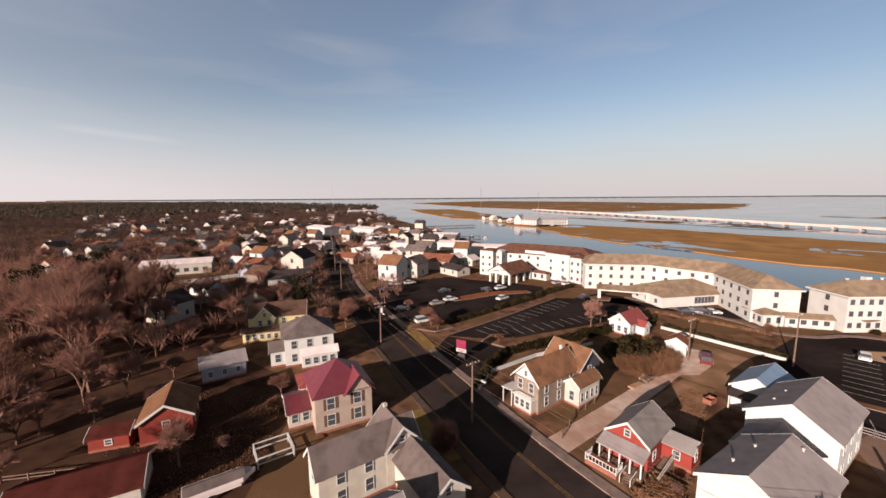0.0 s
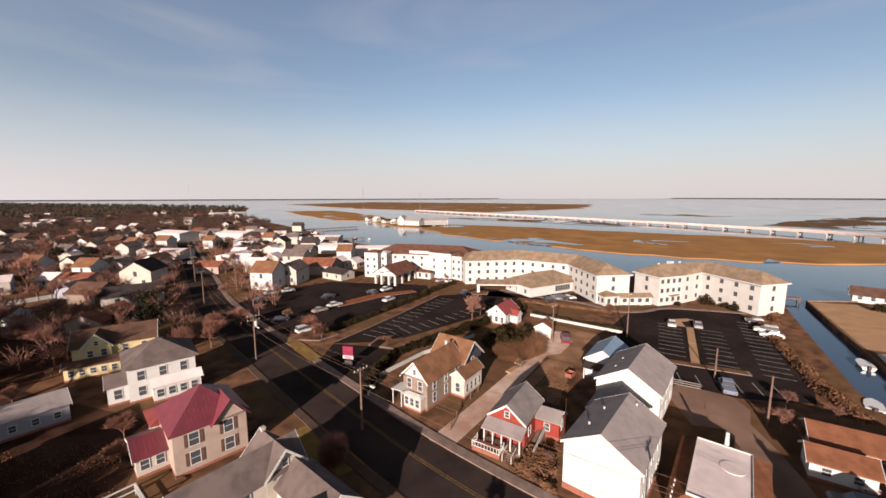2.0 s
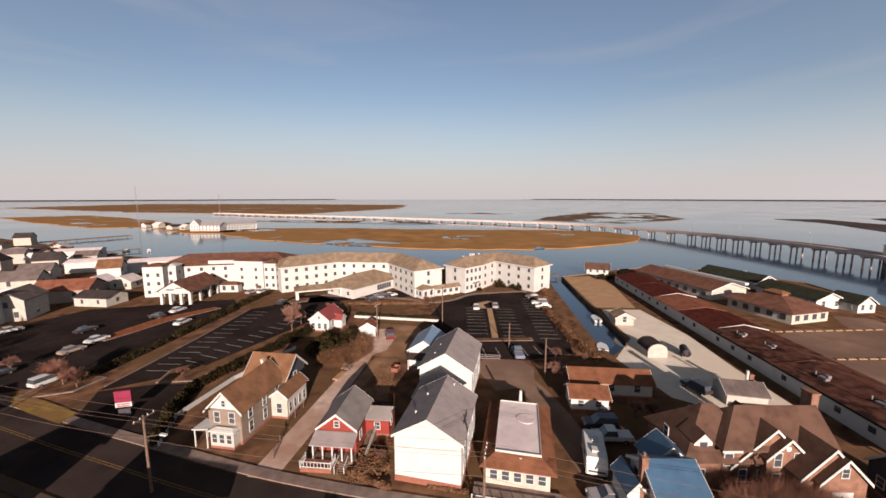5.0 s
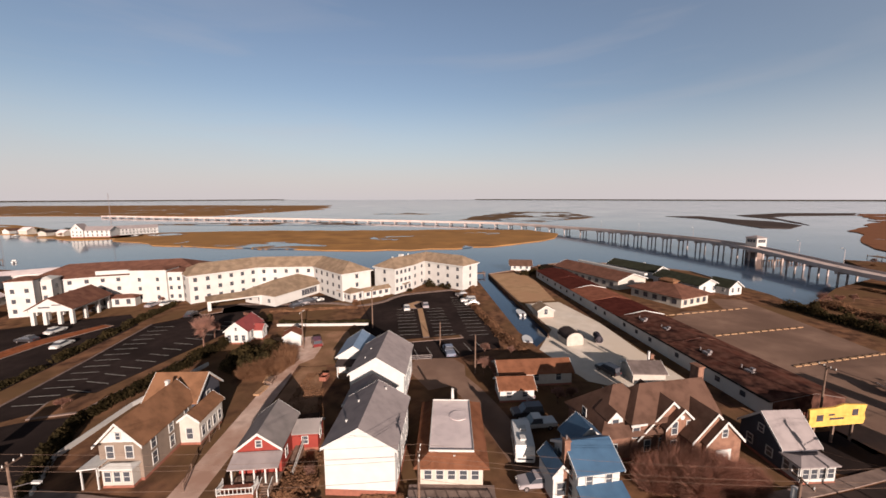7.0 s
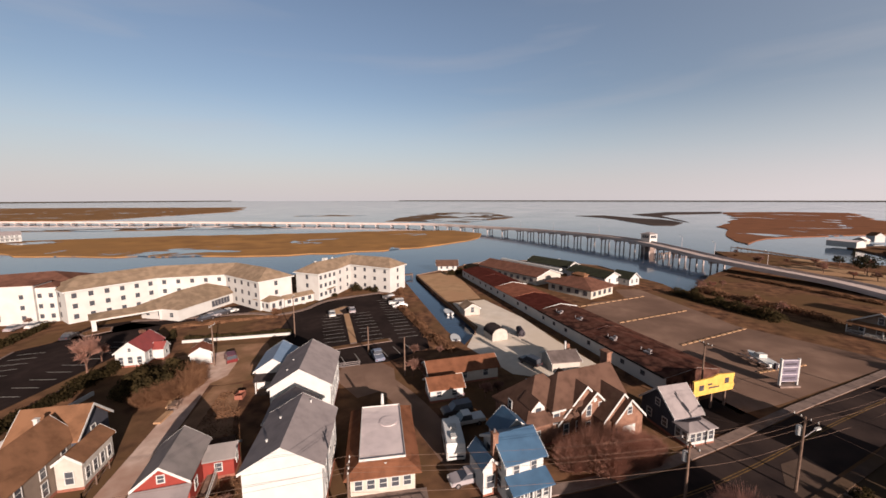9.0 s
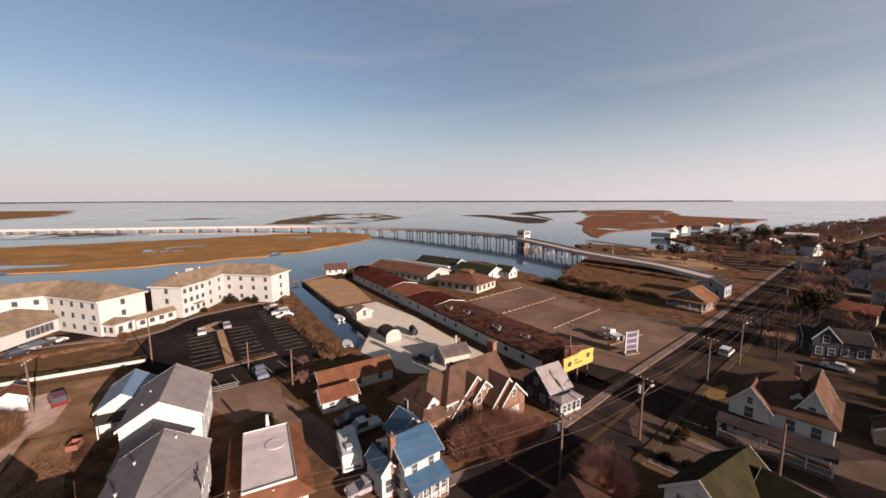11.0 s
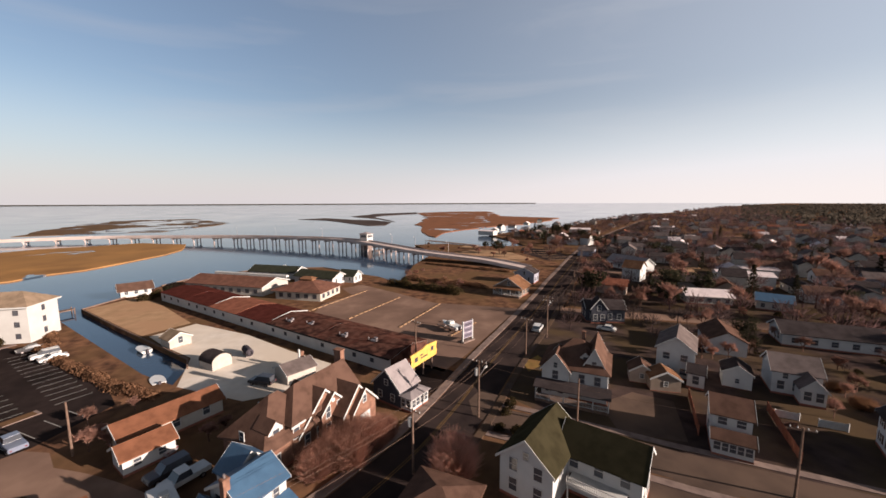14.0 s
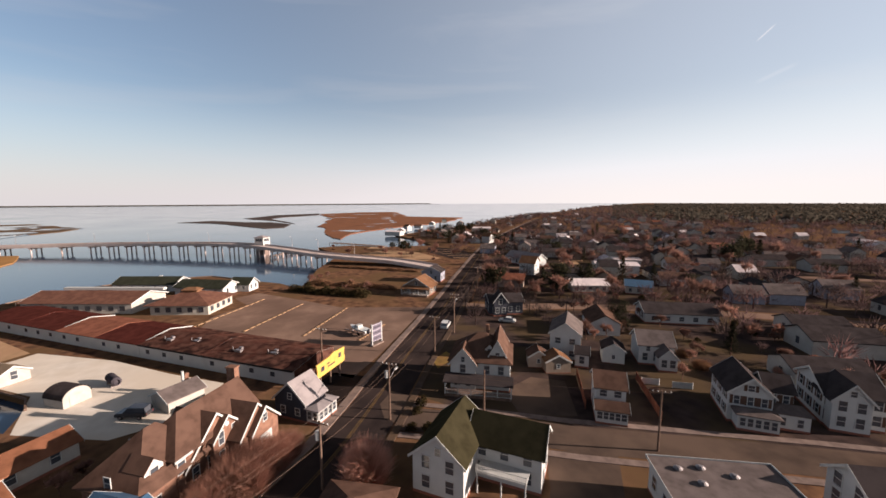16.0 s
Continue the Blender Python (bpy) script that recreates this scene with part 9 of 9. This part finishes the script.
# the inn on the marsh point
m, w = site((88, 436), (104, 420), 12, -0.5)
g = thing("waterside_inn", m, "white waterside inn with steep gables on the marsh point", "inn")
block(g, "wall", w, 12, 6, 9.0, "white", "r_grey", axis="x", over=0.5, found=0.6, wins={"f": [(1.2, 6, (1.2, 1.6)), (3.9, 6, (1.2, 1.6))]})
block(g, "gable_wall", 9, 9, 6.5, 11.5, "white", "r_grey", over=0.5, at=(-w / 2 - 1.0, -3, 0), found=0.6, wins={"f": [(1.2, 3), (4.0, 3), (7.4, 1)]}, roof_name="gable_roof")
m, w = site((108, 430), (140, 424), 11, -0.5)
g = thing("waterside_inn", m, "long white galleried inn beside the marsh", "inn")
block(g, "wall", w, 11, 6, 8.4, "white", "r_grey", axis="x", over=0.6, found=0.6, wins={"f": [(1.2, 12, (1.4, 1.6)), (3.9, 12, (1.4, 1.6))]})
for z in (0.6, 3.4):
    bm = bmesh.new()
    box(bm, -w / 2, -7.4, z, w / 2, -5.52, z + 0.2)
    for i in range(14):
        x = -w / 2 + w * i / 13
        box(bm, x - 0.08, -7.4, z + 0.2, x + 0.08, -7.25, z + 2.9)
    box(bm, -w / 2, -7.4, z + 1.0, w / 2, -7.3, z + 1.1)
    part("gallery", bm, M["trim"], g)
for x, y, k, s in ((70, 520, 7, 1.2), (62, 540, 1, 1.0), (85, 470, 7, 1.0), (78, 486, 3, 1.0)):
    copy_thing(TOWN_FAR[k], pose(x, y, -0.5, 0, 0, 30) @ Matrix.Diagonal((s, s, s, 1)))
for x, y in ((75, 500), (90, 480), (92, 455), (66, 530), (100, 450), (80, 455)):
    plant(TRNG.choice(("oak", "bare_c")), x, y, 0.8).location.z = -0.5

# fences
def fence(pts, h, mat, label, gap=2.4, rails=2, solid=False):
    g = thing("fence", I4, label, "fence")
    for i in range(len(pts) - 1):
        A, B = Vector(pts[i]), Vector(pts[i + 1])
        d = (B - A).normalized()
        nn = Vector((-d.y, d.x)) * 0.03
        bm = bmesh.new()
        if solid:
            hull_prism(bm, [(A.x, A.y, 0.05), (B.x, B.y, 0.05), (B.x, B.y, h), (A.x, A.y, h)], (nn.x, nn.y, 0))
        else:
            for k in range(rails):
                z = h * (k + 1) / rails - 0.14
                hull_prism(bm, [(A.x, A.y, z), (B.x, B.y, z), (B.x, B.y, z + 0.12), (A.x, A.y, z + 0.12)], (nn.x, nn.y, 0))
        part("rail" if not solid else "panel", bm, M[mat], g)
        n = max(1, int((B - A).length / gap))
        for k in range(n + 1):
            p = A.lerp(B, k / n)
            bm = bmesh.new()
            box(bm, p.x - 0.06, p.y - 0.06, -0.2, p.x + 0.06, p.y + 0.06, h + 0.1)
            part("post", bm, M[mat], g)


fence([(48, -56.9), (39.4, -48.6)], 1.5, "r_rust", "dark red-brown board fence", solid=True)
fence([(41.1, -65.1), (31.1, -55.7)], 1.5, "r_rust", "dark red-brown board fence", solid=True)
fence([(39.6, -64.4), (37.6, -66.5)], 1.2, "trim", "short white board fence", solid=True)
fence([(35.8, -67.6), (33.6, -70.0)], 1.2, "trim", "short white board fence", solid=True)
fence([(-101, 142), (-91, 150), (-84, 156)], 1.4, "trim", "long white board fence", solid=True)
fence([(-52, 40), (-44, 41.5)], 0.8, "wood", "short weathered garden fence", rails=2)
fence([(16.0, 47.4), (19.8, 52.6), (24.0, 56.2)], 1.0, "wood", "low weathered rail fence beside the drive")
fence([(28.8, 50.4), (33.5, 46.0)], 1.4, "wood", "weathered board fence behind the red house", solid=True)
fence([(56.5, 49.4), (60.4, 45.0)], 1.1, "metal", "low metal rail at the car park", rails=3)
fence([(35.4, 37.6), (47.2, 53.2)], 1.2, "wood", "weathered fence beside the yard")

# picnic table, bench, bins and small clutter
g = thing("picnic_table", pose(36.0, 63.2, 0, 0, 0, 35), "weathered wooden picnic table by the drive", "table")
bm = bmesh.new()
box(bm, -0.95, -0.4, 0.72, 0.95, 0.4, 0.77)
part("tabletop", bm, M["wood"], g)
for y in (-0.75, 0.55):
    bm = bmesh.new()
    box(bm, -0.95, y, 0.42, 0.95, y + 0.22, 0.46)
    part("bench", bm, M["wood"], g)
for x in (-0.7, 0.62):
    bm = bmesh.new()
    box(bm, x, -0.72, 0, x + 0.08, -0.62, 0.74)
    box(bm, x, 0.62, 0, x + 0.08, 0.72, 0.74)
    box(bm, x, -0.7, 0.34, x + 0.08, 0.7, 0.42)
    part("leg_frame", bm, M["wood"], g)
for x, y, a, lab in ((33.4, 61.6, 30, "stack of pale timber beside the drive"), (36.6, 64.8, 45, "stack of pale timber beside the drive")):
    g = thing("timber_stack", pose(x, y, 0, 0, 0, a), lab, "timber stack", "timber stacks")
    for k in range(4):
        bm = bmesh.new()
        box(bm, -1.6, -0.5 + 0.26 * k, 0.05, 1.6, -0.28 + 0.26 * k, 0.32)
        part("beam", bm, M["sand"], g)
for x, y, a in ((42.4, 56.2, 30),):
    g = thing("skip", pose(x, y, 0, 0, 0, a), "low rusty brown open bin in the yard", "bin")
    bm = bmesh.new()
    box(bm, -0.9, -0.6, 0.05, 0.9, 0.6, 0.15)
    for q in ((-0.9, -0.6, 0.9, -0.54), (-0.9, 0.54, 0.9, 0.6), (-0.9, -0.54, -0.84, 0.54), (0.84, -0.54, 0.9, 0.54)):
        box(bm, q[0], q[1], 0.15, q[2], q[3], 0.8)
    part("body", bm, M["found"], g)

# the patterns from which repeats were copied are no part of the place
for pat in (*PROTO.values(), *TOWN, *TOWN_FAR, *CARS.values()):
    for o in (*pat.children_recursive, pat):
        bpy.data.objects.remove(o)
